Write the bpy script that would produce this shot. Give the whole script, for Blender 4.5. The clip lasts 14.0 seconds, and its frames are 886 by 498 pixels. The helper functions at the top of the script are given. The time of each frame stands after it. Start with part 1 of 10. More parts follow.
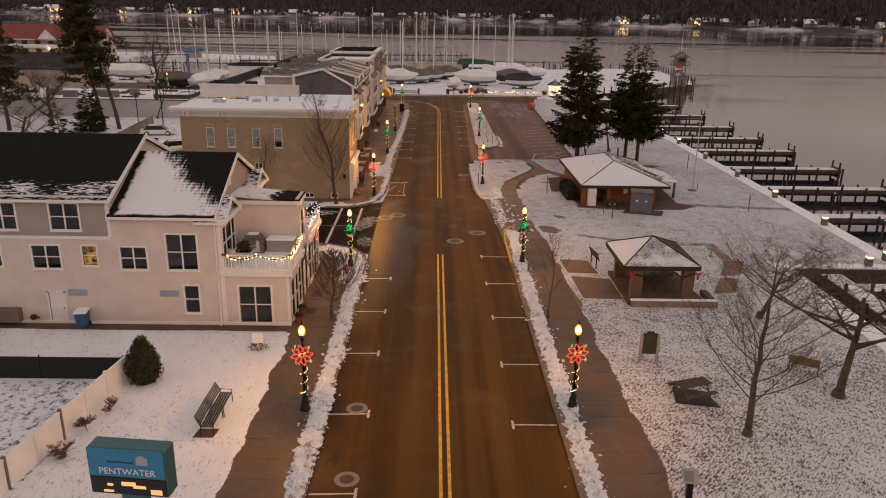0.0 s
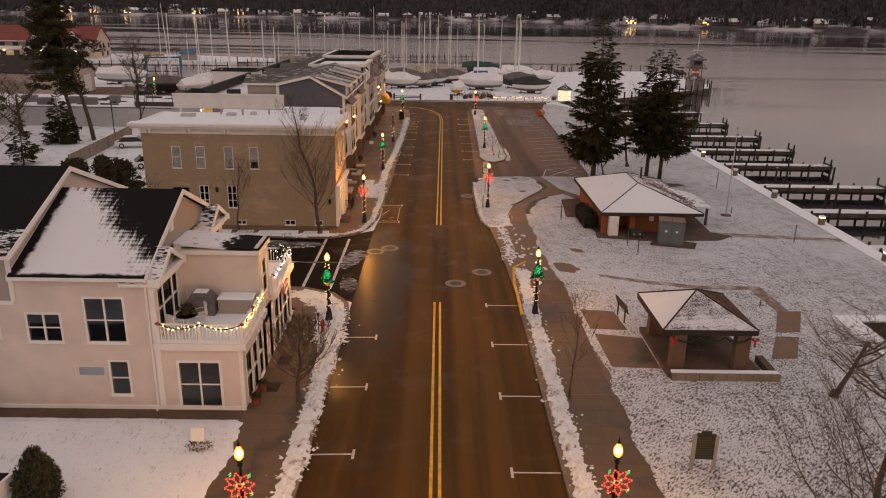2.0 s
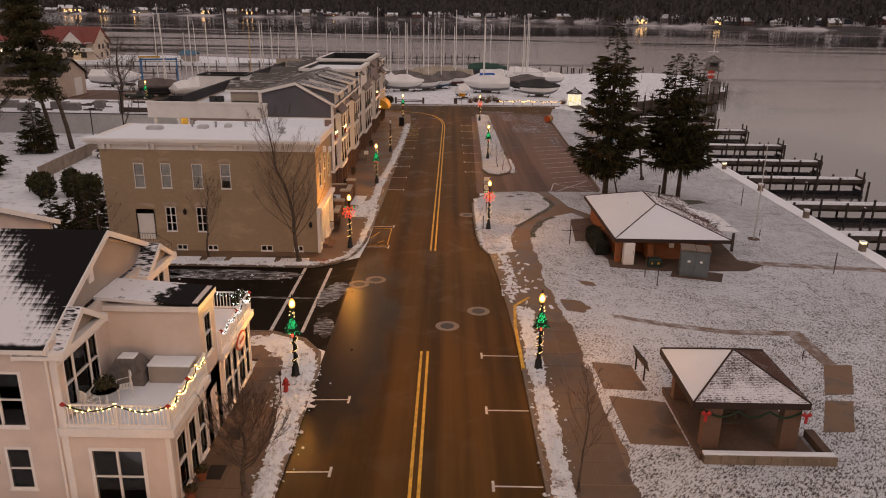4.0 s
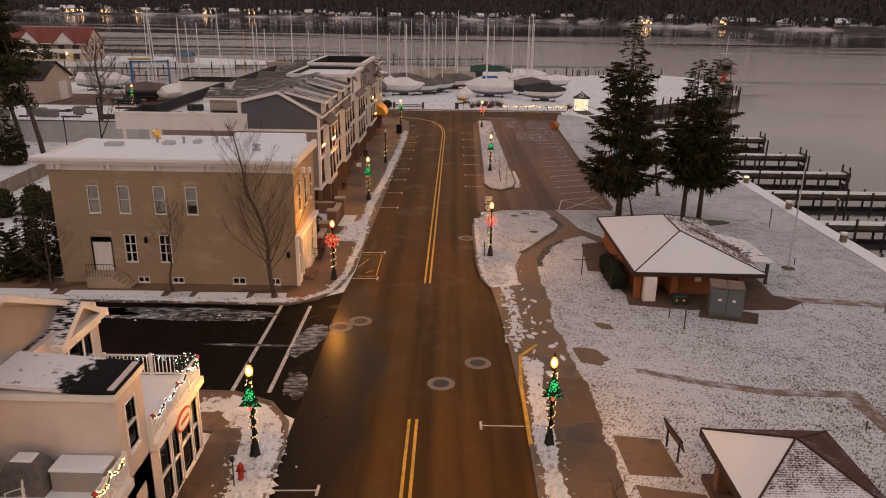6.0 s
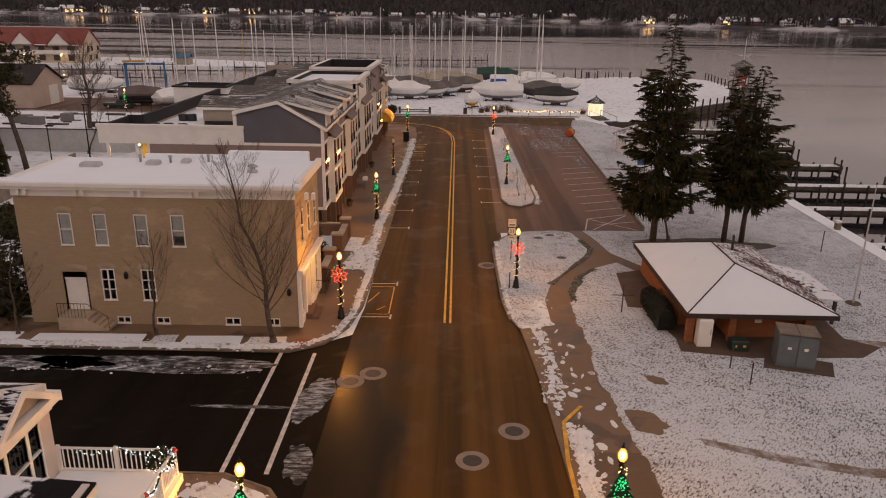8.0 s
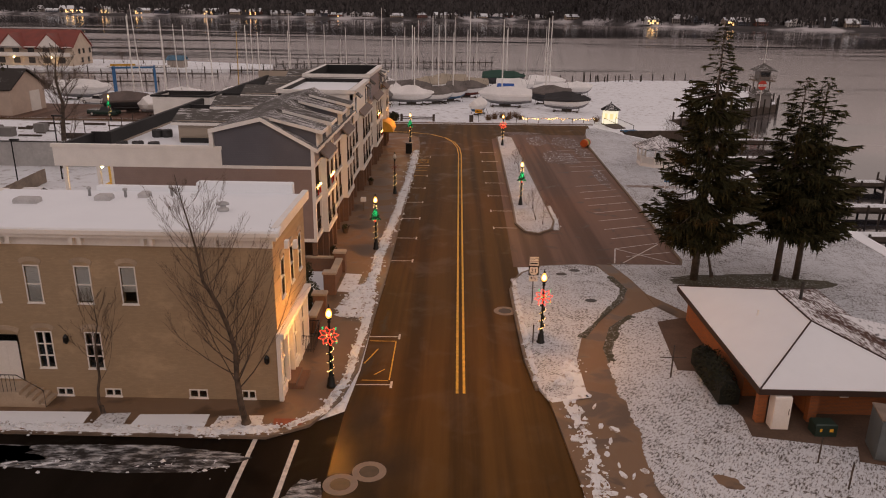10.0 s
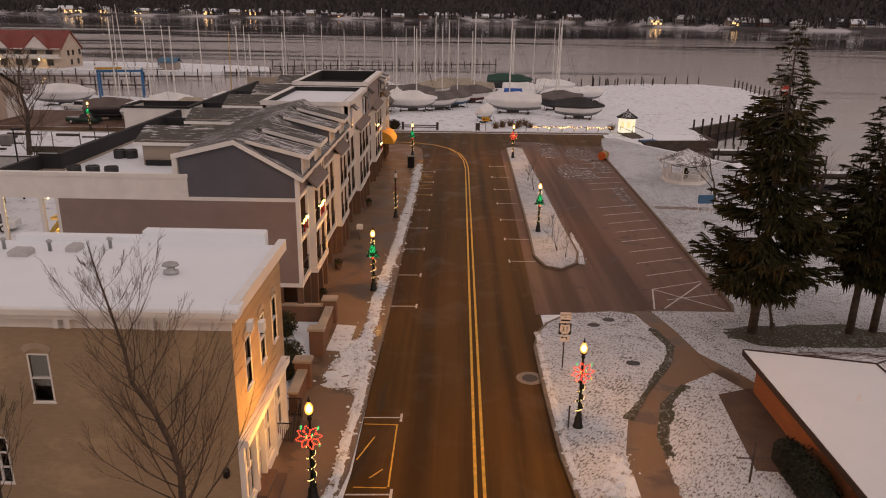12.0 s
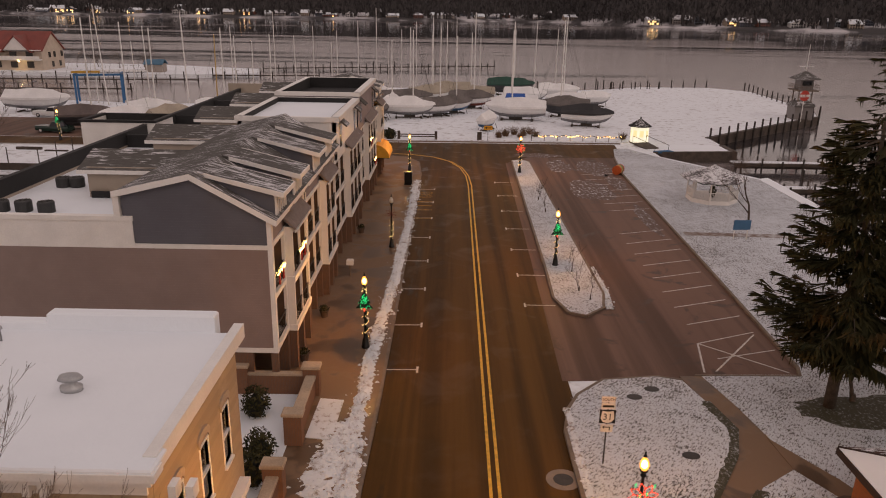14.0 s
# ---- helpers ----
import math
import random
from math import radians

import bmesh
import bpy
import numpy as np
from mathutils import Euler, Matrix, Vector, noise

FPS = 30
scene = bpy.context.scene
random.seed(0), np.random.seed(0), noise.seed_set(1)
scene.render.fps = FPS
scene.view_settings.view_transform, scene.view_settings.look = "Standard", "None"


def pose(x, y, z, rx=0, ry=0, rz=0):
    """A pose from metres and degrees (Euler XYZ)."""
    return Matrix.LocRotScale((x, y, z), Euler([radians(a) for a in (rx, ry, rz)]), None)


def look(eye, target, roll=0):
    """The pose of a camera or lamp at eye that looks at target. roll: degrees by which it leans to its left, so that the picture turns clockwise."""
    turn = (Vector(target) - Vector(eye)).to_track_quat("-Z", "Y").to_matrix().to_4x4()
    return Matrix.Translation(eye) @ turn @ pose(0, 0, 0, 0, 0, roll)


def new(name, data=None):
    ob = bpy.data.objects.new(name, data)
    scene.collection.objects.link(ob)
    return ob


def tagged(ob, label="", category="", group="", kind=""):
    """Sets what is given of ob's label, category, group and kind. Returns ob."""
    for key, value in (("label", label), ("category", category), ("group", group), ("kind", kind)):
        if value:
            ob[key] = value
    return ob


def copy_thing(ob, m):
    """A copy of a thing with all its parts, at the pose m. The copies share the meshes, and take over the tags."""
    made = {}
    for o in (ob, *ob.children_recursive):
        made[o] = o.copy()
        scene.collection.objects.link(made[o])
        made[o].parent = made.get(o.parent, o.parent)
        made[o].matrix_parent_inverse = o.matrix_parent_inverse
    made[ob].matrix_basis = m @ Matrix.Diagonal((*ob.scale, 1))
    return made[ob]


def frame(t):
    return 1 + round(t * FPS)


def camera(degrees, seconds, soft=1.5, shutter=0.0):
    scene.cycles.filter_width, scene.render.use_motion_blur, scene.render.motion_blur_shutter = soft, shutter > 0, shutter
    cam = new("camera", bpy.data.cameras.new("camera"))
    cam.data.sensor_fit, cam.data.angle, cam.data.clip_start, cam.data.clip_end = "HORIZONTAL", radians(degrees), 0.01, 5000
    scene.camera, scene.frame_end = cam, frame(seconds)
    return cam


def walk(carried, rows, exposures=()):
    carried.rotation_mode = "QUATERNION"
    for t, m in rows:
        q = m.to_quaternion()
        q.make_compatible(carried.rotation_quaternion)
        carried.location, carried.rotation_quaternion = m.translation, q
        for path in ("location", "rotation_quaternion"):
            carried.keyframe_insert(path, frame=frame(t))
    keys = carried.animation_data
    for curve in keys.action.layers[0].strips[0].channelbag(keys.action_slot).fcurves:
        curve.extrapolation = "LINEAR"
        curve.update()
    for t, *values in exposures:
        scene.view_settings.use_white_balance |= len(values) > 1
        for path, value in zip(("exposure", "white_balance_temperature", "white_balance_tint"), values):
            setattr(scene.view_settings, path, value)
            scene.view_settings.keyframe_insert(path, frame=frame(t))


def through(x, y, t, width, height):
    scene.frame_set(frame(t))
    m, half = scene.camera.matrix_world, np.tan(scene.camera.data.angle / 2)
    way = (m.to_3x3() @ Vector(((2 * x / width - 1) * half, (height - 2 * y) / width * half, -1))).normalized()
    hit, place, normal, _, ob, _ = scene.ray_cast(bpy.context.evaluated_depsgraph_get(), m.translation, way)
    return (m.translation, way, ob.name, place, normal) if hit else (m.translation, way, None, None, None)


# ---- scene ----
cam = camera(62.0, 14.0, soft=1.05)
# seconds, eye, then degrees: turn to the left, tilt upwards, lean to the left
PATH = [
    (0, 0.026, 2.937, 18.407, -0.898, -18.063, 0.979),
    (0.5, 0.140, 5.493, 18.437, -0.890, -18.079, 0.991),
    (1, 0.292, 7.993, 18.452, -0.874, -18.063, 0.958),
    (1.5, 0.482, 10.473, 18.497, -0.781, -18.063, 0.925),
    (2, 0.642, 12.671, 18.495, -0.453, -18.071, 0.919),
    (2.5, 0.962, 14.551, 18.513, -0.008, -18.087, 0.893),
    (3, 1.201, 16.337, 18.540, 0.109, -18.103, 0.870),
    (5.5, 2.507, 25.381, 18.645, 0.555, -18.118, 0.845),
    (6, 2.286, 27.117, 18.665, 0.555, -18.118, 0.845),
    (6.5, 1.743, 28.604, 18.667, 0.555, -18.118, 0.845),
    (7, 1.247, 30.029, 18.668, 0.570, -18.135, 0.832),
    (7.5, 1.004, 31.828, 18.719, 0.562, -18.143, 0.831),
    (8, 0.822, 33.866, 18.747, 0.586, -18.135, 0.841),
    (10.5, -0.034, 44.833, 18.814, 0.719, -18.102, 0.815),
    (11, -0.211, 47.133, 18.818, 0.726, -18.102, 0.832),
    (11.5, -0.396, 49.425, 18.814, 0.750, -18.102, 0.852),
    (12, -0.590, 51.717, 18.802, 0.765, -18.086, 0.839),
    (12.5, -0.776, 53.968, 18.790, 0.781, -18.085, 0.826),
    (13, -0.975, 56.193, 18.789, 0.398, -18.078, 0.867),
    (13.5, -1.176, 58.414, 18.801, 0.375, -18.078, 0.882),
    (14, -1.354, 60.623, 18.852, 0.375, -18.094, 0.882),
]
walk(cam, [(t, pose(x, y, z, 90 + tilt, 0, turn) @ pose(0, 0, 0, 0, 0, lean)) for t, x, y, z, turn, tilt, lean in PATH])

# ---- world and light ----
world = bpy.data.worlds.new("dusk_sky")
scene.world = world
world.use_nodes = True
wn, wl = world.node_tree.nodes, world.node_tree.links
wn.clear()
w_out, w_bg = wn.new("ShaderNodeOutputWorld"), wn.new("ShaderNodeBackground")
w_sky = wn.new("ShaderNodeTexSky")
w_sky.sky_type, w_sky.sun_disc = "NISHITA", False
w_sky.sun_elevation, w_sky.sun_rotation = radians(4.0), radians(70)
w_mix = wn.new("ShaderNodeMixRGB")
w_geo, w_sep, w_ramp = wn.new("ShaderNodeTexCoord"), wn.new("ShaderNodeSeparateXYZ"), wn.new("ShaderNodeValToRGB")
wl.new(w_geo.outputs["Generated"], w_sep.inputs[0])
wl.new(w_sep.outputs[2], w_ramp.inputs[0])
stops = ((0.0, (0.49, 0.392, 0.392)), (0.12, (0.655, 0.515, 0.492)), (0.3, (0.835, 0.635, 0.580)), (1.0, (0.675, 0.555, 0.548)))
w_ramp.color_ramp.elements[0].position, w_ramp.color_ramp.elements[0].color = stops[0][0], (*stops[0][1], 1)
w_ramp.color_ramp.elements[1].position, w_ramp.color_ramp.elements[1].color = stops[3][0], (*stops[3][1], 1)
for at, c in stops[1:3]:
    w_ramp.color_ramp.elements.new(at).color = (*c, 1)
w_cloud = wn.new("ShaderNodeVectorMath")
w_cloud.operation = "SCALE"
w_cloud.inputs["Scale"].default_value = 8.2
wl.new(w_ramp.outputs[0], w_cloud.inputs[0])
w_mix.inputs[0].default_value = 0.85
wl.new(w_sky.outputs[0], w_mix.inputs[1])
wl.new(w_cloud.outputs[0], w_mix.inputs[2])
wl.new(w_mix.outputs[0], w_bg.inputs[0])
wl.new(w_bg.outputs[0], w_out.inputs[0])
w_bg.inputs[1].default_value = 0.096
sun = new("sun", bpy.data.lights.new("sun", "SUN"))
sun.data.energy, sun.data.angle, sun.data.color = 0.25, radians(25), (1.0, 0.86, 0.76)
sun.matrix_world = look((60, -40, 90), (0, 60, 0))
scene.view_settings.exposure = 0.0


# ---- materials ----
class Mat:
    """A node material on object-space coordinates."""

    def __init__(self, name, base=(0.5, 0.5, 0.5), rough=0.7, metal=0.0, spec=0.5):
        self.m = bpy.data.materials.new(name)
        self.m.use_nodes = True
        self.n, self.l = self.m.node_tree.nodes, self.m.node_tree.links
        self.b = self.n["Principled BSDF"]
        self.b.inputs["Base Color"].default_value = (*base, 1)
        self.b.inputs["Roughness"].default_value = rough
        self.b.inputs["Metallic"].default_value = metal
        self.b.inputs["Specular IOR Level"].default_value = spec
        self.tc = self.n.new("ShaderNodeTexCoord").outputs["Object"]
        self.normal = None

    def noise(self, scale, detail=4.0, stretch=None, rough=0.55, dist=0.0, spin=0.0):
        t = self.n.new("ShaderNodeTexNoise")
        t.inputs["Scale"].default_value, t.inputs["Detail"].default_value = scale, detail
        t.inputs["Roughness"].default_value, t.inputs["Distortion"].default_value = rough, dist
        v = self.tc
        if stretch:
            mp = self.n.new("ShaderNodeMapping")
            mp.inputs["Scale"].default_value = stretch
            if spin:
                rot = self.n.new("ShaderNodeMapping")
                rot.inputs["Rotation"].default_value = (0, 0, radians(spin))
                self.l.new(v, rot.inputs[0])
                v = rot.outputs[0]
            self.l.new(v, mp.inputs[0])
            v = mp.outputs[0]
        self.l.new(v, t.inputs["Vector"])
        return t.outputs["Fac"]

    def axis(self, i):
        s = self.n.new("ShaderNodeSeparateXYZ")
        self.l.new(self.tc, s.inputs[0])
        return s.outputs[i]

    def math(self, op, a, b=0.0, c=None):
        t = self.n.new("ShaderNodeMath")
        t.operation = op
        for i, v in enumerate((a, b, c)):
            if v is None:
                continue
            if isinstance(v, (int, float)):
                t.inputs[i].default_value = v
            else:
                self.l.new(v, t.inputs[i])
        return t.outputs[0]

    def ramp(self, fac, lo, hi):
        t = self.n.new("ShaderNodeMapRange")
        t.interpolation_type = "SMOOTHSTEP"
        t.inputs["From Min"].default_value, t.inputs["From Max"].default_value = lo, hi
        self.l.new(fac, t.inputs["Value"])
        return t.outputs["Result"]

    def lerp(self, fac, a, b):
        t = self.n.new("ShaderNodeMapRange")
        t.inputs["To Min"].default_value, t.inputs["To Max"].default_value = a, b
        self.l.new(fac, t.inputs["Value"])
        return t.outputs["Result"]

    def mix(self, fac, a, b):
        t = self.n.new("ShaderNodeMixRGB")
        for i, v in enumerate((fac, a, b)):
            if isinstance(v, (int, float)):
                t.inputs[i].default_value = v
            elif isinstance(v, tuple):
                t.inputs[i].default_value = (*v, 1)
            else:
                self.l.new(v, t.inputs[i])
        return t.outputs[0]

    def wave(self, scale, direction="Z", dist=0.0):
        t = self.n.new("ShaderNodeTexWave")
        t.bands_direction, t.wave_profile = direction, "SAW"
        t.inputs["Scale"].default_value, t.inputs["Distortion"].default_value = scale, dist
        self.l.new(self.tc, t.inputs["Vector"])
        return t.outputs["Fac"]

    def rand(self):
        return self.n.new("ShaderNodeObjectInfo").outputs["Random"]

    def island(self):
        return self.n.new("ShaderNodeNewGeometry").outputs["Random Per Island"]

    def color(self, c):
        self.l.new(c, self.b.inputs["Base Color"])
        return self

    def roughness(self, r):
        self.l.new(r, self.b.inputs["Roughness"])
        return self

    def bump(self, h, strength=0.4, dist=0.02):
        t = self.n.new("ShaderNodeBump")
        t.inputs["Strength"].default_value, t.inputs["Distance"].default_value = strength, dist
        self.l.new(h, t.inputs["Height"])
        if self.normal:
            self.l.new(self.normal, t.inputs["Normal"])
        self.normal = t.outputs[0]
        self.l.new(self.normal, self.b.inputs["Normal"])
        return self

    def glow(self, c, strength):
        self.b.inputs["Emission Color"].default_value = (*c, 1)
        self.b.inputs["Emission Strength"].default_value = strength
        return self


def plain(name, base, rough=0.6, metal=0.0, var=0.12, scale=3.0, bump=0.15):
    """A surface with grain at two sizes."""
    m = Mat(name, base, rough, metal)
    f = m.math("MULTIPLY_ADD", m.noise(scale * 7, 3), 0.4, m.math("MULTIPLY", m.noise(scale * 0.5, 4), 0.6))
    d = tuple(c * (1 - var * 1.6) for c in base)
    u = tuple(min(1, c * (1 + var)) for c in base)
    m.color(m.mix(m.ramp(f, 0.3, 0.7), d, u))
    m.roughness(m.lerp(f, max(0.02, rough - 0.12), min(1, rough + 0.12)))
    if bump:
        m.bump(m.noise(scale * 12, 3), bump, 0.01)
    return m.m


def siding(name, base, pitch=0.13):
    m = Mat(name, base, 0.55)
    f = m.noise(0.7, 5)
    m.color(m.mix(m.ramp(f, 0.3, 0.75), tuple(c * 0.9 for c in base), tuple(min(1, c * 1.05) for c in base)))
    m.bump(m.math("FRACT", m.math("DIVIDE", m.axis(2), pitch)), 0.35, 0.012)
    return m.m


def snowy_ground(name, cover, under, streak=(3.0, 1.2, 1.0), edge=0.06, lo=0.76, hi=0.88, size=3.6, south=None, spin=0.0):
    """Thin snow with what lies under it showing through in flecks."""
    m = Mat(name, (0.8, 0.8, 0.8), 0.75)
    big, mid = m.noise(0.12, 3), m.noise(1.1, 3, dist=0.4)
    fine = m.noise(size, 5, stretch=streak, rough=0.7, spin=spin)
    f = m.math("MULTIPLY_ADD", big, 0.14, m.math("MULTIPLY_ADD", mid, 0.16, m.math("MULTIPLY", fine, 0.78)))
    if south:
        f = m.math("MULTIPLY_ADD", m.ramp(m.axis(1), south[0], south[1]), -south[2], f)
    k = m.ramp(f, cover - edge, cover + edge)
    snow = m.mix(m.noise(0.5, 3), (lo * 0.965, lo, lo * 1.05), (hi * 0.965, hi, hi * 1.04))
    if south:
        snow = m.mix(m.math("MULTIPLY", m.ramp(m.axis(1), south[0], south[1]), 0.75), snow, (0.585, 0.61, 0.65))
    soil = m.mix(m.noise(9, 3), tuple(c * 0.6 for c in under), tuple(c * 1.3 for c in under))
    m.color(m.mix(k, snow, soil))
    m.bump(m.math("SUBTRACT", m.math("MULTIPLY", m.noise(14, 3), 0.35), k), 0.55, 0.05)
    return m.m


def roof_snow(name, base, cover=0.5, ax=0, lo=-1e3, hi=1e3, cov2=0.0):
    """Shingles in courses with snow lying on part of them; the cover changes along one axis."""
    m = Mat(name, base, 0.9, 0.0, 0.1)
    f = m.math("MULTIPLY_ADD", m.noise(0.45, 4), 0.42, m.math("MULTIPLY", m.noise(4.0, 3, stretch=(0.7, 0.7, 6.0)), 0.58))
    if cov2:
        g = m.ramp(m.axis(ax), lo, hi)
        f = m.math("ADD", f, m.math("MULTIPLY", g, cov2))
    k = m.ramp(f, cover - 0.05, cover + 0.05)
    sh = m.mix(m.noise(6, 3), tuple(c * 0.6 for c in base), tuple(c * 1.4 for c in base))
    m.color(m.mix(k, (0.78, 0.78, 0.8), sh))
    m.bump(m.math("FRACT", m.math("DIVIDE", m.axis(2), 0.12)), 0.4, 0.015)
    return m.m


def streak_roof(name, base, cover):
    """Grey shingles with thin lines of snow left along the courses."""
    m = Mat(name, base, 0.9, 0.0, 0.1)
    f = m.math("MULTIPLY_ADD", m.noise(0.22, 3), 0.35, m.math("MULTIPLY", m.noise(3.0, 4, stretch=(0.35, 2.4, 0.6), rough=0.65), 0.65))
    k = m.ramp(f, cover - 0.035, cover + 0.05)
    sh = m.mix(m.noise(7, 3, stretch=(0.5, 1.4, 1.0)), tuple(c * 0.62 for c in base), tuple(c * 1.35 for c in base))
    m.color(m.mix(k, (0.66, 0.65, 0.66), sh))
    m.bump(m.math("FRACT", m.math("DIVIDE", m.axis(2), 0.12)), 0.4, 0.015)
    return m.m


def dusted_roof(name, base, cover):
    """Brown shingles dusted with snow in fine rows, bare towards the edges."""
    m = Mat(name, base, 0.9, 0.0, 0.1)
    row = m.math("FRACT", m.math("DIVIDE", m.axis(2), 0.04))
    f = m.math("MULTIPLY_ADD", m.noise(0.9, 3), 0.5, m.math("MULTIPLY_ADD", row, 0.14, m.math("MULTIPLY", m.noise(12, 3, stretch=(1.0, 1.0, 1.6)), 0.5)))
    k = m.ramp(f, cover - 0.09, cover + 0.09)
    sh = m.mix(m.noise(8, 3), tuple(c * 0.65 for c in base), tuple(c * 1.35 for c in base))
    m.color(m.mix(k, (0.74, 0.74, 0.77), sh))
    m.bump(row, 0.4, 0.015)
    return m.m


def snow_mat(name, lo=0.72, hi=0.86, dirt=0.0):
    m = Mat(name, (0.8, 0.8, 0.82), 0.7)
    c = m.mix(m.noise(0.45, 5), (lo * 0.96, lo, lo * 1.05), (hi * 0.96, hi, hi * 1.04))
    if dirt:
        c = m.mix(m.ramp(m.noise(2.2, 6, rough=0.7), 0.68 - dirt, 0.8 - dirt * 0.6), c, (0.22, 0.16, 0.12))
    m.color(c)
    m.bump(m.noise(6, 5), 0.35, 0.05)
    return m.m


def asphalt_mat(name, base, wet=0.5, spec=0.30):
    m = Mat(name, base, 0.6, 0.0, spec)
    # Reflections are tinted orange in place of warm street-lamp light.
    m.b.inputs["Specular Tint"].default_value = (1.0, 0.73, 0.43, 1)
    worn = m.noise(0.62, 4, stretch=(1.0, 0.022, 1.0))
    spots = m.noise(0.5, 5, dist=0.6)
    dark = tuple(c * 0.34 for c in base)
    c = m.mix(m.ramp(worn, 0.36, 0.62), dark, tuple(c * 1.15 for c in base))
    c = m.mix(m.math("MULTIPLY", m.noise(28, 2), 0.45), c, tuple(c * 1.9 for c in base))
    k = m.ramp(spots, 0.62 - wet * 0.15, 0.72 - wet * 0.1)
    m.color(m.mix(k, c, tuple(c * 0.45 for c in base)))
    m.roughness(m.lerp(k, 0.68, 0.54 - wet * 0.2))
    m.bump(m.noise(40, 2), 0.25, 0.008)
    return m.m


def glass_mat(name, tint=(0.5, 0.55, 0.6)):
    m = bpy.data.materials.new(name)
    m.use_nodes = True
    n, l = m.node_tree.nodes, m.node_tree.links
    n.clear()
    out, mx = n.new("ShaderNodeOutputMaterial"), n.new("ShaderNodeMixShader")
    tr, gl, fr = n.new("ShaderNodeBsdfTransparent"), n.new("ShaderNodeBsdfGlossy"), n.new("ShaderNodeFresnel")
    tr.inputs[0].default_value = (*tint, 1)
    gl.inputs["Roughness"].default_value = 0.03
    fr.inputs[0].default_value = 1.55
    l.new(fr.outputs[0], mx.inputs[0])
    l.new(tr.outputs[0], mx.inputs[1])
    l.new(gl.outputs[0], mx.inputs[2])
    l.new(mx.outputs[0], out.inputs[0])
    return m


def light_mat(name, c, strength, base=(0.8, 0.7, 0.5)):
    return Mat(name, base, 0.5).glow(c, strength).m


WARM, STREET = (1.0, 0.62, 0.28), (1.0, 0.47, 0.11)
M_LAWN = snowy_ground("snowy_lawn", 0.572, (0.066, 0.050, 0.038), (2.1, 0.75, 1.0), 0.072, 0.64, 0.83, 5.6, (40.0, 72.0, 0.018), 38.0)
M_MUD = snowy_ground("bare_verge", 0.42, (0.050, 0.044, 0.020), (1.5, 1.0, 1.0), 0.12, 0.5, 0.65, 5.0)
M_THICK = snowy_ground("deep_snow", 0.655, (0.26, 0.22, 0.19), edge=0.08)
M_YARD = snowy_ground("boatyard_snow", 0.66, (0.26, 0.22, 0.20), (0.22, 0.22, 1.0), 0.12, 0.80, 0.92)
M_BANK = snow_mat("ploughed_snow", 0.62, 0.86, 0.17)
M_SNOW = snow_mat("fresh_snow", 0.85, 0.93)


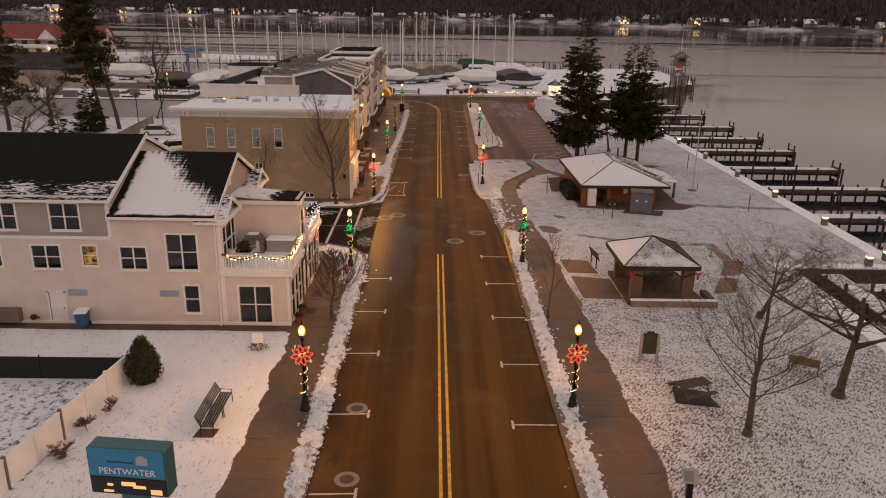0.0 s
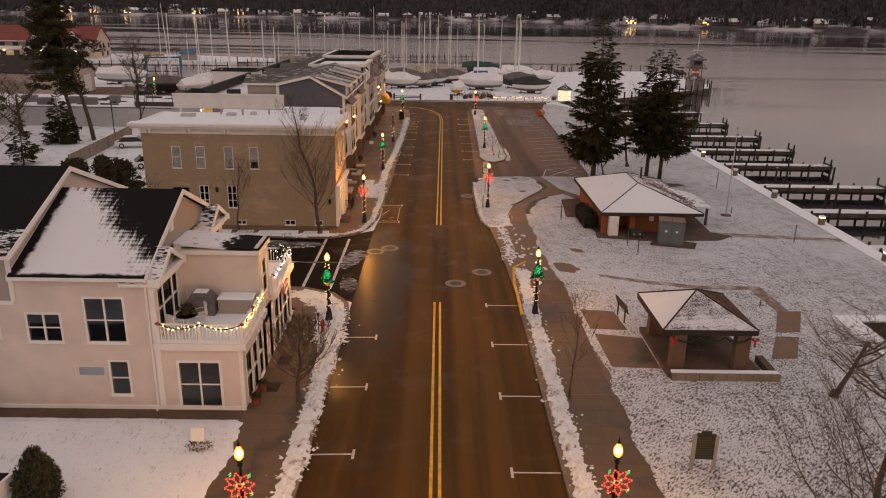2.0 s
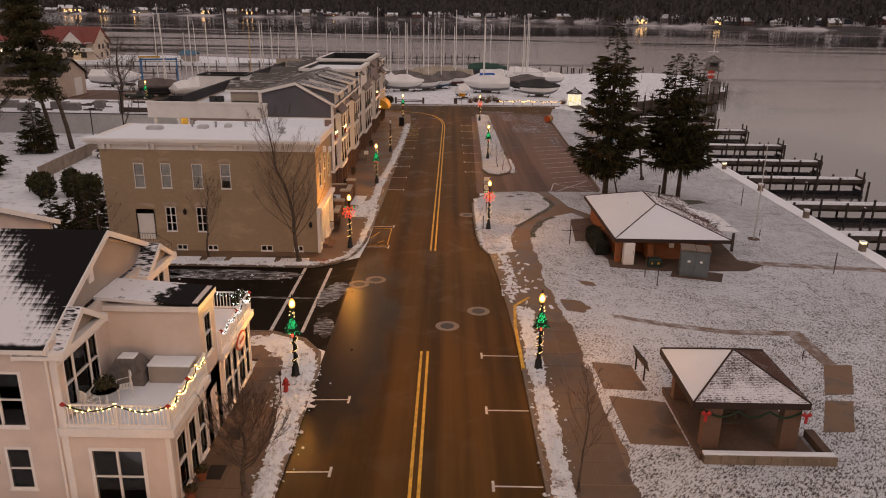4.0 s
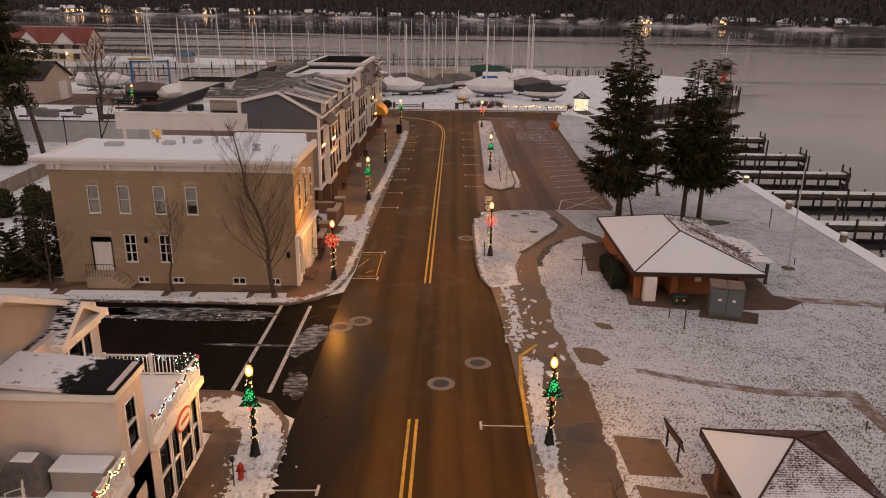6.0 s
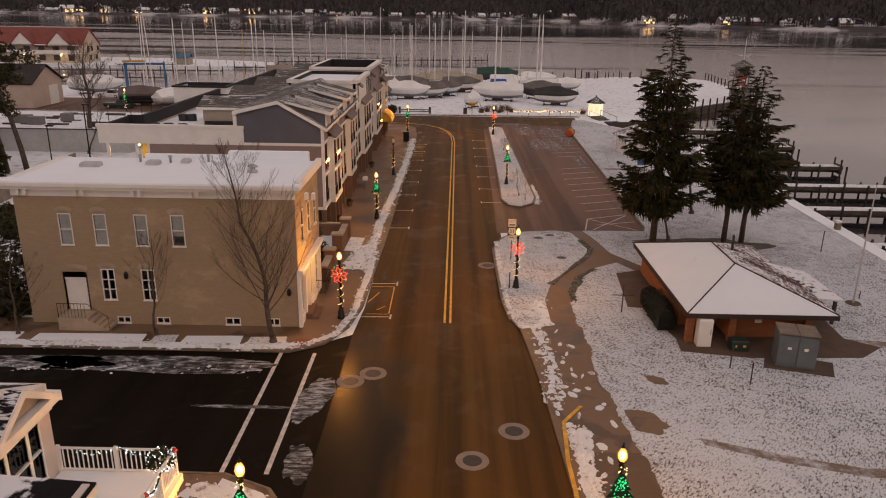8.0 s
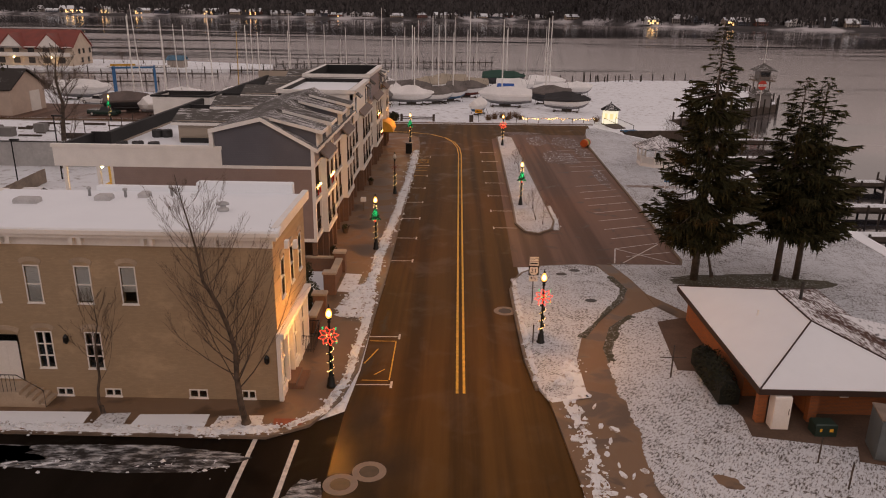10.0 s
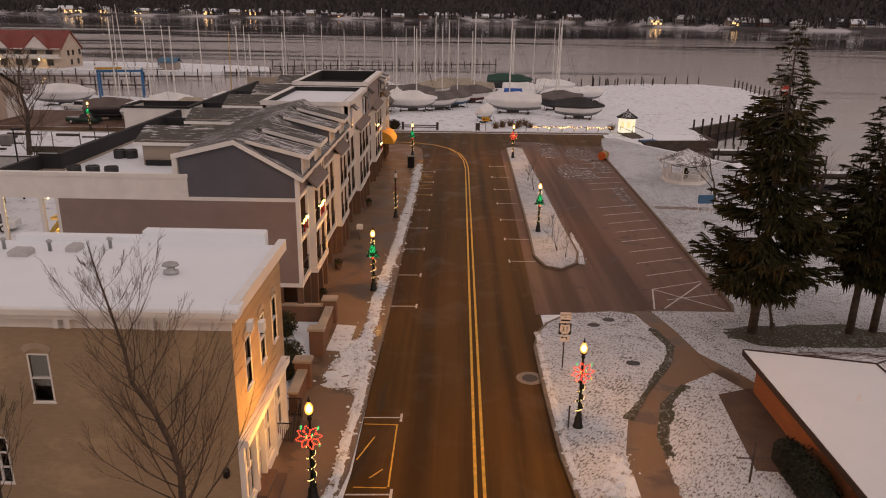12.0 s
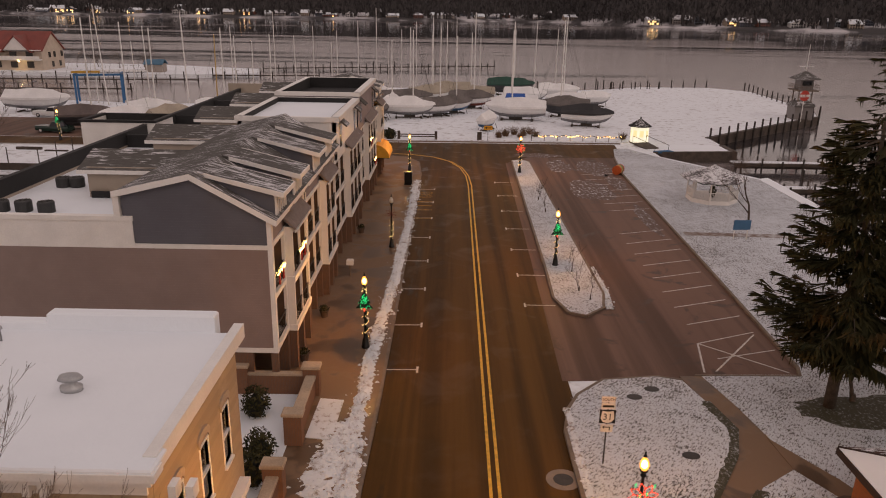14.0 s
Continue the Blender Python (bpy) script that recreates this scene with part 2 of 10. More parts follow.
def road_mat():
    """Asphalt with wheel tracks along the lanes, damp parking strips and a wet hollow at the junction."""
    # Orange in the base stands in for sodium lamp light on asphalt.
    base = (0.070, 0.0330, 0.0072)
    m = Mat("worn_asphalt", base, 0.6, 0.0, 0.26)
    # The specular tint colours reflected sky like lamp light.
    m.b.inputs["Specular Tint"].default_value = (1.0, 0.70, 0.36, 1)
    x = m.math("ADD", m.axis(0), m.math("MULTIPLY", m.math("SUBTRACT", m.noise(0.05, 2), 0.5), 0.9))

    def band(at, half):
        return m.ramp(m.math("ABSOLUTE", m.math("SUBTRACT", x, at)), half, half * 0.15)

    pale = m.math("MAXIMUM", band(-0.5, 0.9), m.math("MAXIMUM", band(2.0, 0.55), band(3.3, 0.6)))
    dark = m.math("MAXIMUM", band(-2.0, 0.8), m.math("MAXIMUM", m.math("MULTIPLY", band(-4.4, 1.3), 0.8), m.math("MULTIPLY", band(4.9, 1.2), 0.55)))
    worn = m.noise(0.9, 5, stretch=(1.0, 0.03, 1.0), rough=0.65)
    blot = m.noise(0.33, 5, dist=0.7)
    c = m.mix(m.ramp(worn, 0.34, 0.66), tuple(v * 0.34 for v in base), tuple(v * 1.2 for v in base))
    c = m.mix(m.math("MULTIPLY", pale, 0.55), c, tuple(v * 1.7 for v in base))
    c = m.mix(m.math("MULTIPLY", dark, m.lerp(m.ramp(blot, 0.35, 0.6), 0.4, 0.9)), c, tuple(v * 0.26 for v in base))
    c = m.mix(m.math("MULTIPLY", m.noise(26, 2), 0.4), c, tuple(v * 1.7 for v in base))
    u, v = m.math("DIVIDE", m.math("ADD", m.axis(0), 4.1), 2.7), m.math("DIVIDE", m.math("SUBTRACT", m.axis(1), 60.0), 14.0)
    far = m.math("SQRT", m.math("ADD", m.math("MULTIPLY", u, u), m.math("MULTIPLY", v, v)))
    far = m.math("ADD", far, m.math("MULTIPLY", m.math("SUBTRACT", m.noise(0.55, 4, stretch=(1.0, 0.5, 1.0)), 0.5), 0.9))
    wet = m.ramp(far, 1.25, 0.75)
    pool = m.math("MULTIPLY", m.math("MULTIPLY", m.ramp(m.noise(0.42, 4, stretch=(1.6, 0.5, 1.0)), 0.56, 0.64), band(-4.3, 1.2)), 0.8)
    wet = m.math("MAXIMUM", wet, pool)
    m.color(m.mix(m.math("MULTIPLY", wet, 0.9), c, (0.008, 0.0048, 0.0020)))
    dry = m.lerp(m.ramp(blot, 0.5, 0.7), 0.70, 0.52)
    rough = m.n.new("ShaderNodeMixRGB")
    m.l.new(wet, rough.inputs[0])
    m.l.new(dry, rough.inputs[1])
    m.l.new(m.lerp(m.noise(0.8, 3, stretch=(1.0, 0.4, 1.0)), 0.22, 0.40), rough.inputs[2])
    m.roughness(rough.outputs[0])
    m.l.new(m.lerp(wet, 0.26, 0.12), m.b.inputs["Specular IOR Level"])
    m.bump(m.noise(1.5, 4, stretch=(1.3, 0.7, 1.0)), 0.12, 0.02)
    m.bump(m.noise(40, 2), 0.2, 0.008)
    return m.m


M_ROAD = road_mat()
M_SIDE = asphalt_mat("dark_asphalt", (0.0055, 0.0042, 0.0036), 0.5, 0.10)
M_LOT = asphalt_mat("lot_asphalt", (0.128, 0.077, 0.060), 0.35)
M_YELLOW = plain("yellow_paint", (0.72, 0.40, 0.03), 0.6, 0, 0.25, 6)
M_WHITE_LINE = plain("white_line_paint", (0.62, 0.58, 0.54), 0.6, 0, 0.25, 6)
M_KERB = plain("concrete_kerb", (0.19, 0.145, 0.11), 0.85, 0, 0.2, 3)
M_CONC = plain("concrete", (0.105, 0.066, 0.044), 0.85, 0, 0.25, 1.5)
M_IRON = plain("cast_iron", (0.06, 0.055, 0.05), 0.5, 0.6, 0.2, 5)
M_BLACK = plain("black_metal", (0.012, 0.012, 0.012), 0.35, 0.4, 0.2, 5)
M_CREAM = siding("cream_siding", (0.71, 0.61, 0.545))
M_GREIGE = siding("greige_siding", (0.36, 0.31, 0.27))
M_TRIM = plain("white_trim", (0.82, 0.79, 0.75), 0.45, 0, 0.05, 2, 0.05)
M_GLASS = glass_mat("window_glass")
M_CLEAR = glass_mat("clear_glass", (0.92, 0.94, 0.95))
M_SHINGLE = roof_snow("black_shingle_part_snow", (0.018, 0.017, 0.017), 0.52)
M_DARKWOOD = plain("weathered_wood", (0.085, 0.065, 0.052), 0.85, 0, 0.35, 2.5, 0.4)
M_BARK = plain("bark", (0.098, 0.074, 0.056), 0.95, 0, 0.4, 6, 0.6)


def walk_mat():
    m = Mat("concrete_walk", (0.2, 0.16, 0.12), 0.7)
    f = m.noise(0.45, 5, dist=0.5)
    c = m.mix(m.ramp(f, 0.40, 0.50), (0.090, 0.052, 0.027), (0.200, 0.124, 0.072))
    c = m.mix(m.math("MULTIPLY", m.noise(20, 2), 0.3), c, (0.14, 0.10, 0.07))
    m.color(c).roughness(m.lerp(m.ramp(f, 0.4, 0.55), 0.42, 0.8))
    m.bump(m.noise(30, 2), 0.2, 0.006)
    return m.m


M_WALK = walk_mat()


def flag_mat():
    """Concrete flags that differ a little from one to the next."""
    m = Mat("concrete_flag", (0.1, 0.07, 0.05), 0.75)
    m.tc = m.n.new("ShaderNodeNewGeometry").outputs["Position"]
    f = m.noise(0.45, 5, dist=0.5)
    c = m.mix(m.ramp(f, 0.40, 0.50), (0.062, 0.037, 0.020), (0.135, 0.086, 0.051))
    c = m.mix(m.math("MULTIPLY", m.rand(), 0.3), c, (0.062, 0.040, 0.024))
    c = m.mix(m.math("MULTIPLY", m.noise(20, 2), 0.3), c, (0.14, 0.10, 0.07))
    m.color(c).roughness(m.lerp(m.ramp(f, 0.4, 0.55), 0.45, 0.8))
    m.bump(m.noise(30, 2), 0.2, 0.006)
    return m.m


M_FLAG = flag_mat()


# ---- building kit ----
class Geo:
    """Vertices and faces of one mesh."""

    def __init__(self):
        self.v, self.f = [], []

    def add(self, v, f):
        o = len(self.v)
        self.v += [tuple(p) for p in v]
        self.f += [tuple(i + o for i in q) for q in f]
        return self

    def box(self, x0, y0, z0, x1, y1, z1):
        return self.add([(x, y, z) for z in (z0, z1) for x, y in ((x0, y0), (x1, y0), (x1, y1), (x0, y1))],
                        [(3, 2, 1, 0), (4, 5, 6, 7), (0, 1, 5, 4), (1, 2, 6, 5), (2, 3, 7, 6), (3, 0, 4, 7)])

    def chamfer(self, x0, y0, z0, x1, y1, z1, c=0.03):
        """A box whose upper edges are cut off."""
        self.prism([(x0, y0), (x1, y0), (x1, y1), (x0, y1)], z0, z1 - c)
        a = [(x0, y0, z1 - c), (x1, y0, z1 - c), (x1, y1, z1 - c), (x0, y1, z1 - c)]
        b = [(x0 + c, y0 + c, z1), (x1 - c, y0 + c, z1), (x1 - c, y1 - c, z1), (x0 + c, y1 - c, z1)]
        return self.add(a + b, [(4, 5, 6, 7)] + [(i, (i + 1) % 4, 4 + (i + 1) % 4, 4 + i) for i in range(4)])

    def prism(self, pts, z0, z1):
        n = len(pts)
        return self.add([(x, y, z0) for x, y in pts] + [(x, y, z1) for x, y in pts],
                        [tuple(range(n))[::-1], tuple(range(n, 2 * n))] + [(i, (i + 1) % n, n + (i + 1) % n, n + i) for i in range(n)])

    def loft(self, rings, closed=True, caps=True):
        n, o = len(rings[0]), len(self.v)
        for r in rings:
            self.v += [tuple(p) for p in r]
        for k in range(len(rings) - 1):
            for i in range(n if closed else n - 1):
                j = (i + 1) % n
                self.f.append((o + k * n + i, o + k * n + j, o + (k + 1) * n + j, o + (k + 1) * n + i))
        if caps and closed:
            self.f.append(tuple(o + i for i in range(n))[::-1])
            self.f.append(tuple(o + (len(rings) - 1) * n + i for i in range(n)))
        return self

    def tube(self, pts, radii, n=6):
        """A round bar along points, with a radius at each."""
        rings = []
        pts = [Vector(p) for p in pts]
        for i, p in enumerate(pts):
            d = (pts[min(i + 1, len(pts) - 1)] - pts[max(i - 1, 0)]).normalized()
            a = d.orthogonal().normalized() if abs(d.z) < 0.99 else Vector((1, 0, 0))
            b = d.cross(a)
            r = radii[i] if isinstance(radii, (list, tuple)) else radii
            rings.append([p + (a * math.cos(2 * math.pi * k / n) + b * math.sin(2 * math.pi * k / n)) * r for k in range(n)])
        return self.loft(rings)

    def lathe(self, x, y, prof, n=12):
        """A turned shape from (radius, z) rows."""
        return self.loft([[(x + r * math.cos(2 * math.pi * k / n), y + r * math.sin(2 * math.pi * k / n), z) for k in range(n)] for r, z in prof])

    def quad(self, a, b, c, d, t=0.0):
        """A plate; t gives it thickness against its normal."""
        a, b, c, d = map(Vector, (a, b, c, d))
        if not t:
            return self.add([a, b, c, d], [(0, 1, 2, 3)])
        n = (b - a).cross(d - a).normalized() * t
        return self.add([a, b, c, d, a - n, b - n, c - n, d - n],
                        [(0, 1, 2, 3), (7, 6, 5, 4), (0, 4, 5, 1), (1, 5, 6, 2), (2, 6, 7, 3), (3, 7, 4, 0)])

    def wall(self, ax, p, th, u0, u1, z0, z1, holes=()):
        """A wall in the plane x = p or y = p, th deep behind it, with holes (u0, u1, z0, z1) through it."""
        us = sorted({u0, u1, *[h[i] for h in holes for i in (0, 1)]})
        zs = sorted({z0, z1, *[h[i] for h in holes for i in (2, 3)]})
        solid = lambda i, k: 0 <= i < len(us) - 1 and 0 <= k < len(zs) - 1 and not any(
            h[0] < (us[i] + us[i + 1]) / 2 < h[1] and h[2] < (zs[k] + zs[k + 1]) / 2 < h[3] for h in holes)
        known = {}

        def at(i, k, s):
            if (i, k, s) not in known:
                known[i, k, s] = len(self.v)
                q = p + th * s
                self.v.append((us[i], q, zs[k]) if ax == "y" else (q, us[i], zs[k]))
            return known[i, k, s]

        for i in range(len(us) - 1):
            for k in range(len(zs) - 1):
                if not solid(i, k):
                    continue
                self.f.append((at(i, k, 0), at(i + 1, k, 0), at(i + 1, k + 1, 0), at(i, k + 1, 0)))
                self.f.append((at(i, k + 1, 1), at(i + 1, k + 1, 1), at(i + 1, k, 1), at(i, k, 1)))
                for di, dk, a, b in ((-1, 0, (i, k), (i, k + 1)), (1, 0, (i + 1, k), (i + 1, k + 1)), (0, -1, (i, k), (i + 1, k)), (0, 1, (i, k + 1), (i + 1, k + 1))):
                    if not solid(i + di, k + dk):
                        self.f.append((at(*a, 0), at(*b, 0), at(*b, 1), at(*a, 1)))
        return self


Y_FIT = 0.714  # plan y, read off the camera's view, is scaled to fit the 62-degree lens
OWN_PLACE = set()  # names of things that are built round their own foot, not on the plan


def plan(x, y, z, turn=0.0):
    """The pose of a thing that stands at a point of the plan."""
    return pose(x, Y_FIT * y, z, 0, 0, turn)


def on_plan(ob):
    while ob is not None:
        if ob.name in OWN_PLACE:
            return False
        ob = ob.parent
    return True


def settle(ob, m):
    """Puts a part at pose m, which is given on the plan where its thing is."""
    m = m.copy()
    if on_plan(ob.parent):
        m.translation.y *= Y_FIT
    ob.matrix_basis = m
    return ob


def part(name, g, material, parent=None, label="", smooth=False, kind="", category="", group=""):
    """Links a Geo as one mesh object."""
    me = bpy.data.meshes.new(name)
    k = Y_FIT if on_plan(parent) else 1.0
    me.from_pydata([(x, y * k, z) for x, y, z in g.v], [], g.f)
    me.materials.append(material)
    me.polygons.foreach_set("use_smooth", [smooth] * len(me.polygons))
    me.update()
    ob = new(name, me)
    ob.parent = parent
    return tagged(ob, label, category, group, kind)


def thing(name, label, category, at=None, turn=0.0, group=""):
    """A thing's Empty. at: its foot on the plan; without it the thing's parts are drawn on the plan itself."""
    ob = new(name)
    if at is not None:
        OWN_PLACE.add(ob.name)
        ob.matrix_world = plan(*at, turn)
    return tagged(ob, label, category, group)


def share(ob, parent, m):
    """Another object on the same mesh, under parent, at pose m."""
    o = ob.copy()
    scene.collection.objects.link(o)
    o.parent = parent
    return settle(o, m)


def window(parent, ax, p, u0, u1, z0, z1, cols=2, rows=2, trim=0.09, out=-1, glass=None, depth=0.14, casing=M_TRIM, label=""):
    """A framed window in a wall's opening. out: the side (along the axis) that faces outdoors."""
    def bar(g, a, b, c, d, q0, q1):
        q0, q1 = sorted((q0, q1))
        g.box(a, q0, c, b, q1, d) if ax == "y" else g.box(q0, a, c, q1, b, d)
    t = trim
    w, h = (u1 - u0) / cols, (z1 - z0) / rows
    holes = [(u0 + i * w + (0.04 if i else 0), u0 + (i + 1) * w - (0.04 if i < cols - 1 else 0), z0 + k * h + (0.025 if k else 0), z0 + (k + 1) * h - (0.025 if k < rows - 1 else 0))
             for i in range(cols) for k in range(rows)]
    fr = part("window", Geo().wall(ax, p + out * 0.035, -out * (depth - 0.02), u0 - t, u1 + t, z0 - t, z1 + t, holes), casing, parent, label)
    sill = Geo()
    bar(sill, u0 - t - 0.03, u1 + t + 0.03, z0 - t - 0.05, z0 - t + 0.005, p + out * 0.09, p - out * 0.02)
    part("sill", sill, casing, fr)
    for i in range(cols):
        g = Geo()
        bar(g, u0 + i * w + 0.03, u0 + (i + 1) * w - 0.03, z0 + 0.01, z1 - 0.01, p - out * 0.05, p - out * 0.062)
        pane = part("pane", g, glass or M_GLASS, fr)
        pane.visible_shadow = False
    return fr


# ---- ground, water, streets ----
def slab(name, pts, z0, z1, material, label="", parent=None):
    return part(name, Geo().prism(pts, z0, z1), material, parent, label, kind="" if parent else "structure")


LAND = [(-420, -80), (27.2, -80), (27.2, 77.6), (36.4, 77.6), (36.4, 206), (27.5, 225), (27.5, 229), (39.2, 231), (39.2, 238), (39.4, 247.6),
        (69, 285), (73, 300), (74, 350), (66, 362), (48, 360), (34, 347), (18, 343), (-16, 345), (-24, 330), (-30, 305), (-58, 291),
        (-82, 297), (-110, 296), (-420, 300)]
slab("ground", LAND, -4, -0.03, M_YARD, "snow-covered ground of the waterfront block")
slab("ground_2", [(-420, 388), (-78, 388), (-58, 396), (-62, 420), (-100, 436), (-420, 440)], -4, -0.3, M_YARD, "snowy spit of land across the basin")


def water_mat():
    m = Mat("half_frozen_water", (0.03, 0.03, 0.035), 0.05)
    big = m.noise(0.003, 4, stretch=(0.7, 2.6, 1.0), dist=0.8)
    band = m.noise(0.012, 5, stretch=(0.4, 4.0, 1.0), rough=0.6)
    f = m.math("MULTIPLY_ADD", big, 0.6, m.math("MULTIPLY", band, 0.4))
    far = m.math("MULTIPLY", m.ramp(m.axis(1), 343.0, 785.0), -0.13)
    basin = m.math("MULTIPLY", m.ramp(m.axis(0), 95.0, 52.0), m.ramp(m.axis(1), 236.0, 214.0))
    f = m.math("ADD", m.math("ADD", f, far), m.math("MULTIPLY", basin, -0.16))
    ice = m.ramp(f, 0.37, 0.49)
    tone = m.mix(band, (0.205, 0.175, 0.17), (0.325, 0.285, 0.28))
    m.color(m.mix(ice, (0.02, 0.02, 0.024), tone))
    m.roughness(m.lerp(ice, 0.06, 0.2))
    m.b.inputs["IOR"].default_value, m.b.inputs["Specular IOR Level"].default_value = 2.1, 0.8
    m.bump(m.noise(0.9, 3, stretch=(1.0, 2.0, 1.0)), 0.05, 0.2)
    return m.m


slab("water", [(-3500, -300), (3500, -300), (3500, 4200), (-3500, 4200)], -4.5, -1.4, water_mat(), "calm half-frozen lake with thin grey ice")
slab("road", [(-4.95, -60), (6.12, -60), (6.12, 78), (5.8, 96), (5.2, 107), (5.2, 146), (6.0, 150), (6.2, 212), (22, 221), (23, 237), (-9, 236),
              (-420, 236), (-420, 222), (-11, 222), (-5.4, 214), (-4.7, 200), (-4.7, 110), (-4.95, 104)], -0.028, 0.0, M_ROAD, "worn brown-grey asphalt street with wet patches")
slab("road_2", [(-420, 84.2), (-8.4, 84.2), (-4.94, 81.0), (-4.94, 104), (-8.2, 100.4), (-420, 100.4)], -0.026, 0.003, M_SIDE, "dark wet asphalt side street")
slab("road_3", [(4.9, 134.4), (12.2, 135.2), (18.0, 135.6), (18.25, 137), (18.9, 167), (19.6, 208), (20.8, 222.5), (9.2, 222), (5.9, 216)], -0.027, 0.004, M_LOT, "reddish grey asphalt parking lot")
# raised walks and lawns
WALK_W = slab("pavement", [(-8.4, -60), (-4.95, -60), (-4.95, 77.5), (-5.25, 80.4), (-6.4, 82.7), (-8.4, 84.0), (-12, 84.1), (-12, 80), (-8.4, 79)], -0.027, 0.13, M_WALK, "brown concrete sidewalk")
slab("pavement_2", [(-60, 100.5), (-8.2, 100.5), (-6.5, 102), (-5.4, 105.5), (-4.95, 110), (-4.7, 132), (-4.7, 205), (-5.2, 215), (-7, 219.5), (-11, 221.5), (-15, 222), (-15, 105.9),
                    (-60, 105.9)], -0.027, 0.13, M_WALK, "brown concrete sidewalk beside the shops")
WALK_E = slab("pavement_3", [(6.12, -60), (10.0, -60), (10.0, 64), (9.6, 88), (9.3, 91.6), (9.1, 95.9), (9.2, 101.7), (9.1, 107.0), (9.2, 114.2), (10.2, 118.5), (11.9, 121.5), (13.8, 123.4), (13.7, 126.7), (13.2, 131), (12.5, 135.2),
                    (11.3, 135.2), (11.8, 131.5), (12.4, 127.9), (11.5, 124.6), (9.5, 120.2), (8.0, 116.2), (7.1, 111.2), (7.0, 107.0), (7.3, 106.3), (6.4, 105.8), (5.2, 105.7), (5.7, 96), (6.12, 78)], -0.027, 0.13, M_WALK, "brown concrete sidewalk and winding path")
slab("pavement_4", [(-30, 59.9), (-8.4, 59.9), (-8.4, 61.5), (-30, 61.5)], -0.027, 0.14, M_CONC, "concrete walk along the house wall")
slab("lawn", [(10.0, -60), (26.0, -60), (26.0, 78.8), (35.2, 78.8), (35.2, 205), (27, 223), (24, 232), (22, 231), (20.8, 222), (19.6, 208), (18.9, 167), (18.25, 137), (17.9, 135.6), (12.5, 135.2), (13.2, 131), (13.7, 126.7), (13.8, 123.4), (11.9, 121.5), (10.2, 118.5),
              (9.2, 114.2), (9.1, 107.0), (9.2, 101.7), (9.1, 95.9), (9.3, 91.6), (9.6, 88), (10.0, 64)], -0.027, 0.15, M_LAWN, "thin snow over the grass of the park")
slab("lawn_2", [(-60, -60), (-8.4, -60), (-8.4, 59.9), (-60, 59.9)], -0.027, 0.13, M_THICK, "smooth snow on the yard beside the house")
slab("lawn_3", [(5.2, 105.8), (4.6, 108.4), (4.4, 116), (4.4, 127.3), (4.8, 130), (5.5, 132), (7.1, 134.3), (10.0, 135.0), (11.3, 134.4), (11.8, 131.5), (12.4, 127.9), (11.5, 124.6), (9.5, 120.2), (8.0, 116.2),
                (7.1, 111.2), (7.0, 107.0), (7.2, 106.4), (6.4, 105.9)], -0.027, 0.16, M_LAWN, "snowy grass island with a kerb")
slab("lawn_4", [(7.7, 146.6), (9.0, 148.6), (9.5, 152), (9.0, 217), (7.9, 218.6), (6.8, 217.6), (6.2, 160), (6.0, 150.8), (6.6, 147.4)], -0.027, 0.16, M_LAWN, "long snowy median strip")
slab("sea_wall", [(35.2, 78.8), (36.6, 77.5), (36.6, 206), (35.2, 205)], -3.5, 0.22, M_SNOW, "snow-topped concrete sea wall")
slab("sea_wall_2", [(26.0, -80), (27.3, -80), (27.3, 77.5), (36.6, 77.5), (35.2, 78.8), (26.0, 78.8)], -3.5, 0.2, M_SNOW, "snow-topped sea wall round the small basin")
slab("bulkhead", [(27.32, -80), (27.45, -80), (27.45, 77.3), (36.6, 77.3), (36.6, 77.48), (27.32, 77.48)], -3.5, 0.1, M_DARKWOOD, "dark timber face of the basin wall")


def kerb(name, pts, w=0.16, z=0.15, material=M_KERB, label="worn concrete kerb", z0=-0.026):
    g = Geo()
    for (x0, y0), (x1, y1) in zip(pts, pts[1:]):
        d = Vector((x1 - x0, y1 - y0)).normalized()
        n = Vector((-d.y, d.x)) * w / 2
        e = d * 0.02
        g.prism([(x0 - n.x - e.x, y0 - n.y - e.y), (x1 - n.x + e.x, y1 - n.y + e.y), (x1 + n.x + e.x, y1 + n.y + e.y), (x0 + n.x - e.x, y0 + n.y - e.y)], z0, z)
    return part(name, g, material, None, label, kind="structure")


kerb("kerb", [(-4.92, -60), (-4.92, 77.5), (-5.2, 80.4), (-6.35, 82.8), (-8.4, 84.12), (-12, 84.2)])
kerb("kerb_2", [(-60, 100.45), (-8.2, 100.45), (-6.45, 101.95), (-5.35, 105.45), (-4.88, 110), (-4.65, 132), (-4.65, 205), (-5.15, 215), (-6.9, 219.6), (-11, 221.6)])
kerb("kerb_3", [(6.08, -60), (6.08, 78)])
kerb("kerb_4", [(6.08, 78.2), (6.1, 86), (6.35, 90.5), (7.4, 92.6)], 0.18, 0.17, M_YELLOW, "yellow painted kerb")
kerb("kerb_5", [(4.7, 107.4), (4.4, 112), (4.32, 120), (4.32, 127.3), (4.75, 130.1), (5.45, 132.1), (7.05, 134.4), (10.0, 135.1), (11.4, 134.6)], 0.18, 0.165)
kerb("kerb_6", [(6.6, 147.3), (7.7, 146.5), (9.05, 148.5), (9.55, 152), (9.05, 217), (7.9, 218.7), (6.75, 217.7), (6.15, 160), (5.95, 150.8), (6.6, 147.3)], 0.18, 0.165)
kerb("kerb_7", [(12.2, 135.35), (17.9, 135.5), (18.25, 137), (18.9, 167), (19.6, 208), (20.8, 222.4)], 0.18, 0.165)
kerb("kerb_8", [(-11, 237), (24, 238)], 0.25, 0.14)


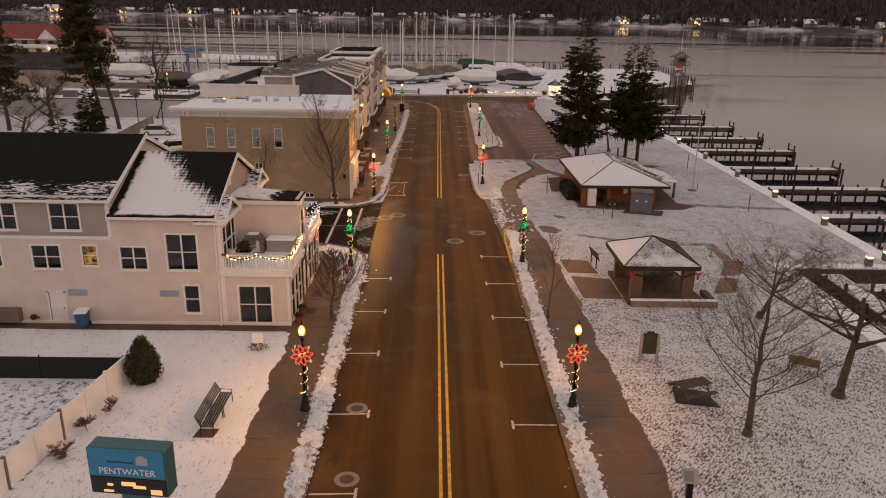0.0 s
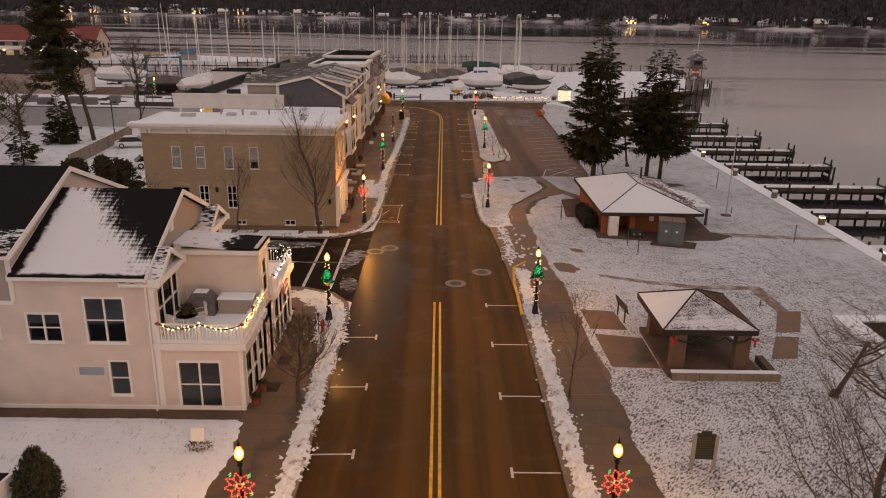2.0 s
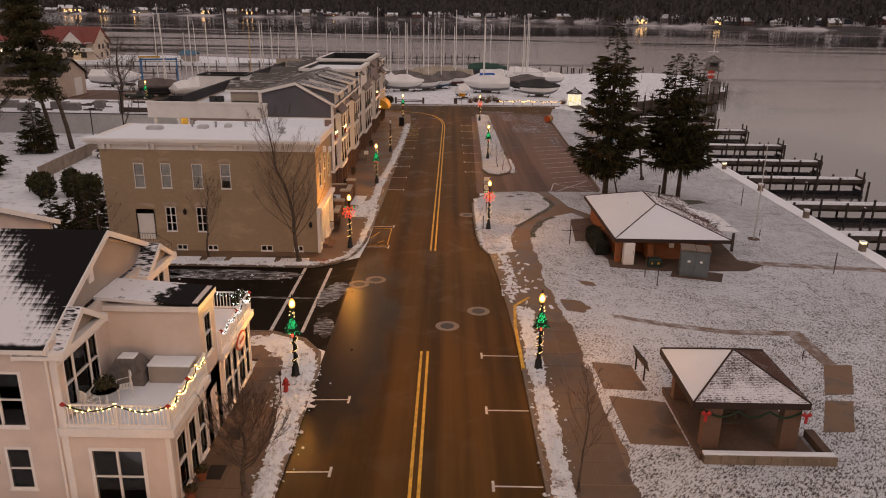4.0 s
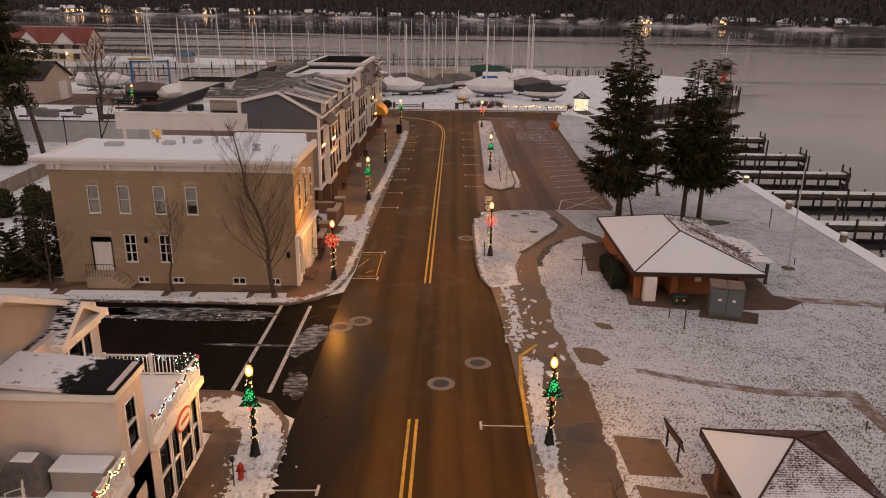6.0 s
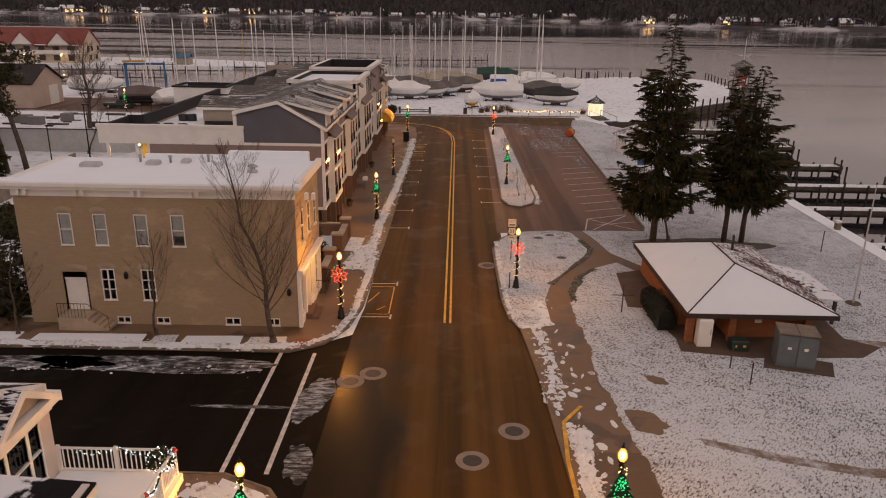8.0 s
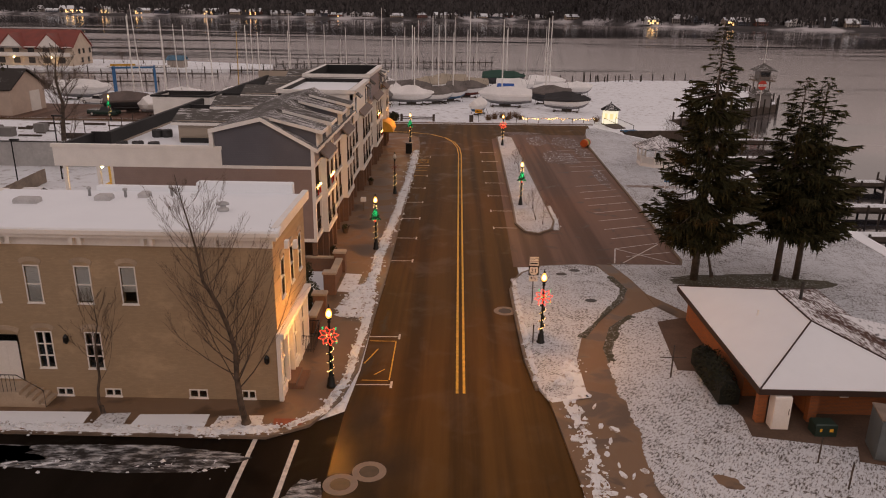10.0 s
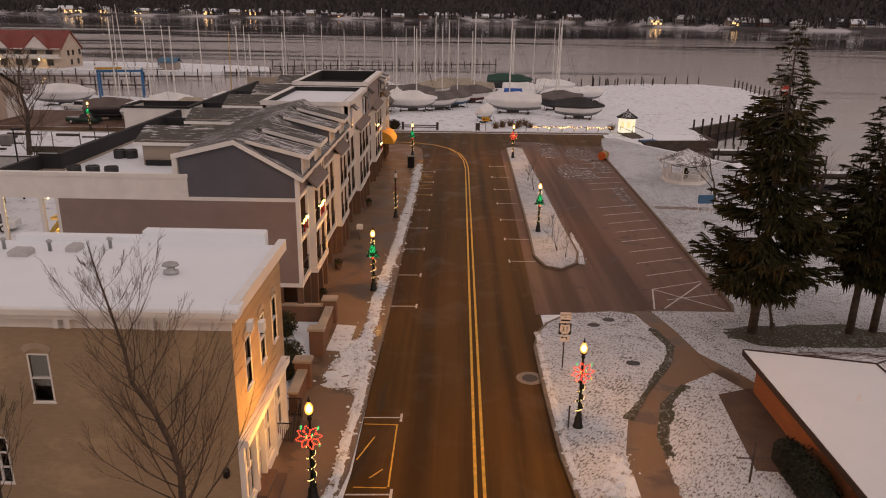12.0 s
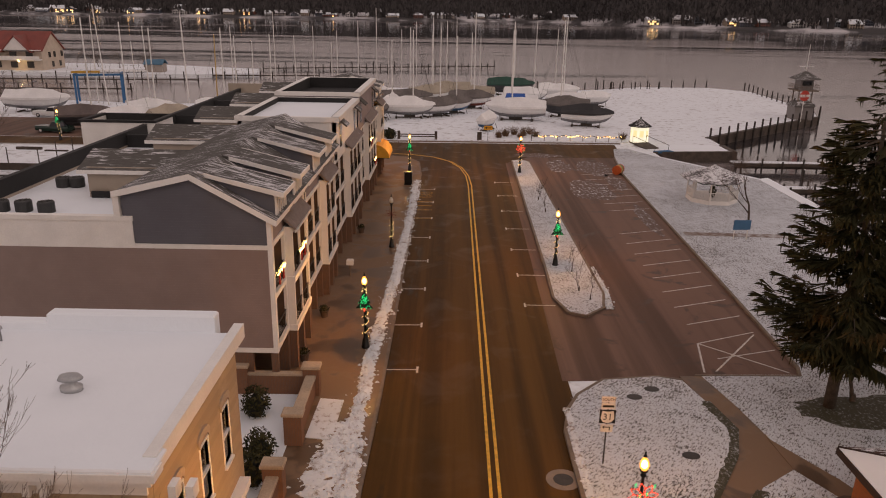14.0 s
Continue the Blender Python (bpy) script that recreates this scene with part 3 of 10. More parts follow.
def blob(name, cx, cy, rx, ry, z0, z1, material, seed, label, turn=0.0):
    """A flat patch with an uneven rim."""
    c, s, pts = math.cos(turn), math.sin(turn), []
    for k in range(44):
        a = 2 * math.pi * k / 44
        r = 1 + 0.32 * noise.noise(Vector((math.cos(a) * 1.6, math.sin(a) * 1.6, seed))) + 0.16 * noise.noise(Vector((math.cos(a) * 6, math.sin(a) * 6, seed)))
        u, v = math.cos(a) * rx * r, math.sin(a) * ry * r
        pts.append((cx + u * c - v * s, cy + u * s + v * c))
    return slab(name, pts, z0, z1, material, label)


slab("pavement_15", [(13.6, 126.8), (15.4, 122.4), (16.0, 120.4), (14.9, 120.4), (13.75, 123.3)], 0.0, 0.158, M_WALK, "short branch of the winding path")
blob("verge_4", 21.5, 130.4, 5.6, 2.6, 0.1, 0.154, M_MUD, 4, "needle-strewn bare grass under the spruces")
M_PATH = snowy_ground("thinly_snowed_path", 0.46, (0.190, 0.128, 0.092), (1.0, 1.0, 1.0), 0.16, 0.55, 0.7, 1.4)
M_SMEAR = snowy_ground("thin_slush_smear", 0.50, (0.012, 0.010, 0.009), (0.5, 1.6, 1.0), 0.10, 0.4, 0.6, 2.2)
for k, (x, y, rx, ry, turn) in enumerate(((-15.5, 98.1, 6.6, 1.5, 0.0), (-21.5, 98.0, 4.0, 1.2, 0.02), (-5.9, 93.4, 0.75, 3.2, -0.12), (-5.6, 85.6, 0.6, 2.0, 0.1), (-9.2, 92.0, 2.4, 0.25, 0.0))):
    blob("slush_%d" % (k + 10), x, y, rx, ry, -0.01, 0.0075, M_SMEAR, 30 + k, "thin grey slush smeared on the street", turn)
M_LOTSNOW = snowy_ground("thin_lot_snow", 0.455, (0.125, 0.078, 0.062), (1.0, 0.45, 1.0), 0.06)
for k, (x, y, rx, ry) in enumerate(((14.5, 196.5, 2.4, 7.0), (16.8, 213, 2.2, 6.0), (12.4, 214, 1.6, 5.0), (17.6, 180, 0.7, 7.0), (18.0, 202, 0.9, 6.0), (10.6, 224, 3.0, 2.0))):
    blob("slush_%d" % (k + 3), x, y, rx, ry, -0.01, 0.0085, M_LOTSNOW, 20 + k, "thin trodden snow on the parking lot")


def strip(g, x0, y0, x1, y1, w=0.12, z=0.006):
    d = Vector((x1 - x0, y1 - y0)).normalized()
    n = Vector((-d.y, d.x)) * w / 2
    g.prism([(x0 - n.x, y0 - n.y), (x1 - n.x, y1 - n.y), (x1 + n.x, y1 + n.y), (x0 + n.x, y0 + n.y)], -0.001, z)


def markings():
    g = Geo()
    for dx in (0.0, 0.36):
        strip(g, 0.50 + dx, -60, 0.50 + dx, 81.2, 0.14)
        strip(g, 0.55 + dx, 106.8, 0.72 + dx, 160, 0.14)
        strip(g, 0.72 + dx, 160, 0.84 + dx, 198, 0.14)
        pts = [(0.84 + dx, 198), (0.66 + dx * 0.9, 205), (0.0 + dx * 0.8, 211.5), (-1.3 + dx * 0.6, 216.8), (-3.4 + dx * 0.3, 220.6 + dx * 0.6), (-6.4, 222.8 + dx), (-12, 224.2 + dx), (-60, 226 + dx)]
        for a, b in zip(pts, pts[1:]):
            strip(g, *a, *b, 0.14)
    part("center_line", g, M_YELLOW, None, "double yellow centre line", kind="structure")
    g = Geo()
    for y in (39.0, 47.5, 56.6, 65.0, 73.4, 107.9, 116.2, 135.8, 144.2, 152.9, 161.4, 170.1, 178.8, 187.2, 195.0):
        strip(g, -4.75, y - 0.1, -2.9, y, 0.12)
        strip(g, -2.9, y - 0.5, -2.9, y + 0.5, 0.12)
    for y in (46.3, 54.9, 63.9, 72.3, 80.6, 149.2, 157.4, 165.9, 174.4, 183.0, 191.7, 200.4):
        strip(g, 3.9, y, 5.95, y, 0.12)
        strip(g, 3.9, y - 0.5, 3.9, y + 0.5, 0.12)
    for x in (-6.75, -8.65):
        strip(g, x, 84.4, x, 100.4, 0.21)
    part("parking_line", g, M_WHITE_LINE, None, "white parking and crossing lines", kind="structure")
    g = Geo()
    for k in range(8):
        y = 145.3 + k * 3.95
        strip(g, 13.9, y, 17.8 + k * 0.06, y + 2.2, 0.11, 0.009)
    for k in range(7):
        y = 184 + k * 3.9
        strip(g, 14.6, y, 18.8 + k * 0.06, y + 1.6, 0.11, 0.009)
    for a in ((12.3, 135.8, 17.9, 136.0), (12.9, 136.2, 13.7, 141.4), (13.7, 141.4, 17.7, 143.9), (13.7, 141.4, 17.6, 136.4), (13.6, 136.4, 17.6, 143.4), (14.2, 138.6, 18.0, 140.4)):
        strip(g, *a, 0.11, 0.009)
    part("lot_line", g, M_WHITE_LINE, None, "faded white stall lines of the parking lot", kind="structure")
    g = Geo()
    for y in (185, 190, 192.5):
        strip(g, -4.6, y, -3.0, y + 0.2, 0.1, 0.007)
    for a in ((-4.6, 115.3, -3.0, 115.3), (-3.05, 115.2, -3.05, 108.6), (-4.5, 108.5, -3.1, 108.5), (-4.6, 111.2, -4.0, 113.8), (-3.9, 109.4, -3.4, 110.3)):
        strip(g, *a, 0.07, 0.0065)
    for y in (178.7, 182.9, 187.4, 191.4):
        strip(g, -4.8, y, -3.0, y, 0.1, 0.0065)
    part("yellow_hatching", g, M_YELLOW, None, "worn yellow no-parking hatching", kind="structure")


markings()


# ---- white house with two roof decks ----
M_LITGLASS = Mat("lit_window", (0.05, 0.04, 0.03), 0.2).glow((1.0, 0.50, 0.08), 0.5)
M_LITGLASS.l.new(M_LITGLASS.math("MULTIPLY", M_LITGLASS.ramp(M_LITGLASS.noise(2.6, 3, dist=1.0), 0.38, 0.62), 0.4), M_LITGLASS.b.inputs["Emission Strength"])
M_LITGLASS = M_LITGLASS.m


def streaked_roof():
    """Black shingles; snow lies low and to the west, and thins to streaks down the slope."""
    m = Mat("house_roof_snow", (0.014, 0.013, 0.013), 0.9, 0, 0.1)
    g = m.math("ADD", m.math("MULTIPLY", m.axis(0), 0.085), m.math("MULTIPLY", m.axis(2), 0.16))
    f = m.math("ADD", g, m.math("MULTIPLY_ADD", m.noise(3.2, 3, stretch=(2.2, 0.35, 0.35)), 0.30, m.math("MULTIPLY", m.noise(0.5, 3), 0.24)))
    c = m.math("MULTIPLY", m.math("FRACT", m.math("DIVIDE", m.axis(2), 0.12)), 0.05)
    k = m.ramp(m.math("ADD", f, c), 0.33, 0.43)
    rag = m.math("MULTIPLY", m.noise(1.8, 4), 0.7)
    k = m.math("MAXIMUM", k, m.math("MAXIMUM", m.ramp(m.math("SUBTRACT", m.axis(0), rag), -18.25, -18.5), m.ramp(m.math("SUBTRACT", m.axis(2), m.math("MULTIPLY", rag, 0.2)), 6.93, 6.86)))
    m.color(m.mix(k, (0.78, 0.78, 0.8), (0.014, 0.013, 0.013)))
    m.bump(m.math("FRACT", m.math("DIVIDE", m.axis(2), 0.12)), 0.4, 0.015)
    return m.m


M_ROOF_A = streaked_roof()
M_ROOF_B = roof_snow("house_roof_dark", (0.014, 0.013, 0.013), 0.47, 2, 8.3, 9.1, 0.5)


def gable_roof(parent, x0, x1, ya, yb, ze, zr, material, over=0.35, t=0.22, fascia=True, label="", name="roof"):
    """A roof with its ridge along x."""
    ym, s = (ya + yb) / 2, (zr - ze) / ((yb - ya) / 2)
    g = Geo()
    for y, k in ((ya, 1), (yb, -1)):
        e = y - k * over
        a, b, c, d = (x0, e, ze - s * over), (x1, e, ze - s * over), (x1, ym, zr), (x0, ym, zr)
        g.quad(*((a, b, c, d) if k > 0 else (b, a, d, c)), t)
    r = part(name, g, material, parent, label)
    if fascia:
        for x in (x0 - 0.03, x1 + 0.03):
            for y, k in ((ya, 1), (yb, -1)):
                f, e = Geo(), y - k * over
                p = [(x - 0.04, e, ze - s * over - 0.26), (x + 0.04, e, ze - s * over - 0.26), (x + 0.04, ym, zr - 0.26), (x - 0.04, ym, zr - 0.26)]
                q = [(a, b, c + 0.25) for a, b, c in p]
                f.add(p + q, [(3, 2, 1, 0), (4, 5, 6, 7), (0, 1, 5, 4), (1, 2, 6, 5), (2, 3, 7, 6), (3, 0, 4, 7)])
                part("rake_board", f, M_TRIM, r)
        for y, k in ((ya, 1), (yb, -1)):
            e = y - k * (over + 0.03)
            part("fascia", Geo().box(x0, e - 0.05, ze - s * over - 0.2, x1, e + 0.03, ze - s * over - 0.05), M_TRIM, r)
    return r


def gable_wall(g, ax, p, th, a, b, z0, z1):
    """A triangle of wall that closes a gable."""
    m = (a + b) / 2
    tri = [(a, z0), (b, z0), (m, z1)]
    f = (lambda u, z, q: (q, u, z)) if ax == "x" else (lambda u, z, q: (u, q, z))
    g.add([f(u, z, p) for u, z in tri] + [f(u, z, p + th) for u, z in tri], [(0, 1, 2), (5, 4, 3), (0, 3, 4, 1), (1, 4, 5, 2), (2, 5, 3, 0)])


def railing(parent, pts, z, h=1.0, label="white turned railing", gap=0.16):
    """Posts, two rails and balusters along a line of points."""
    for leg, ((x0, y0), (x1, y1)) in enumerate(zip(pts, pts[1:])):
        L = math.hypot(x1 - x0, y1 - y0)
        dx, dy = (x1 - x0) / L, (y1 - y0) / L
        n = max(1, round(L / 1.9))
        r = Geo()
        for zz in (z + 0.1, z + h - 0.08):
            a, b = Vector((-dy, dx)) * 0.04, Vector((dx, dy))
            r.prism([(x0 - a.x, y0 - a.y), (x1 - a.x, y1 - a.y), (x1 + a.x, y1 + a.y), (x0 + a.x, y0 + a.y)], zz, zz + 0.07)
        k = int(L / gap)
        rail = part("railing", r, M_TRIM, parent, label)
        stick = None
        for i in range(1, k):
            m = pose(x0 + dx * i * L / k, y0 + dy * i * L / k, z + 0.16)
            if stick:
                share(stick, rail, m)
            else:
                stick = part("baluster", Geo().box(-0.02, -0.02, 0, 0.02, 0.02, h - 0.24), M_TRIM, rail)
                settle(stick, m)
        for i in range(1 if leg else 0, n + 1):
            t = i * L / n
            p = Geo().chamfer(x0 + dx * t - 0.07, y0 + dy * t - 0.07, z, x0 + dx * t + 0.07, y0 + dy * t + 0.07, z + h + 0.06, 0.03)
            part("post", p, M_TRIM, rail)


M_SHEER = plain("pale_blind", (0.62, 0.56, 0.46), 0.9)


def house():
    h = thing("house", "cream-sided house with snowy black roofs and two railed roof decks", "house")
    # west wing
    S = 61.3
    win_s = [(-25.3, -23.8, 6.0, 7.5), (-21.8, -20.2, 6.0, 7.5)]
    win_m = [(-26.4, -25.0, 3.75, 5.0), (-23.15, -21.6, 3.65, 5.0), (-20.25, -19.45, 3.85, 5.0)]
    win_a = [(-18.05, -16.6, 3.65, 4.95), (-15.35, -13.65, 3.65, 5.75), (-14.55, -13.75, 0.95, 2.6)]
    door = (-22.6, -21.7, 0.14, 2.1)
    g = Geo().wall("y", S, 0.25, -34, -18.5, 0.0, 5.55, win_m + [door])
    g.wall("x", -34, 0.25, S + 0.25, 79, 0, 8.0).wall("y", 78.75, 0.25, -33.7, -18.6, 0, 8.0)
    part("wall", g, M_CREAM, h)
    g = Geo().wall("y", S + 0.02, 0.25, -34, -18.5, 5.55, 8.0, win_s)
    part("upper_wall", g, M_GREIGE, h, "greige upper siding")
    g = Geo().wall("x", -18.62, -0.2, 61.6, 78.7, 5.4, 7.95)
    gable_wall(g, "x", -18.62, -0.2, 61.3, 79.0, 7.95, 10.35)
    part("gable_wall", g, M_CREAM, h)
    g = Geo().box(-34, S - 0.08, 5.42, -18.5, S + 0.02, 5.6).box(-34, S - 0.1, 7.72, -18.45, S + 0.02, 7.98).box(-18.62, S - 0.08, 5.6, -18.42, S + 0.05, 7.75)
    part("trim_board", g, M_TRIM, h)
    gable_roof(h, -34.3, -18.35, 61.3, 79.0, 7.95, 10.5, M_ROOF_B, label="black shingle roof with a snowy lower edge")
    for a, b, c, d in win_s + win_m:
        lit = M_LITGLASS if (a, b) == (-20.25, -19.45) else None
        window(h, "y", S, a, b, c, d, 1 if b - a < 1 else 2, 2, 0.1, glass=lit)
    d = part("door", Geo().box(door[0] + 0.02, S + 0.04, door[2], door[1] - 0.02, S + 0.1, door[3] - 0.02).box(door[0] - 0.1, S - 0.04, 0.14, door[0], S + 0.1, door[3] + 0.1).box(door[1], S - 0.04, 0.14, door[1] + 0.1, S + 0.1, door[3] + 0.1)
             .box(door[0] - 0.1, S - 0.04, door[3], door[1] + 0.1, S + 0.1, door[3] + 0.12), M_TRIM, h, "white steel door")
    part("handle", Geo().tube([(-21.8, S + 0.0, 1.1), (-21.8, S + 0.05, 1.1)], 0.04), M_BLACK, d)
    # middle block
    g = Geo().wall("y", S, 0.25, -18.5, -12.25, 0, 7.0, win_a)
    gable_wall(g, "x", -12.7, -0.2, 61.3, 77.0, 7.0, 9.4)
    g.wall("y", 76.8, 0.25, -18.5, -12.25, 0, 7.0)
    part("wall", g, M_CREAM, h)
    tall = [(62.1, 62.9, 4.0, 6.0), (63.1, 64.6, 4.0, 6.0), (64.8, 65.6, 4.0, 6.0)]
    tall_n = [(72.6, 73.4, 4.0, 6.0), (73.6, 75.0, 4.0, 6.0), (75.2, 76.0, 4.0, 6.0)]
    g = Geo().wall("x", -12.25, -0.25, S + 0.25, 76.8, 0, 7.0, tall + tall_n)
    part("wall", g, M_CREAM, h)
    g = Geo()
    gable_wall(g, "x", -12.62, -0.06, 62.4, 75.9, 7.1, 9.15)
    part("gable_panel", g, M_GREIGE, h, "greige siding in the gable")
    part("gable_vent", Geo().box(-12.62, 66.7, 7.8, -12.54, 67.3, 8.6).box(-12.55, 66.8, 7.9, -12.52, 67.2, 8.5), M_TRIM, h)
    for a, b, c, e in win_a:
        window(h, "y", S, a, b, c, e, 1 if b - a < 1 else 2, 2, 0.11)
    for a, b, c, e in tall + tall_n:
        window(h, "x", -12.25, a, b, c, e, 1, 2, 0.1, out=1)
    gable_roof(h, -18.5, -12.4, 61.3, 77.0, 7.0, 9.55, M_ROOF_A, label="black shingle roof half covered by snow")
    # two small pediments that face the street
    for a, b in ((61.0, 66.2), (71.9, 77.2)):
        r = gable_roof(h, -13.6, -11.85, a + 0.35, b - 0.35, 6.75, 7.75, M_SHINGLE, 0.3, 0.12)
        g = Geo()
        gable_wall(g, "x", -12.1, -0.08, a + 0.4, b - 0.4, 6.75, 7.6)
        part("pediment", g, M_GREIGE, r)
        part("cornice", Geo().box(-12.3, a, 6.45, -11.8, b, 6.72).box(-12.24, a + 0.2, 6.1, -12.1, b - 0.2, 6.45), M_TRIM, r)
    # street storey under the decks
    e = -8.4
    shop = [(62.2, 63.4, 0.35, 2.7), (64.0, 65.0, 0.2, 2.6), (65.6, 66.6, 0.35, 2.7), (71.0, 72.3, 0.35, 2.9), (72.7, 73.6, 0.2, 2.8), (74.0, 75.4, 0.35, 2.9), (75.8, 76.6, 0.35, 2.9)]
    bay = (-11.35, -9.5, 0.35, 2.6)
    g = Geo().wall("y", S, 0.25, -12.25, e, 0, 3.3, [bay]).wall("x", e, -0.25, S + 0.25, 76.8, 0, 3.3, shop).wall("y", 76.8, 0.25, -12.25, e, 0, 3.3)
    part("wall", g, M_CREAM, h, "cream siding of the street storey")
    window(h, "y", S, *bay, 2, 2, 0.13)
    for a, b, c, d in shop:
        window(h, "x", e, a, b, c, d, 1, 2, 0.12, out=1)
        # Pale panels added to stand in for curtains and lit shop interiors.
        part("blind", Geo().box(e - 0.24, a + 0.02, c + 0.3, e - 0.22, b - 0.02, d), M_SHEER, h, "pale panel added behind the shop glass for its bright interior")
    g = Geo().box(-12.4, S - 0.25, 3.3, e + 0.28, 67.2, 3.62).box(-12.4, 70.0, 3.3, e + 0.28, 77.25, 3.62)
    part("deck", g, M_TRIM, h)
    g = Geo().box(-12.2, S - 0.05, 3.621, e + 0.1, 67.15, 3.68).box(-12.2, 70.05, 3.621, e + 0.1, 77.1, 3.68)
    part("deck_snow", g, M_SNOW, h, "snow on the roof decks")
    railing(h, [(-12.15, S - 0.1), (e + 0.1, S - 0.1), (e + 0.1, 67.1)], 3.62)
    railing(h, [(e + 0.1, 70.1), (e + 0.1, 77.1), (-12.2, 77.1)], 3.62)
    for g in (Geo().box(-12.4, S - 0.06, 0.32, -12.15, S + 0.02, 6.6), Geo().box(e - 0.14, S - 0.05, 0.32, e + 0.05, S + 0.14, 3.3), Geo().box(e - 0.14, 76.95, 0, e + 0.05, 77.1, 3.3)):
        part("corner_board", g, M_TRIM, h)
    part("base_board", Geo().box(-34, S - 0.07, 0, e + 0.05, S - 0.003, 0.32), M_TRIM, h)
    # middle block above the street door
    up = [(68.0, 69.0, 4.3, 6.0)]
    g = Geo().wall("x", e, -0.2, 67.2, 70.0, 0.0, 6.9, [(68.0, 69.2, 0.14, 2.5)] + up).wall("y", 67.2, 0.2, -12.25, e - 0.2, 3.3, 6.8).wall("y", 69.8, 0.2, -12.25, e - 0.2, 3.3, 6.8)
    part("wall", g, M_CREAM, h)
    window(h, "x", e, *up[0], 1, 2, 0.1, out=1)
    d = part("door", Geo().wall("x", e - 0.06, -0.06, 68.02, 69.18, 0.14, 2.48, [(68.2, 69.0, 0.9, 2.3)]), M_TRIM, h, "white glazed shop door")
    part("pane", Geo().box(e - 0.1, 68.2, 0.9, e - 0.085, 69.0, 2.3), M_GLASS, d)
    g = Geo().quad((-12.6, 67.0, 7.15), (e + 0.1, 67.0, 6.85), (e + 0.1, 70.2, 6.85), (-12.6, 70.2, 7.15), 0.14)
    part("roof", g, roof_snow("box_roof", (0.014, 0.013, 0.013), 0.62, 0, -10.6, -9.0, 0.3), h, "flat black roof half covered by snow")
    part("cornice", Geo().box(-12.4, 66.95, 6.55, e - 0.2, 67.19, 6.78), M_TRIM, h)
    part("cornice", Geo().box(e - 0.2, 66.93, 6.55, e + 0.1, 70.25, 6.79), M_TRIM, h)
    # grille, meter and lamps on the south wall
    for a in (-21.4, -16.0):
        g = Geo().box(a, S - 0.12, 1.95, a + 1.1, S, 2.3)
        part("wall_vent", g, plain("blue_grey_metal", (0.30, 0.37, 0.44), 0.5), h, "blue-grey wall vent")
    part("downpipe", Geo().tube([(-12.5, S - 0.12, 6.7), (-12.5, S - 0.12, 0.4), (-12.5, S - 0.4, 0.2)], 0.05), M_TRIM, h)
    return h


house()


# ---- pale brick corner building ----
def brick_mat(name, base, mortar, ax):
    m = Mat(name, base, 0.9)
    t = m.n.new("ShaderNodeTexBrick")
    mp = m.n.new("ShaderNodeMapping")
    mp.inputs["Rotation"].default_value = (radians(90), 0, 0) if ax == "y" else (radians(90), 0, radians(90))
    m.l.new(m.tc, mp.inputs[0])
    m.l.new(mp.outputs[0], t.inputs["Vector"])
    t.inputs["Scale"].default_value = 1.0
    for k, v in (("Brick Width", 0.22), ("Row Height", 0.075), ("Mortar Size", 0.008)):
        t.inputs[k].default_value = v
    t.inputs["Color1"].default_value = (*[c * 0.93 for c in base], 1)
    t.inputs["Color2"].default_value = (*[c * 1.06 for c in base], 1)
    t.inputs["Mortar"].default_value = (*mortar, 1)
    patch = m.ramp(m.noise(0.5, 6, stretch=(1, 1, 1.8), rough=0.65), 0.52, 0.7)
    m.color(m.mix(m.math("MULTIPLY", patch, 0.6), t.outputs["Color"], tuple(min(1, c * 1.35) for c in base)))
    m.bump(t.outputs["Fac"], 0.4, 0.008)
    m.bump(m.noise(2.0, 5), 0.3, 0.02)
    return m.m


M_BRICK = brick_mat("buff_brick", (0.375, 0.280, 0.178), (0.335, 0.252, 0.164), "y")
M_BRICK_E = brick_mat("buff_brick_front", (0.375, 0.280, 0.178), (0.335, 0.252, 0.164), "x")
M_LIME = plain("limestone", (0.42, 0.33, 0.24), 0.85, 0, 0.15, 2)


def arch(ax, p, out, u0, u1, z, rise=0.22, h=0.22):
    """A segmental hood over an opening."""
    n, rings = 10, []
    m, r = (u0 + u1) / 2, (u1 - u0) / 2 + 0.08
    f = (lambda u, w, q: (u, q, w)) if ax == "y" else (lambda u, w, q: (q, u, w))
    for i in range(n + 1):
        t = math.pi * i / n
        a, c = (m - math.cos(t) * r, z + math.sin(t) * rise), (m - math.cos(t) * (r + h * 0.6), z + math.sin(t) * rise + h)
        rings.append([f(*a, p + out * 0.06), f(*c, p + out * 0.06), f(*c, p - out * 0.05), f(*a, p - out * 0.05)])
    return Geo().loft(rings)


M_FROST = plain("frosted_metal", (0.50, 0.49, 0.49), 0.6, 0.2, 0.12, 2)


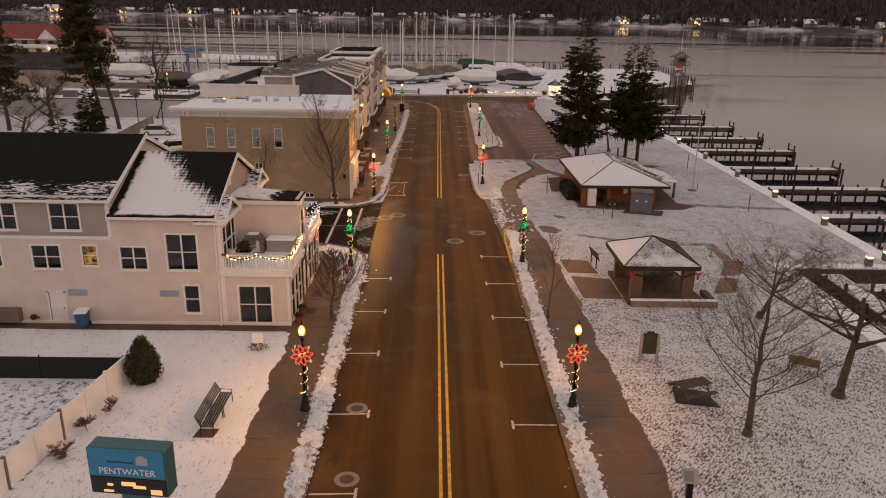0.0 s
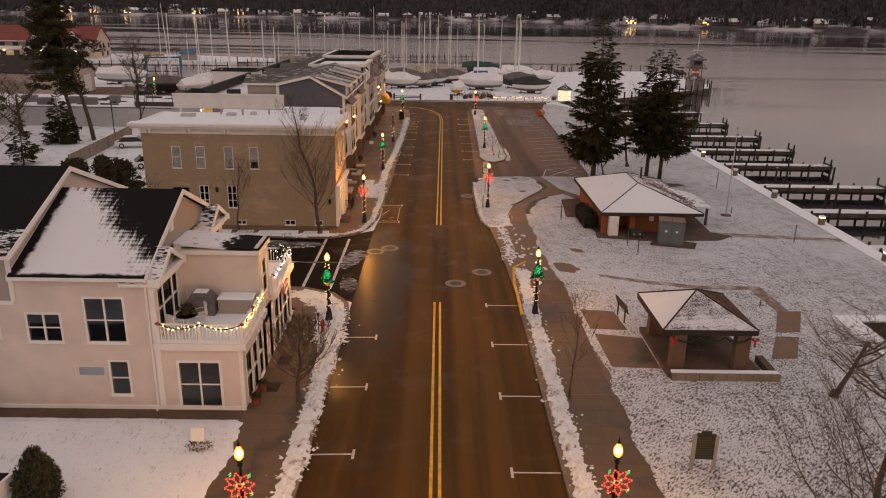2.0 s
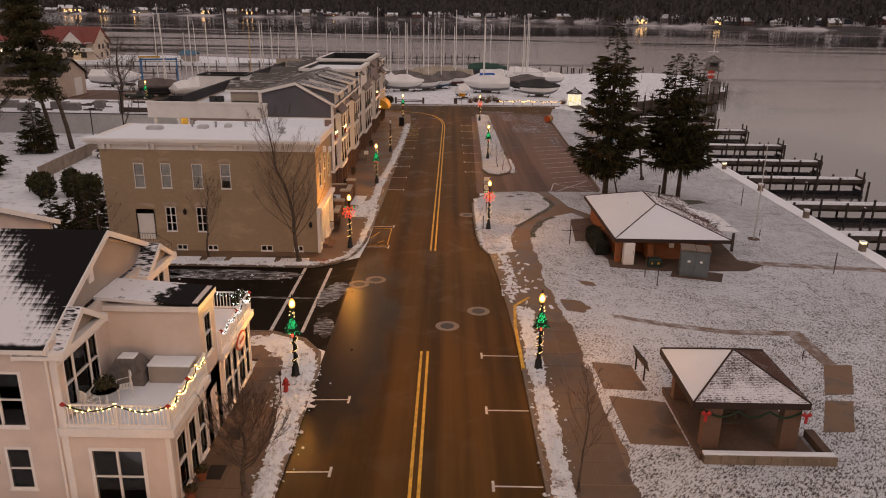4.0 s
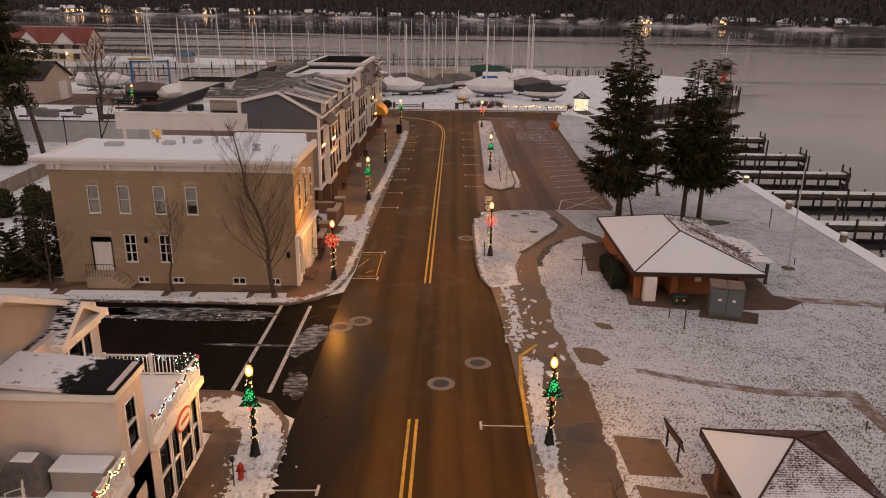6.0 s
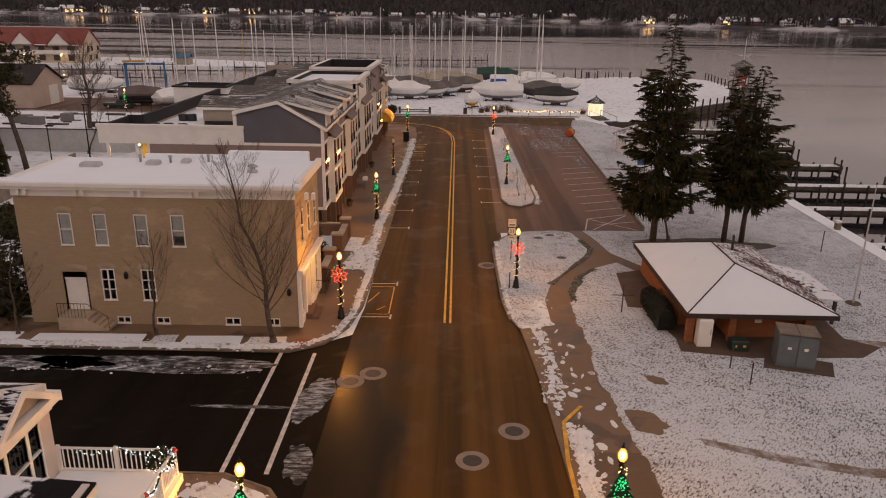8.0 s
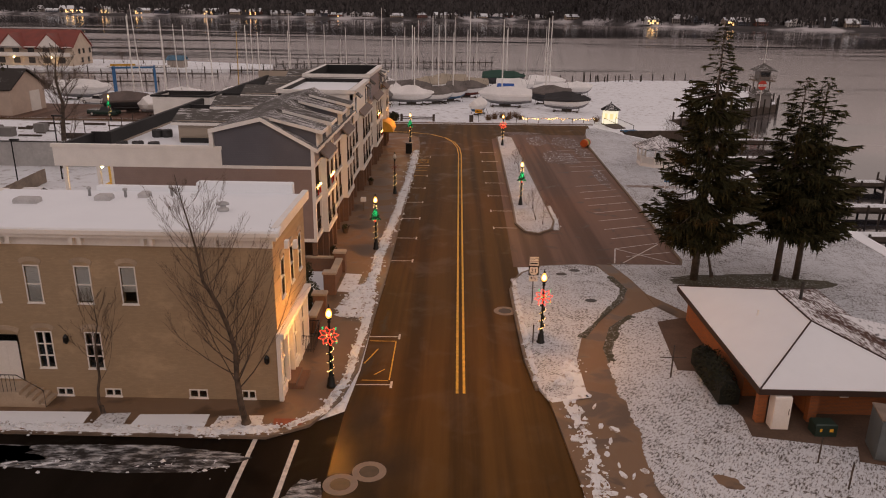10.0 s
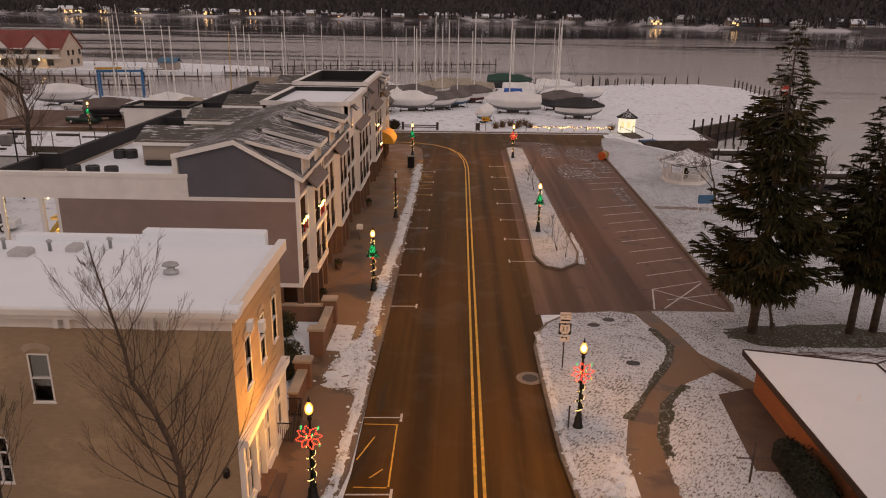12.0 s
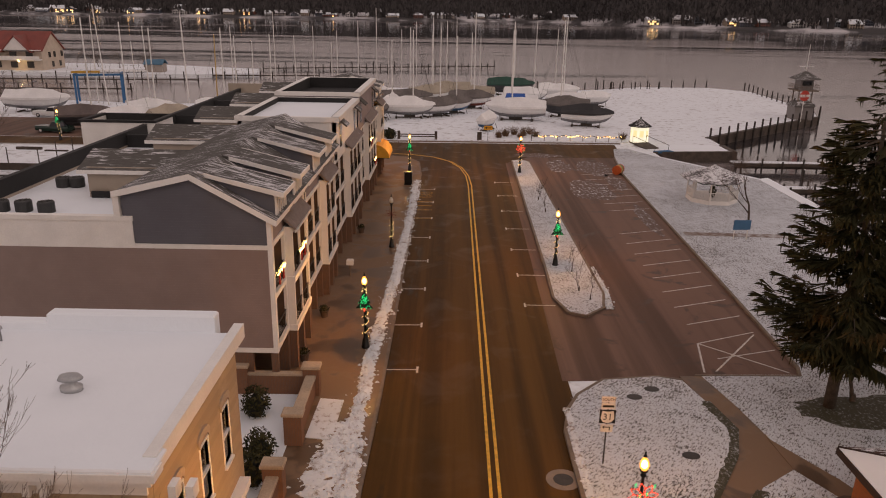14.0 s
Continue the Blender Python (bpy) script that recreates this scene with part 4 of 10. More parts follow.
def brick_building():
    b = thing("commercial_building", "two-storey buff brick corner building with white cornice and snowy roof", "building")
    S, E, W, N = 105.0, -8.2, -24.55, 115.2
    top = [(x, x + 0.66, 5.2, 7.0) for x in (-22.05, -20.0, -17.6, -15.45)]
    low = [(-19.95, -19.25, 1.75, 3.6), (-17.55, -16.85, 1.75, 3.6)]
    base = [(-19.3, -18.6, 0.25, 0.55), (-16.9, -16.2, 0.25, 0.55), (-12.7, -11.9, 0.25, 0.6), (-10.1, -9.5, 0.25, 0.6)]
    door = (-22.25, -20.95, 1.0, 3.45)
    g = Geo().wall("y", S, 0.35, W, E, 0, 8.45, top + low + base + [door])
    part("wall", g, M_BRICK, b, "buff brick wall with patched mortar")
    part("wall", Geo().wall("x", W, 0.35, S + 0.35, N, 0, 8.45), M_BRICK_E, b)
    part("wall", Geo().wall("y", N - 0.35, 0.35, W + 0.35, E - 0.35, 0, 8.45), M_BRICK, b)
    ups = [(y, y + 0.95, 5.1, 7.0) for y in (106.9, 109.8, 112.6)]
    shop = [(105.7, 107.2, 0.6, 3.2), (107.7, 108.9, 0.15, 3.2), (109.4, 111.2, 0.6, 3.2), (111.7, 114.1, 0.6, 3.2)]
    g = Geo().wall("x", E, -0.35, S + 0.35, N, 0, 8.45, ups + shop)
    part("wall", g, M_BRICK_E, b, "buff brick street front")
    for k, (a, c, d, e) in enumerate(top):
        window(b, "y", S, a, c, d, e, 1, 2, 0.06, glass=M_CLEAR)
        part("blind", Geo().box(a + 0.02, S + 0.10, d + (0.0, 0.0, 0.05, 0.55)[k], c - 0.02, S + 0.12, e), plain("pale_blind", (0.62, 0.63, 0.62), 0.9), b, "pale blind behind the glass")
    for a, c, d, e in low + base:
        window(b, "y", S, a, c, d, e, 2, 1 if e < 1 else 3, 0.06)
    for a, c, d, e in ups:
        window(b, "x", E, a, c, d, e, 1, 2, 0.06, out=1)
    for a, c, d, e in top + low + [door]:
        part("hood_mold", arch("y", S, -1, a, c, e + 0.04), M_LIME, b, "pale brick arch over an opening")
    for a, c, d, e in ups:
        part("hood_mold", arch("x", E, 1, a, c, e + 0.04), M_LIME, b, "pale brick arch over an opening")
    d = part("door", Geo().box(door[0], S + 0.1, door[2], door[1], S + 0.18, 3.05).box(door[0] - 0.08, S + 0.0, door[2], door[0], S + 0.2, 3.4).box(door[1], S, door[2], door[1] + 0.08, S + 0.2, 3.4).box(door[0], S + 0.02, 2.95, door[1], S + 0.2, 3.06)
             .box(-21.62, S + 0.08, door[2], -21.58, S + 0.1, 2.95), M_TRIM, b, "white panelled side door")
    part("transom", Geo().box(door[0], S + 0.12, 3.06, door[1], S + 0.14, 3.4), M_GLASS, d)
    # white shop front
    front = part("shop_front", Geo().box(E - 0.05, 104.8, 3.5, E + 0.35, 114.5, 3.78), M_TRIM, b, "white wooden shop front lit by the street lamps")
    for y in (104.95, 107.15, 108.85, 111.25, 114.2):
        part("pilaster", Geo().box(E - 0.05, y - 0.16, 0.15, E + 0.16, y + 0.16, 3.5), M_TRIM, front)
    for y0, y1 in ((105.12, 106.98), (109.02, 111.08), (111.42, 114.03)):
        part("stall_riser", Geo().box(E - 0.05, y0, 0.13, E + 0.1, y1, 0.55), M_TRIM, front)
    for a, c, z0, z1 in shop:
        window(b, "x", E - 0.05, a + 0.1, c - 0.1, z0 + 0.05, z1 - 0.05, 2, 2, 0.06, out=1)
    # cornice and roof
    cor = part("cornice", Geo().box(W - 0.9, S - 0.75, 8.75, E + 0.45, S + 0.02, 8.95), M_TRIM, b, "white bracketed cornice")
    part("molding", Geo().box(W - 0.75, S - 0.55, 8.55, E + 0.3, S + 0.01, 8.75), M_TRIM, cor)
    part("frieze", Geo().box(W - 0.05, S - 0.1, 8.1, E + 0.05, S - 0.003, 8.55), M_TRIM, cor)
    part("cornice", Geo().box(E + 0.003, S + 0.02, 8.62, E + 0.32, N + 0.2, 9.1), M_TRIM, b)
    part("cornice", Geo().box(W - 0.7, S + 0.02, 8.55, W, N, 8.95), M_TRIM, b)
    for x in [W + 0.4 + i * 3.32 for i in range(6)]:
        for dx in (0, 0.4):
            part("bracket", Geo().prism([(x + dx, S - 0.5), (x + dx + 0.18, S - 0.5), (x + dx + 0.18, S), (x + dx, S)], 8.2, 8.56), M_TRIM, cor)
    part("roof", Geo().box(W, S + 0.01, 8.46, E, N, 8.72), M_CONC, b)
    part("roof_snow", Geo().chamfer(W - 0.85, S - 0.7, 8.951, E + 0.4, S + 0.6, 9.06, 0.05), M_SNOW, b, "snow on the cornice")
    part("roof_snow", Geo().box(W, S + 0.6, 8.73, E + 0.3, N - 0.5, 8.98), M_SNOW, b, "smooth snow on the flat roof")
    part("parapet", Geo().chamfer(-19.5, N - 0.5, 8.73, -13.95, N + 0.1, 9.25, 0.06), M_SNOW, b, "snow-capped rear parapet")
    part("parapet", Geo().chamfer(-13.95, N - 0.5, 8.73, -8.65, N + 0.15, 9.55, 0.06), M_SNOW, b, "snow-capped rear parapet")
    for x, y, w in ((-22.4, 110.4, 1.2), (-18.6, 111.6, 0.8), (-16.6, 112.6, 0.5)):
        part("roof_hatch", Geo().chamfer(x, y, 8.97, x + w, y + 0.9, 9.25, 0.08), M_FROST, b, "low snowy roof hatch")
    for x, y in ((-11.35, 109.4), (-19.3, 113.0), (-17.3, 112.8), (-15.0, 113.5)):
        g = Geo().lathe(x, y, [(0.3, 8.97), (0.3, 9.12), (0.16, 9.16), (0.16, 9.3), (0.34, 9.32), (0.28, 9.42), (0.02, 9.5)], 14) if x > -13 else Geo().lathe(x, y, [(0.08, 8.9), (0.08, 9.35), (0.14, 9.37), (0.12, 9.46), (0.01, 9.5)], 10)
        part("roof_vent", g, plain("galvanised", (0.45, 0.45, 0.45), 0.4, 0.6), b, "metal roof vent", True)
    return b


brick_building()


# ---- apartments over shops ----
M_PURPLE = siding("purple_grey_siding", (0.245, 0.20, 0.205))
M_SLATE = siding("slate_blue_siding", (0.115, 0.115, 0.135))
M_TAN = siding("tan_siding", (0.40, 0.33, 0.26))
M_ROSE = siding("rose_brown_siding", (0.28, 0.205, 0.18))
M_BROWNBRICK = brick_mat("brown_brick", (0.16, 0.085, 0.05), (0.12, 0.09, 0.07), "x")
M_ROOF_C = streak_roof("grey_shingle_streaked", (0.115, 0.108, 0.100), 0.425)
M_CANOPY = roof_snow("canopy_shingle", (0.24, 0.195, 0.175), 0.30)
M_TAR = plain("tar_roof", (0.02, 0.019, 0.019), 0.8, 0, 0.3, 1)


def apartments():
    a = thing("apartment_building", "long four-storey apartment block with white balconies and grey shingle roofs", "building")
    S, E, W, N = 131.60, -9.79, -28.22, 212.00
    Z1, Z2, Z3 = 2.35, 5.1, 7.8
    # south end wall
    g = Geo().wall("y", S, 0.3, W + 4.1, E, Z1 + 0.25, 7.75)
    part("wall", g, M_ROSE, a, "rose-brown siding of the end wall")
    g = Geo().wall("y", S, 0.3, W + 2.0, E - 1.2, 0, Z1)
    part("wall", g, M_BROWNBRICK, a, "brown brick base")
    g = Geo().box(W - 0.05, S - 0.06, 7.75, -16.27, S + 0.3, 9.30).box(W - 0.15, S - 0.14, 9.10, -16.22, S + 0.35, 9.33).box(-16.32, S - 0.05, 7.75, E, S + 0.28, 7.97).box(W + 2, S - 0.05, Z1, E, S + 0.3, Z1 + 0.25)
    g.box(E - 0.14, S - 0.08, Z1, E + 0.09, S + 0.34, 9.15)
    g.box(W + 0.5, S, 0, W + 0.75, S + 0.25, 7.75).box(W + 2.9, S, 0, W + 3.15, S + 0.28, 7.75).box(W + 3.9, S, 0, W + 4.1, S + 0.29, 7.75)
    part("trim_board", g, M_TRIM, a)
    g = Geo().wall("y", S + 0.02, 0.25, -16.70, E, 7.97, 9.35)
    g.add([(-16.70, S + 0.02, 9.35), (E, S + 0.02, 9.35), (-13.34, S + 0.02, 11.30), (-16.70, S + 0.02, 10.55), (-16.70, S + 0.27, 9.35), (E, S + 0.27, 9.35), (-13.34, S + 0.27, 11.30), (-16.70, S + 0.27, 10.55)],
          [(0, 1, 2, 3), (7, 6, 5, 4), (1, 5, 6, 2), (2, 6, 7, 3), (3, 7, 4, 0)])
    part("gable_wall", g, M_SLATE, a, "slate blue gable siding")
    # street front: projecting balcony bays with canopies, recessed bays between them
    # Recess brown is set dark to paint the shade inside the balconies.
    brown, rail_m = plain("brown_recess", (0.105, 0.06, 0.035), 0.8), plain("dark_railing", (0.02, 0.018, 0.016), 0.4, 0.5)
    door_m, shop_m = plain("dark_door_glass", (0.03, 0.03, 0.035), 0.1), plain("shop_glass", (0.02, 0.02, 0.022), 0.08)
    part("wall", Geo().wall("x", E - 1.9, -0.2, S + 0.3, N, 0, 7.85), brown, a, "recessed brown wall behind the balconies")
    part("upper_wall", Geo().wall("x", E - 0.02, -0.2, S + 0.3, 160.47, Z3 + 0.2, 9.35), M_PURPLE, a, "purple-grey upper siding")
    F = E + 0.45
    bays = ((135.48, 141.19), (150.48, 156.09), (167.11, 177.72), (186.49, 197.10), (204.86, 210.57))
    stick = [None]

    def balcony_rail(x, u0, u1, z):
        rail = part("railing", Geo().box(x - 0.03, u0, z + 0.92, x + 0.03, u1, z + 1.0).box(x - 0.02, u0, z + 0.1, x + 0.02, u1, z + 0.14), rail_m, a, "dark balcony railing")
        m = int((u1 - u0) / 0.26)
        for i in range(m):
            at = pose(x, u0 + (i + 0.5) * (u1 - u0) / m, z + 0.1)
            if stick[0]:
                share(stick[0], rail, at)
            else:
                stick[0] = part("baluster", Geo().box(-0.013, -0.014, 0, 0.013, 0.014, 0.86), rail_m, rail)
                settle(stick[0], at)

    def cells(u0, u1):
        k = max(1, round((u1 - u0) / 3.4))
        return [(u0 + (u1 - u0) * i / k, u0 + (u1 - u0) * (i + 1) / k) for i in range(k)]

    gaps = [S + 0.35] + [v for p in bays for v in p] + [N - 0.1]
    for u0, u1 in zip(gaps[0::2], gaps[1::2]):
        for z in (Z1, Z2, Z3):
            part("floor_edge", Geo().box(E - 1.88 if z < Z3 else E - 0.3, u0, z, E + 0.06, u1, z + (0.28 if z < Z3 else 0.22)), M_TRIM, a, "white floor edge")
        for c0, c1 in cells(u0, u1):
            part("partition", Geo().box(E - 1.88, c1 - 0.12, 0.13, E - 0.12, c1 - 0.01, Z3 - 0.02), brown, a, "brown side wall of a balcony")
            part("column", Geo().box(E - 0.12, c1 - 0.2, Z1 + 0.28, E + 0.04, c1 - 0.005, Z3), M_TRIM, a)
            part("pier", Geo().box(E - 0.5, c1 - 0.5, 0.13, E + 0.03, c1 - 0.02, Z1), M_BROWNBRICK, a, "brown brick pier")
            part("shop_window", Geo().box(E - 1.88, c0 + 0.4, 0.5, E - 1.8, c1 - 0.6, 1.85), shop_m, a)
            for z in (Z1, Z2):
                balcony_rail(E - 0.06, c0, c1 - 0.2, z + 0.28)
                part("balcony_door", Geo().box(E - 1.89, c0 + 0.5, z + 0.3, E - 1.84, c1 - 0.8, z + 2.3), door_m, a)
    for p0, p1 in bays:
        part("column", Geo().box(E - 0.02, p0, Z1 + 0.02, F, p0 + 0.22, Z3 + 0.3), M_TRIM, a, "white side wall of a projecting bay")
        part("column", Geo().box(E - 0.15, p1 - 0.22, Z1 + 0.02, F, p1, Z3 + 0.3), M_TRIM, a, "white side wall of a projecting bay")
        for z in (Z1, Z2):
            part("floor_edge", Geo().box(E - 1.88, p0 - 0.06, z - 0.02, F + 0.06, p1 + 0.06, z + 0.3), M_TRIM, a, "white floor edge")
        part("beam", Geo().box(E - 0.15, p0 - 0.05, Z3, F + 0.05, p1 + 0.05, Z3 + 0.24), M_TRIM, a)
        part("canopy", Geo().quad((F + 0.25, p0 - 0.2, Z3 + 0.25), (F + 0.25, p1 + 0.2, Z3 + 0.25), (E - 0.05, p1 + 0.2, Z3 + 0.95), (E - 0.05, p0 - 0.2, Z3 + 0.95), 0.12), M_CANOPY, a, "small grey shingle canopy")
        part("canopy_trim", Geo().box(F + 0.16, p0 - 0.2, Z3 + 0.04, F + 0.25, p1 + 0.2, Z3 + 0.13), M_TRIM, a)
        for i, (c0, c1) in enumerate(cells(p0 + 0.22, p1 - 0.22)):
            part("partition", Geo().box(E - 1.88, c1 - 0.12, 0.13, F - 0.16, c1 - 0.01, Z3 - 0.02), brown, a, "brown side wall of a balcony")
            part("column", Geo().box(F - 0.14, c1 - 0.16, Z1 + 0.3, F - 0.01, c1 - 0.005, Z3), M_TRIM, a)
            part("pier", Geo().box(F - 0.62, c1 - 0.3, 0.13, F - 0.02, c1 + 0.2, Z1 - 0.02), M_BROWNBRICK, a, "brown brick pier")
            for z in (Z1, Z2):
                balcony_rail(F - 0.06, c0, c1 - 0.16, z + 0.3)
                part("balcony_door", Geo().box(E - 1.89, c0 + 0.5, z + 0.3, E - 1.84, c1 - 0.8, z + 2.3), door_m, a)
        part("pier", Geo().box(F - 0.72, p0 + 0.0, 0.13, F - 0.02, p0 + 0.6, Z1 - 0.02), M_BROWNBRICK, a, "brown brick pier")
    for y in (143.03, 158.33):
        w = part("upper_window", Geo().box(E - 0.05, y, Z3 + 0.24, E + 0.0, y + 0.8, 9.20), door_m, a, "narrow dark window")
        part("window_trim", Geo().box(E - 0.04, y - 0.16, Z3 + 0.24, E + 0.05, y, 9.25).box(E - 0.04, y + 0.8, Z3 + 0.24, E + 0.05, y + 0.96, 9.25), M_TRIM, w)
    part("gallery_post", Geo().box(E - 0.3, S, 0.1, E + 0.05, S + 0.34, Z1), M_BROWNBRICK, a)

    # gable-roofed end blocks with dormers
    def block(y0, y1, south, dormers):
        g = Geo()
        g.quad((E + 0.35, y0 - 0.3, 9.20), (E + 0.35, y1, 9.20), (-13.34, y1, 11.40), (-13.34, y0 - 0.3, 11.40), 0.18)
        g.quad((-13.34, y0 - 0.3, 11.40), (-13.34, y1, 11.40), (-16.99, y1, 10.50), (-16.99, y0 - 0.3, 10.50), 0.18)
        r = part("roof", g, M_ROOF_C, a, "grey shingle roof streaked with snow")
        if south:
            f = Geo().quad((E + 0.38, y0 - 0.34, 8.97), (E + 0.38, y0 - 0.3, 9.25), (-13.34, y0 - 0.3, 11.43), (-13.34, y0 - 0.34, 11.15), 0.08)
            f.quad((-13.34, y0 - 0.34, 11.15), (-13.34, y0 - 0.3, 11.43), (-17.04, y0 - 0.3, 10.55), (-17.04, y0 - 0.34, 10.25), 0.08)
            f.box(-17.04, y0 - 0.2, 9.30, -16.75, y0 + 0.2, 10.45).box(E + 0.2, y0, 8.95, E + 0.36, y1, 9.20)
            part("fascia", f, M_TRIM, r)
        for y in dormers:
            d = part("dormer", Geo().loft([[(E + 0.15, q, 9.10), (E + 0.15, q, 10.37), (-12.96, q, 11.21), (-12.96, q, 10.95)] for q in (y + 0.15, y + 0.27)]), M_SLATE, a, "shed dormer with slate blue cheeks")
            part("cheek", Geo().loft([[(E + 0.15, q, 9.10), (E + 0.15, q, 10.37), (-12.96, q, 11.21), (-12.96, q, 10.95)] for q in (y + 3.05, y + 3.17)]), M_SLATE, d)
            part("dormer_roof", Geo().quad((E + 0.6, y - 0.12, 10.43), (E + 0.6, y + 3.45, 10.43), (-13.20, y + 3.45, 11.39), (-13.20, y - 0.12, 11.39), 0.1), M_ROOF_C, d)
            for q in (y - 0.16, y + 3.45):
                part("fascia", Geo().loft([[(E + 0.62, w, 10.19), (E + 0.62, w, 10.45), (-12.86, w, 11.33), (-12.86, w, 11.13)] for w in (q, q + 0.05)]), M_TRIM, d)
            part("eave", Geo().box(E + 0.6, y - 0.14, 10.19, E + 0.66, y + 3.48, 10.43), M_TRIM, d)
            part("sill", Geo().box(E + 0.1, y + 0.15, 9.07, E + 0.26, y + 3.17, 9.21), M_TRIM, d)
            for q in (0.15, 0.62, 1.2, 1.9, 2.5, 2.97):
                part("mullion", Geo().box(E + 0.12, y + q, 9.21, E + 0.23, y + q + 0.2, 10.25), M_TRIM, d)
            part("pane", Geo().box(E + 0.1, y + 0.2, 9.21, E + 0.13, y + 3.1, 10.30), plain("dormer_glass", (0.10, 0.08, 0.065), 0.08), d)
            part("apron", Geo().quad((E + 0.45, y + 3.4, 8.95), (E + 0.45, y + 4.8, 8.95), (E - 0.05, y + 4.8, 9.35), (E - 0.05, y + 3.4, 9.35), 0.1), M_CANOPY, d, "little hood beside the dormer")

    block(S, 160.47, True, (132.42, 138.13, 146.50, 153.03))
    block(199.35, N, False, (200.78, 206.39))

    # parapet blocks
    def parapet(y0, y1, z, mat):
        g = Geo().wall("y", y0, 0.3, -16.90, E + 0.1, 7.85, z - 0.35).wall("y", y1 - 0.3, 0.3, -16.90, E + 0.1, 7.85, z - 0.35).wall("x", E + 0.1, -0.3, y0, y1, Z3 + 0.2, z - 0.35).wall("x", -16.90, 0.3, y0, y1, 7.85, z - 0.35)
        w = part("parapet_wall", g, mat, a, "pale parapet block")
        g = Geo().wall("y", y0 - 0.18, 0.5, -17.09, E + 0.35, z - 0.35, z).wall("y", y1 - 0.3, 0.5, -17.09, E + 0.35, z - 0.35, z).wall("x", E + 0.35, -0.6, y0, y1, z - 0.35, z).wall("x", -17.09, 0.5, y0, y1, z - 0.35, z)
        part("cornice", g, M_TRIM, w)
        part("lining", Geo().wall("y", y1 - 0.6, 0.28, -16.61, E - 0.25, 9.95, z - 0.02).wall("x", -16.59, 0.05, y0 + 0.35, y1 - 0.4, 9.95, z - 0.02).wall("x", E - 0.26, -0.05, y0 + 0.35, y1 - 0.4, 9.95, z - 0.02), M_TAR, w)
        part("roof", Geo().box(-16.61, y0 + 0.3, 10.25, E - 0.2, y1 - 0.35, 10.75 if y0 < 169.15 else 10.5), M_SNOW if y0 < 169.15 else M_TAR, w)
        for k in range(2):
            y = y0 + 2.5 + k * (y1 - y0 - 5.5)
            part("window", Geo().box(E + 0.1, y, 8.65, E + 0.14, y + 1.2, 10.25), plain("upper_glass", (0.03, 0.03, 0.035), 0.1), w)
            part("hood", Geo().quad((E + 0.75, y - 0.4, 10.30), (E + 0.75, y + 1.6, 10.30), (E + 0.08, y + 1.6, 10.85), (E + 0.08, y - 0.4, 10.85), 0.12), M_ROOF_C, w)

    parapet(160.58, 177.92, 11.15, M_TRIM)
    parapet(178.64, 199.25, 11.55, M_PURPLE)
    # low back part: flat roof with cross roofs and plant
    part("wall", Geo().wall("x", W, 0.25, 144.66, 156.90, 0, 7.75).wall("x", -26.88, 0.25, 156.90, N, 0, 7.75).wall("y", N - 0.3, 0.3, W, E - 0.3, 0, 9.85).wall("x", -24.29, 0.25, S + 0.3, 144.66, 0, 7.75), M_TAN, a)
    part("tower", Geo().wall("y", 171.19, 0.25, -32.26, -26.11, 5.0, 9.35).wall("x", -26.11, -0.25, 171.44, 177.31, 5.0, 9.35).wall("x", -32.26, 0.25, 171.44, 177.31, 0.0, 9.35), M_TRIM, a, "white parapet box of the stair tower")
    part("tower_wall", Geo().wall("y", 171.21, 0.22, -32.06, -26.30, 0.0, 5.0), M_TAN, a)
    part("tower_cap", Geo().wall("y", 171.09, 0.45, -32.45, -25.92, 9.35, 9.55).wall("x", -25.92, -0.4, 171.54, 177.41, 9.35, 9.55).wall("x", -32.45, 0.4, 171.54, 177.41, 9.35, 9.55).wall("y", 177.00, 0.3, -31.97, -26.40, 7.75, 9.55), M_TAR, a, "black parapet cap")
    part("flat_roof", Geo().box(W, S + 0.3, 7.77, -16.70, 139.76, 8.07).box(-26.88, 139.76, 7.77, -16.70, N - 0.3, 8.07), M_SNOW, a, "flat roof under snow")
    part("parapet", Geo().box(-27.07, 139.86, 8.25, -26.69, N, 9.25).box(W, 139.66, 8.25, -26.69, 139.86, 9.25).box(W - 0.1, S + 0.4, 8.25, W + 0.2, 139.66, 9.15).box(-22.08, 142.93, 8.08, -16.70, 143.18, 8.45), M_TAR, a, "black parapet")
    part("parapet", Geo().box(-27.05, 139.9, 7.75, -26.71, N, 8.25).box(W, 139.68, 7.75, -26.71, 139.84, 8.25).box(W - 0.08, S + 0.4, 7.75, W + 0.18, 139.66, 8.25), M_TAN, a, "tan wall under the parapet")
    for y in (165.2, 180.4, 196.6):
        part("parapet", Geo().box(-26.65, y, 8.08, -22.3, y + 0.3, 9.1), M_TAR, a, "black cross parapet between snowy roofs")
    for i, y in enumerate((143.23, 157.11, 171.60, 186.29, 202.41)):
        w = part("roof_house", Geo().wall("y", y, 0.2, -22.27, -16.51, 8.07, 9.85).wall("y", y + 5.6, 0.2, -22.27, -16.51, 8.07, 9.85).wall("x", -22.27, 0.2, y + 0.2, y + 5.6, 8.07, 9.85), M_TAN, a, "tan roof house with a snowy grey roof")
        part("cap", Geo().quad((-22.75, y - 0.35, 9.72), (-14.02, y - 0.35, 9.72), (-14.02, y + 2.9, 10.55), (-22.75, y + 2.9, 10.55), 0.16).quad((-14.02, y + 6.15, 9.72), (-22.75, y + 6.15, 9.72), (-22.75, y + 2.9, 10.55), (-14.02, y + 2.9, 10.55), 0.16), M_ROOF_C, w)
        part("fascia", Geo().box(-22.75, y - 0.42, 9.50, -16.32, y - 0.33, 9.72), M_TRIM, w)
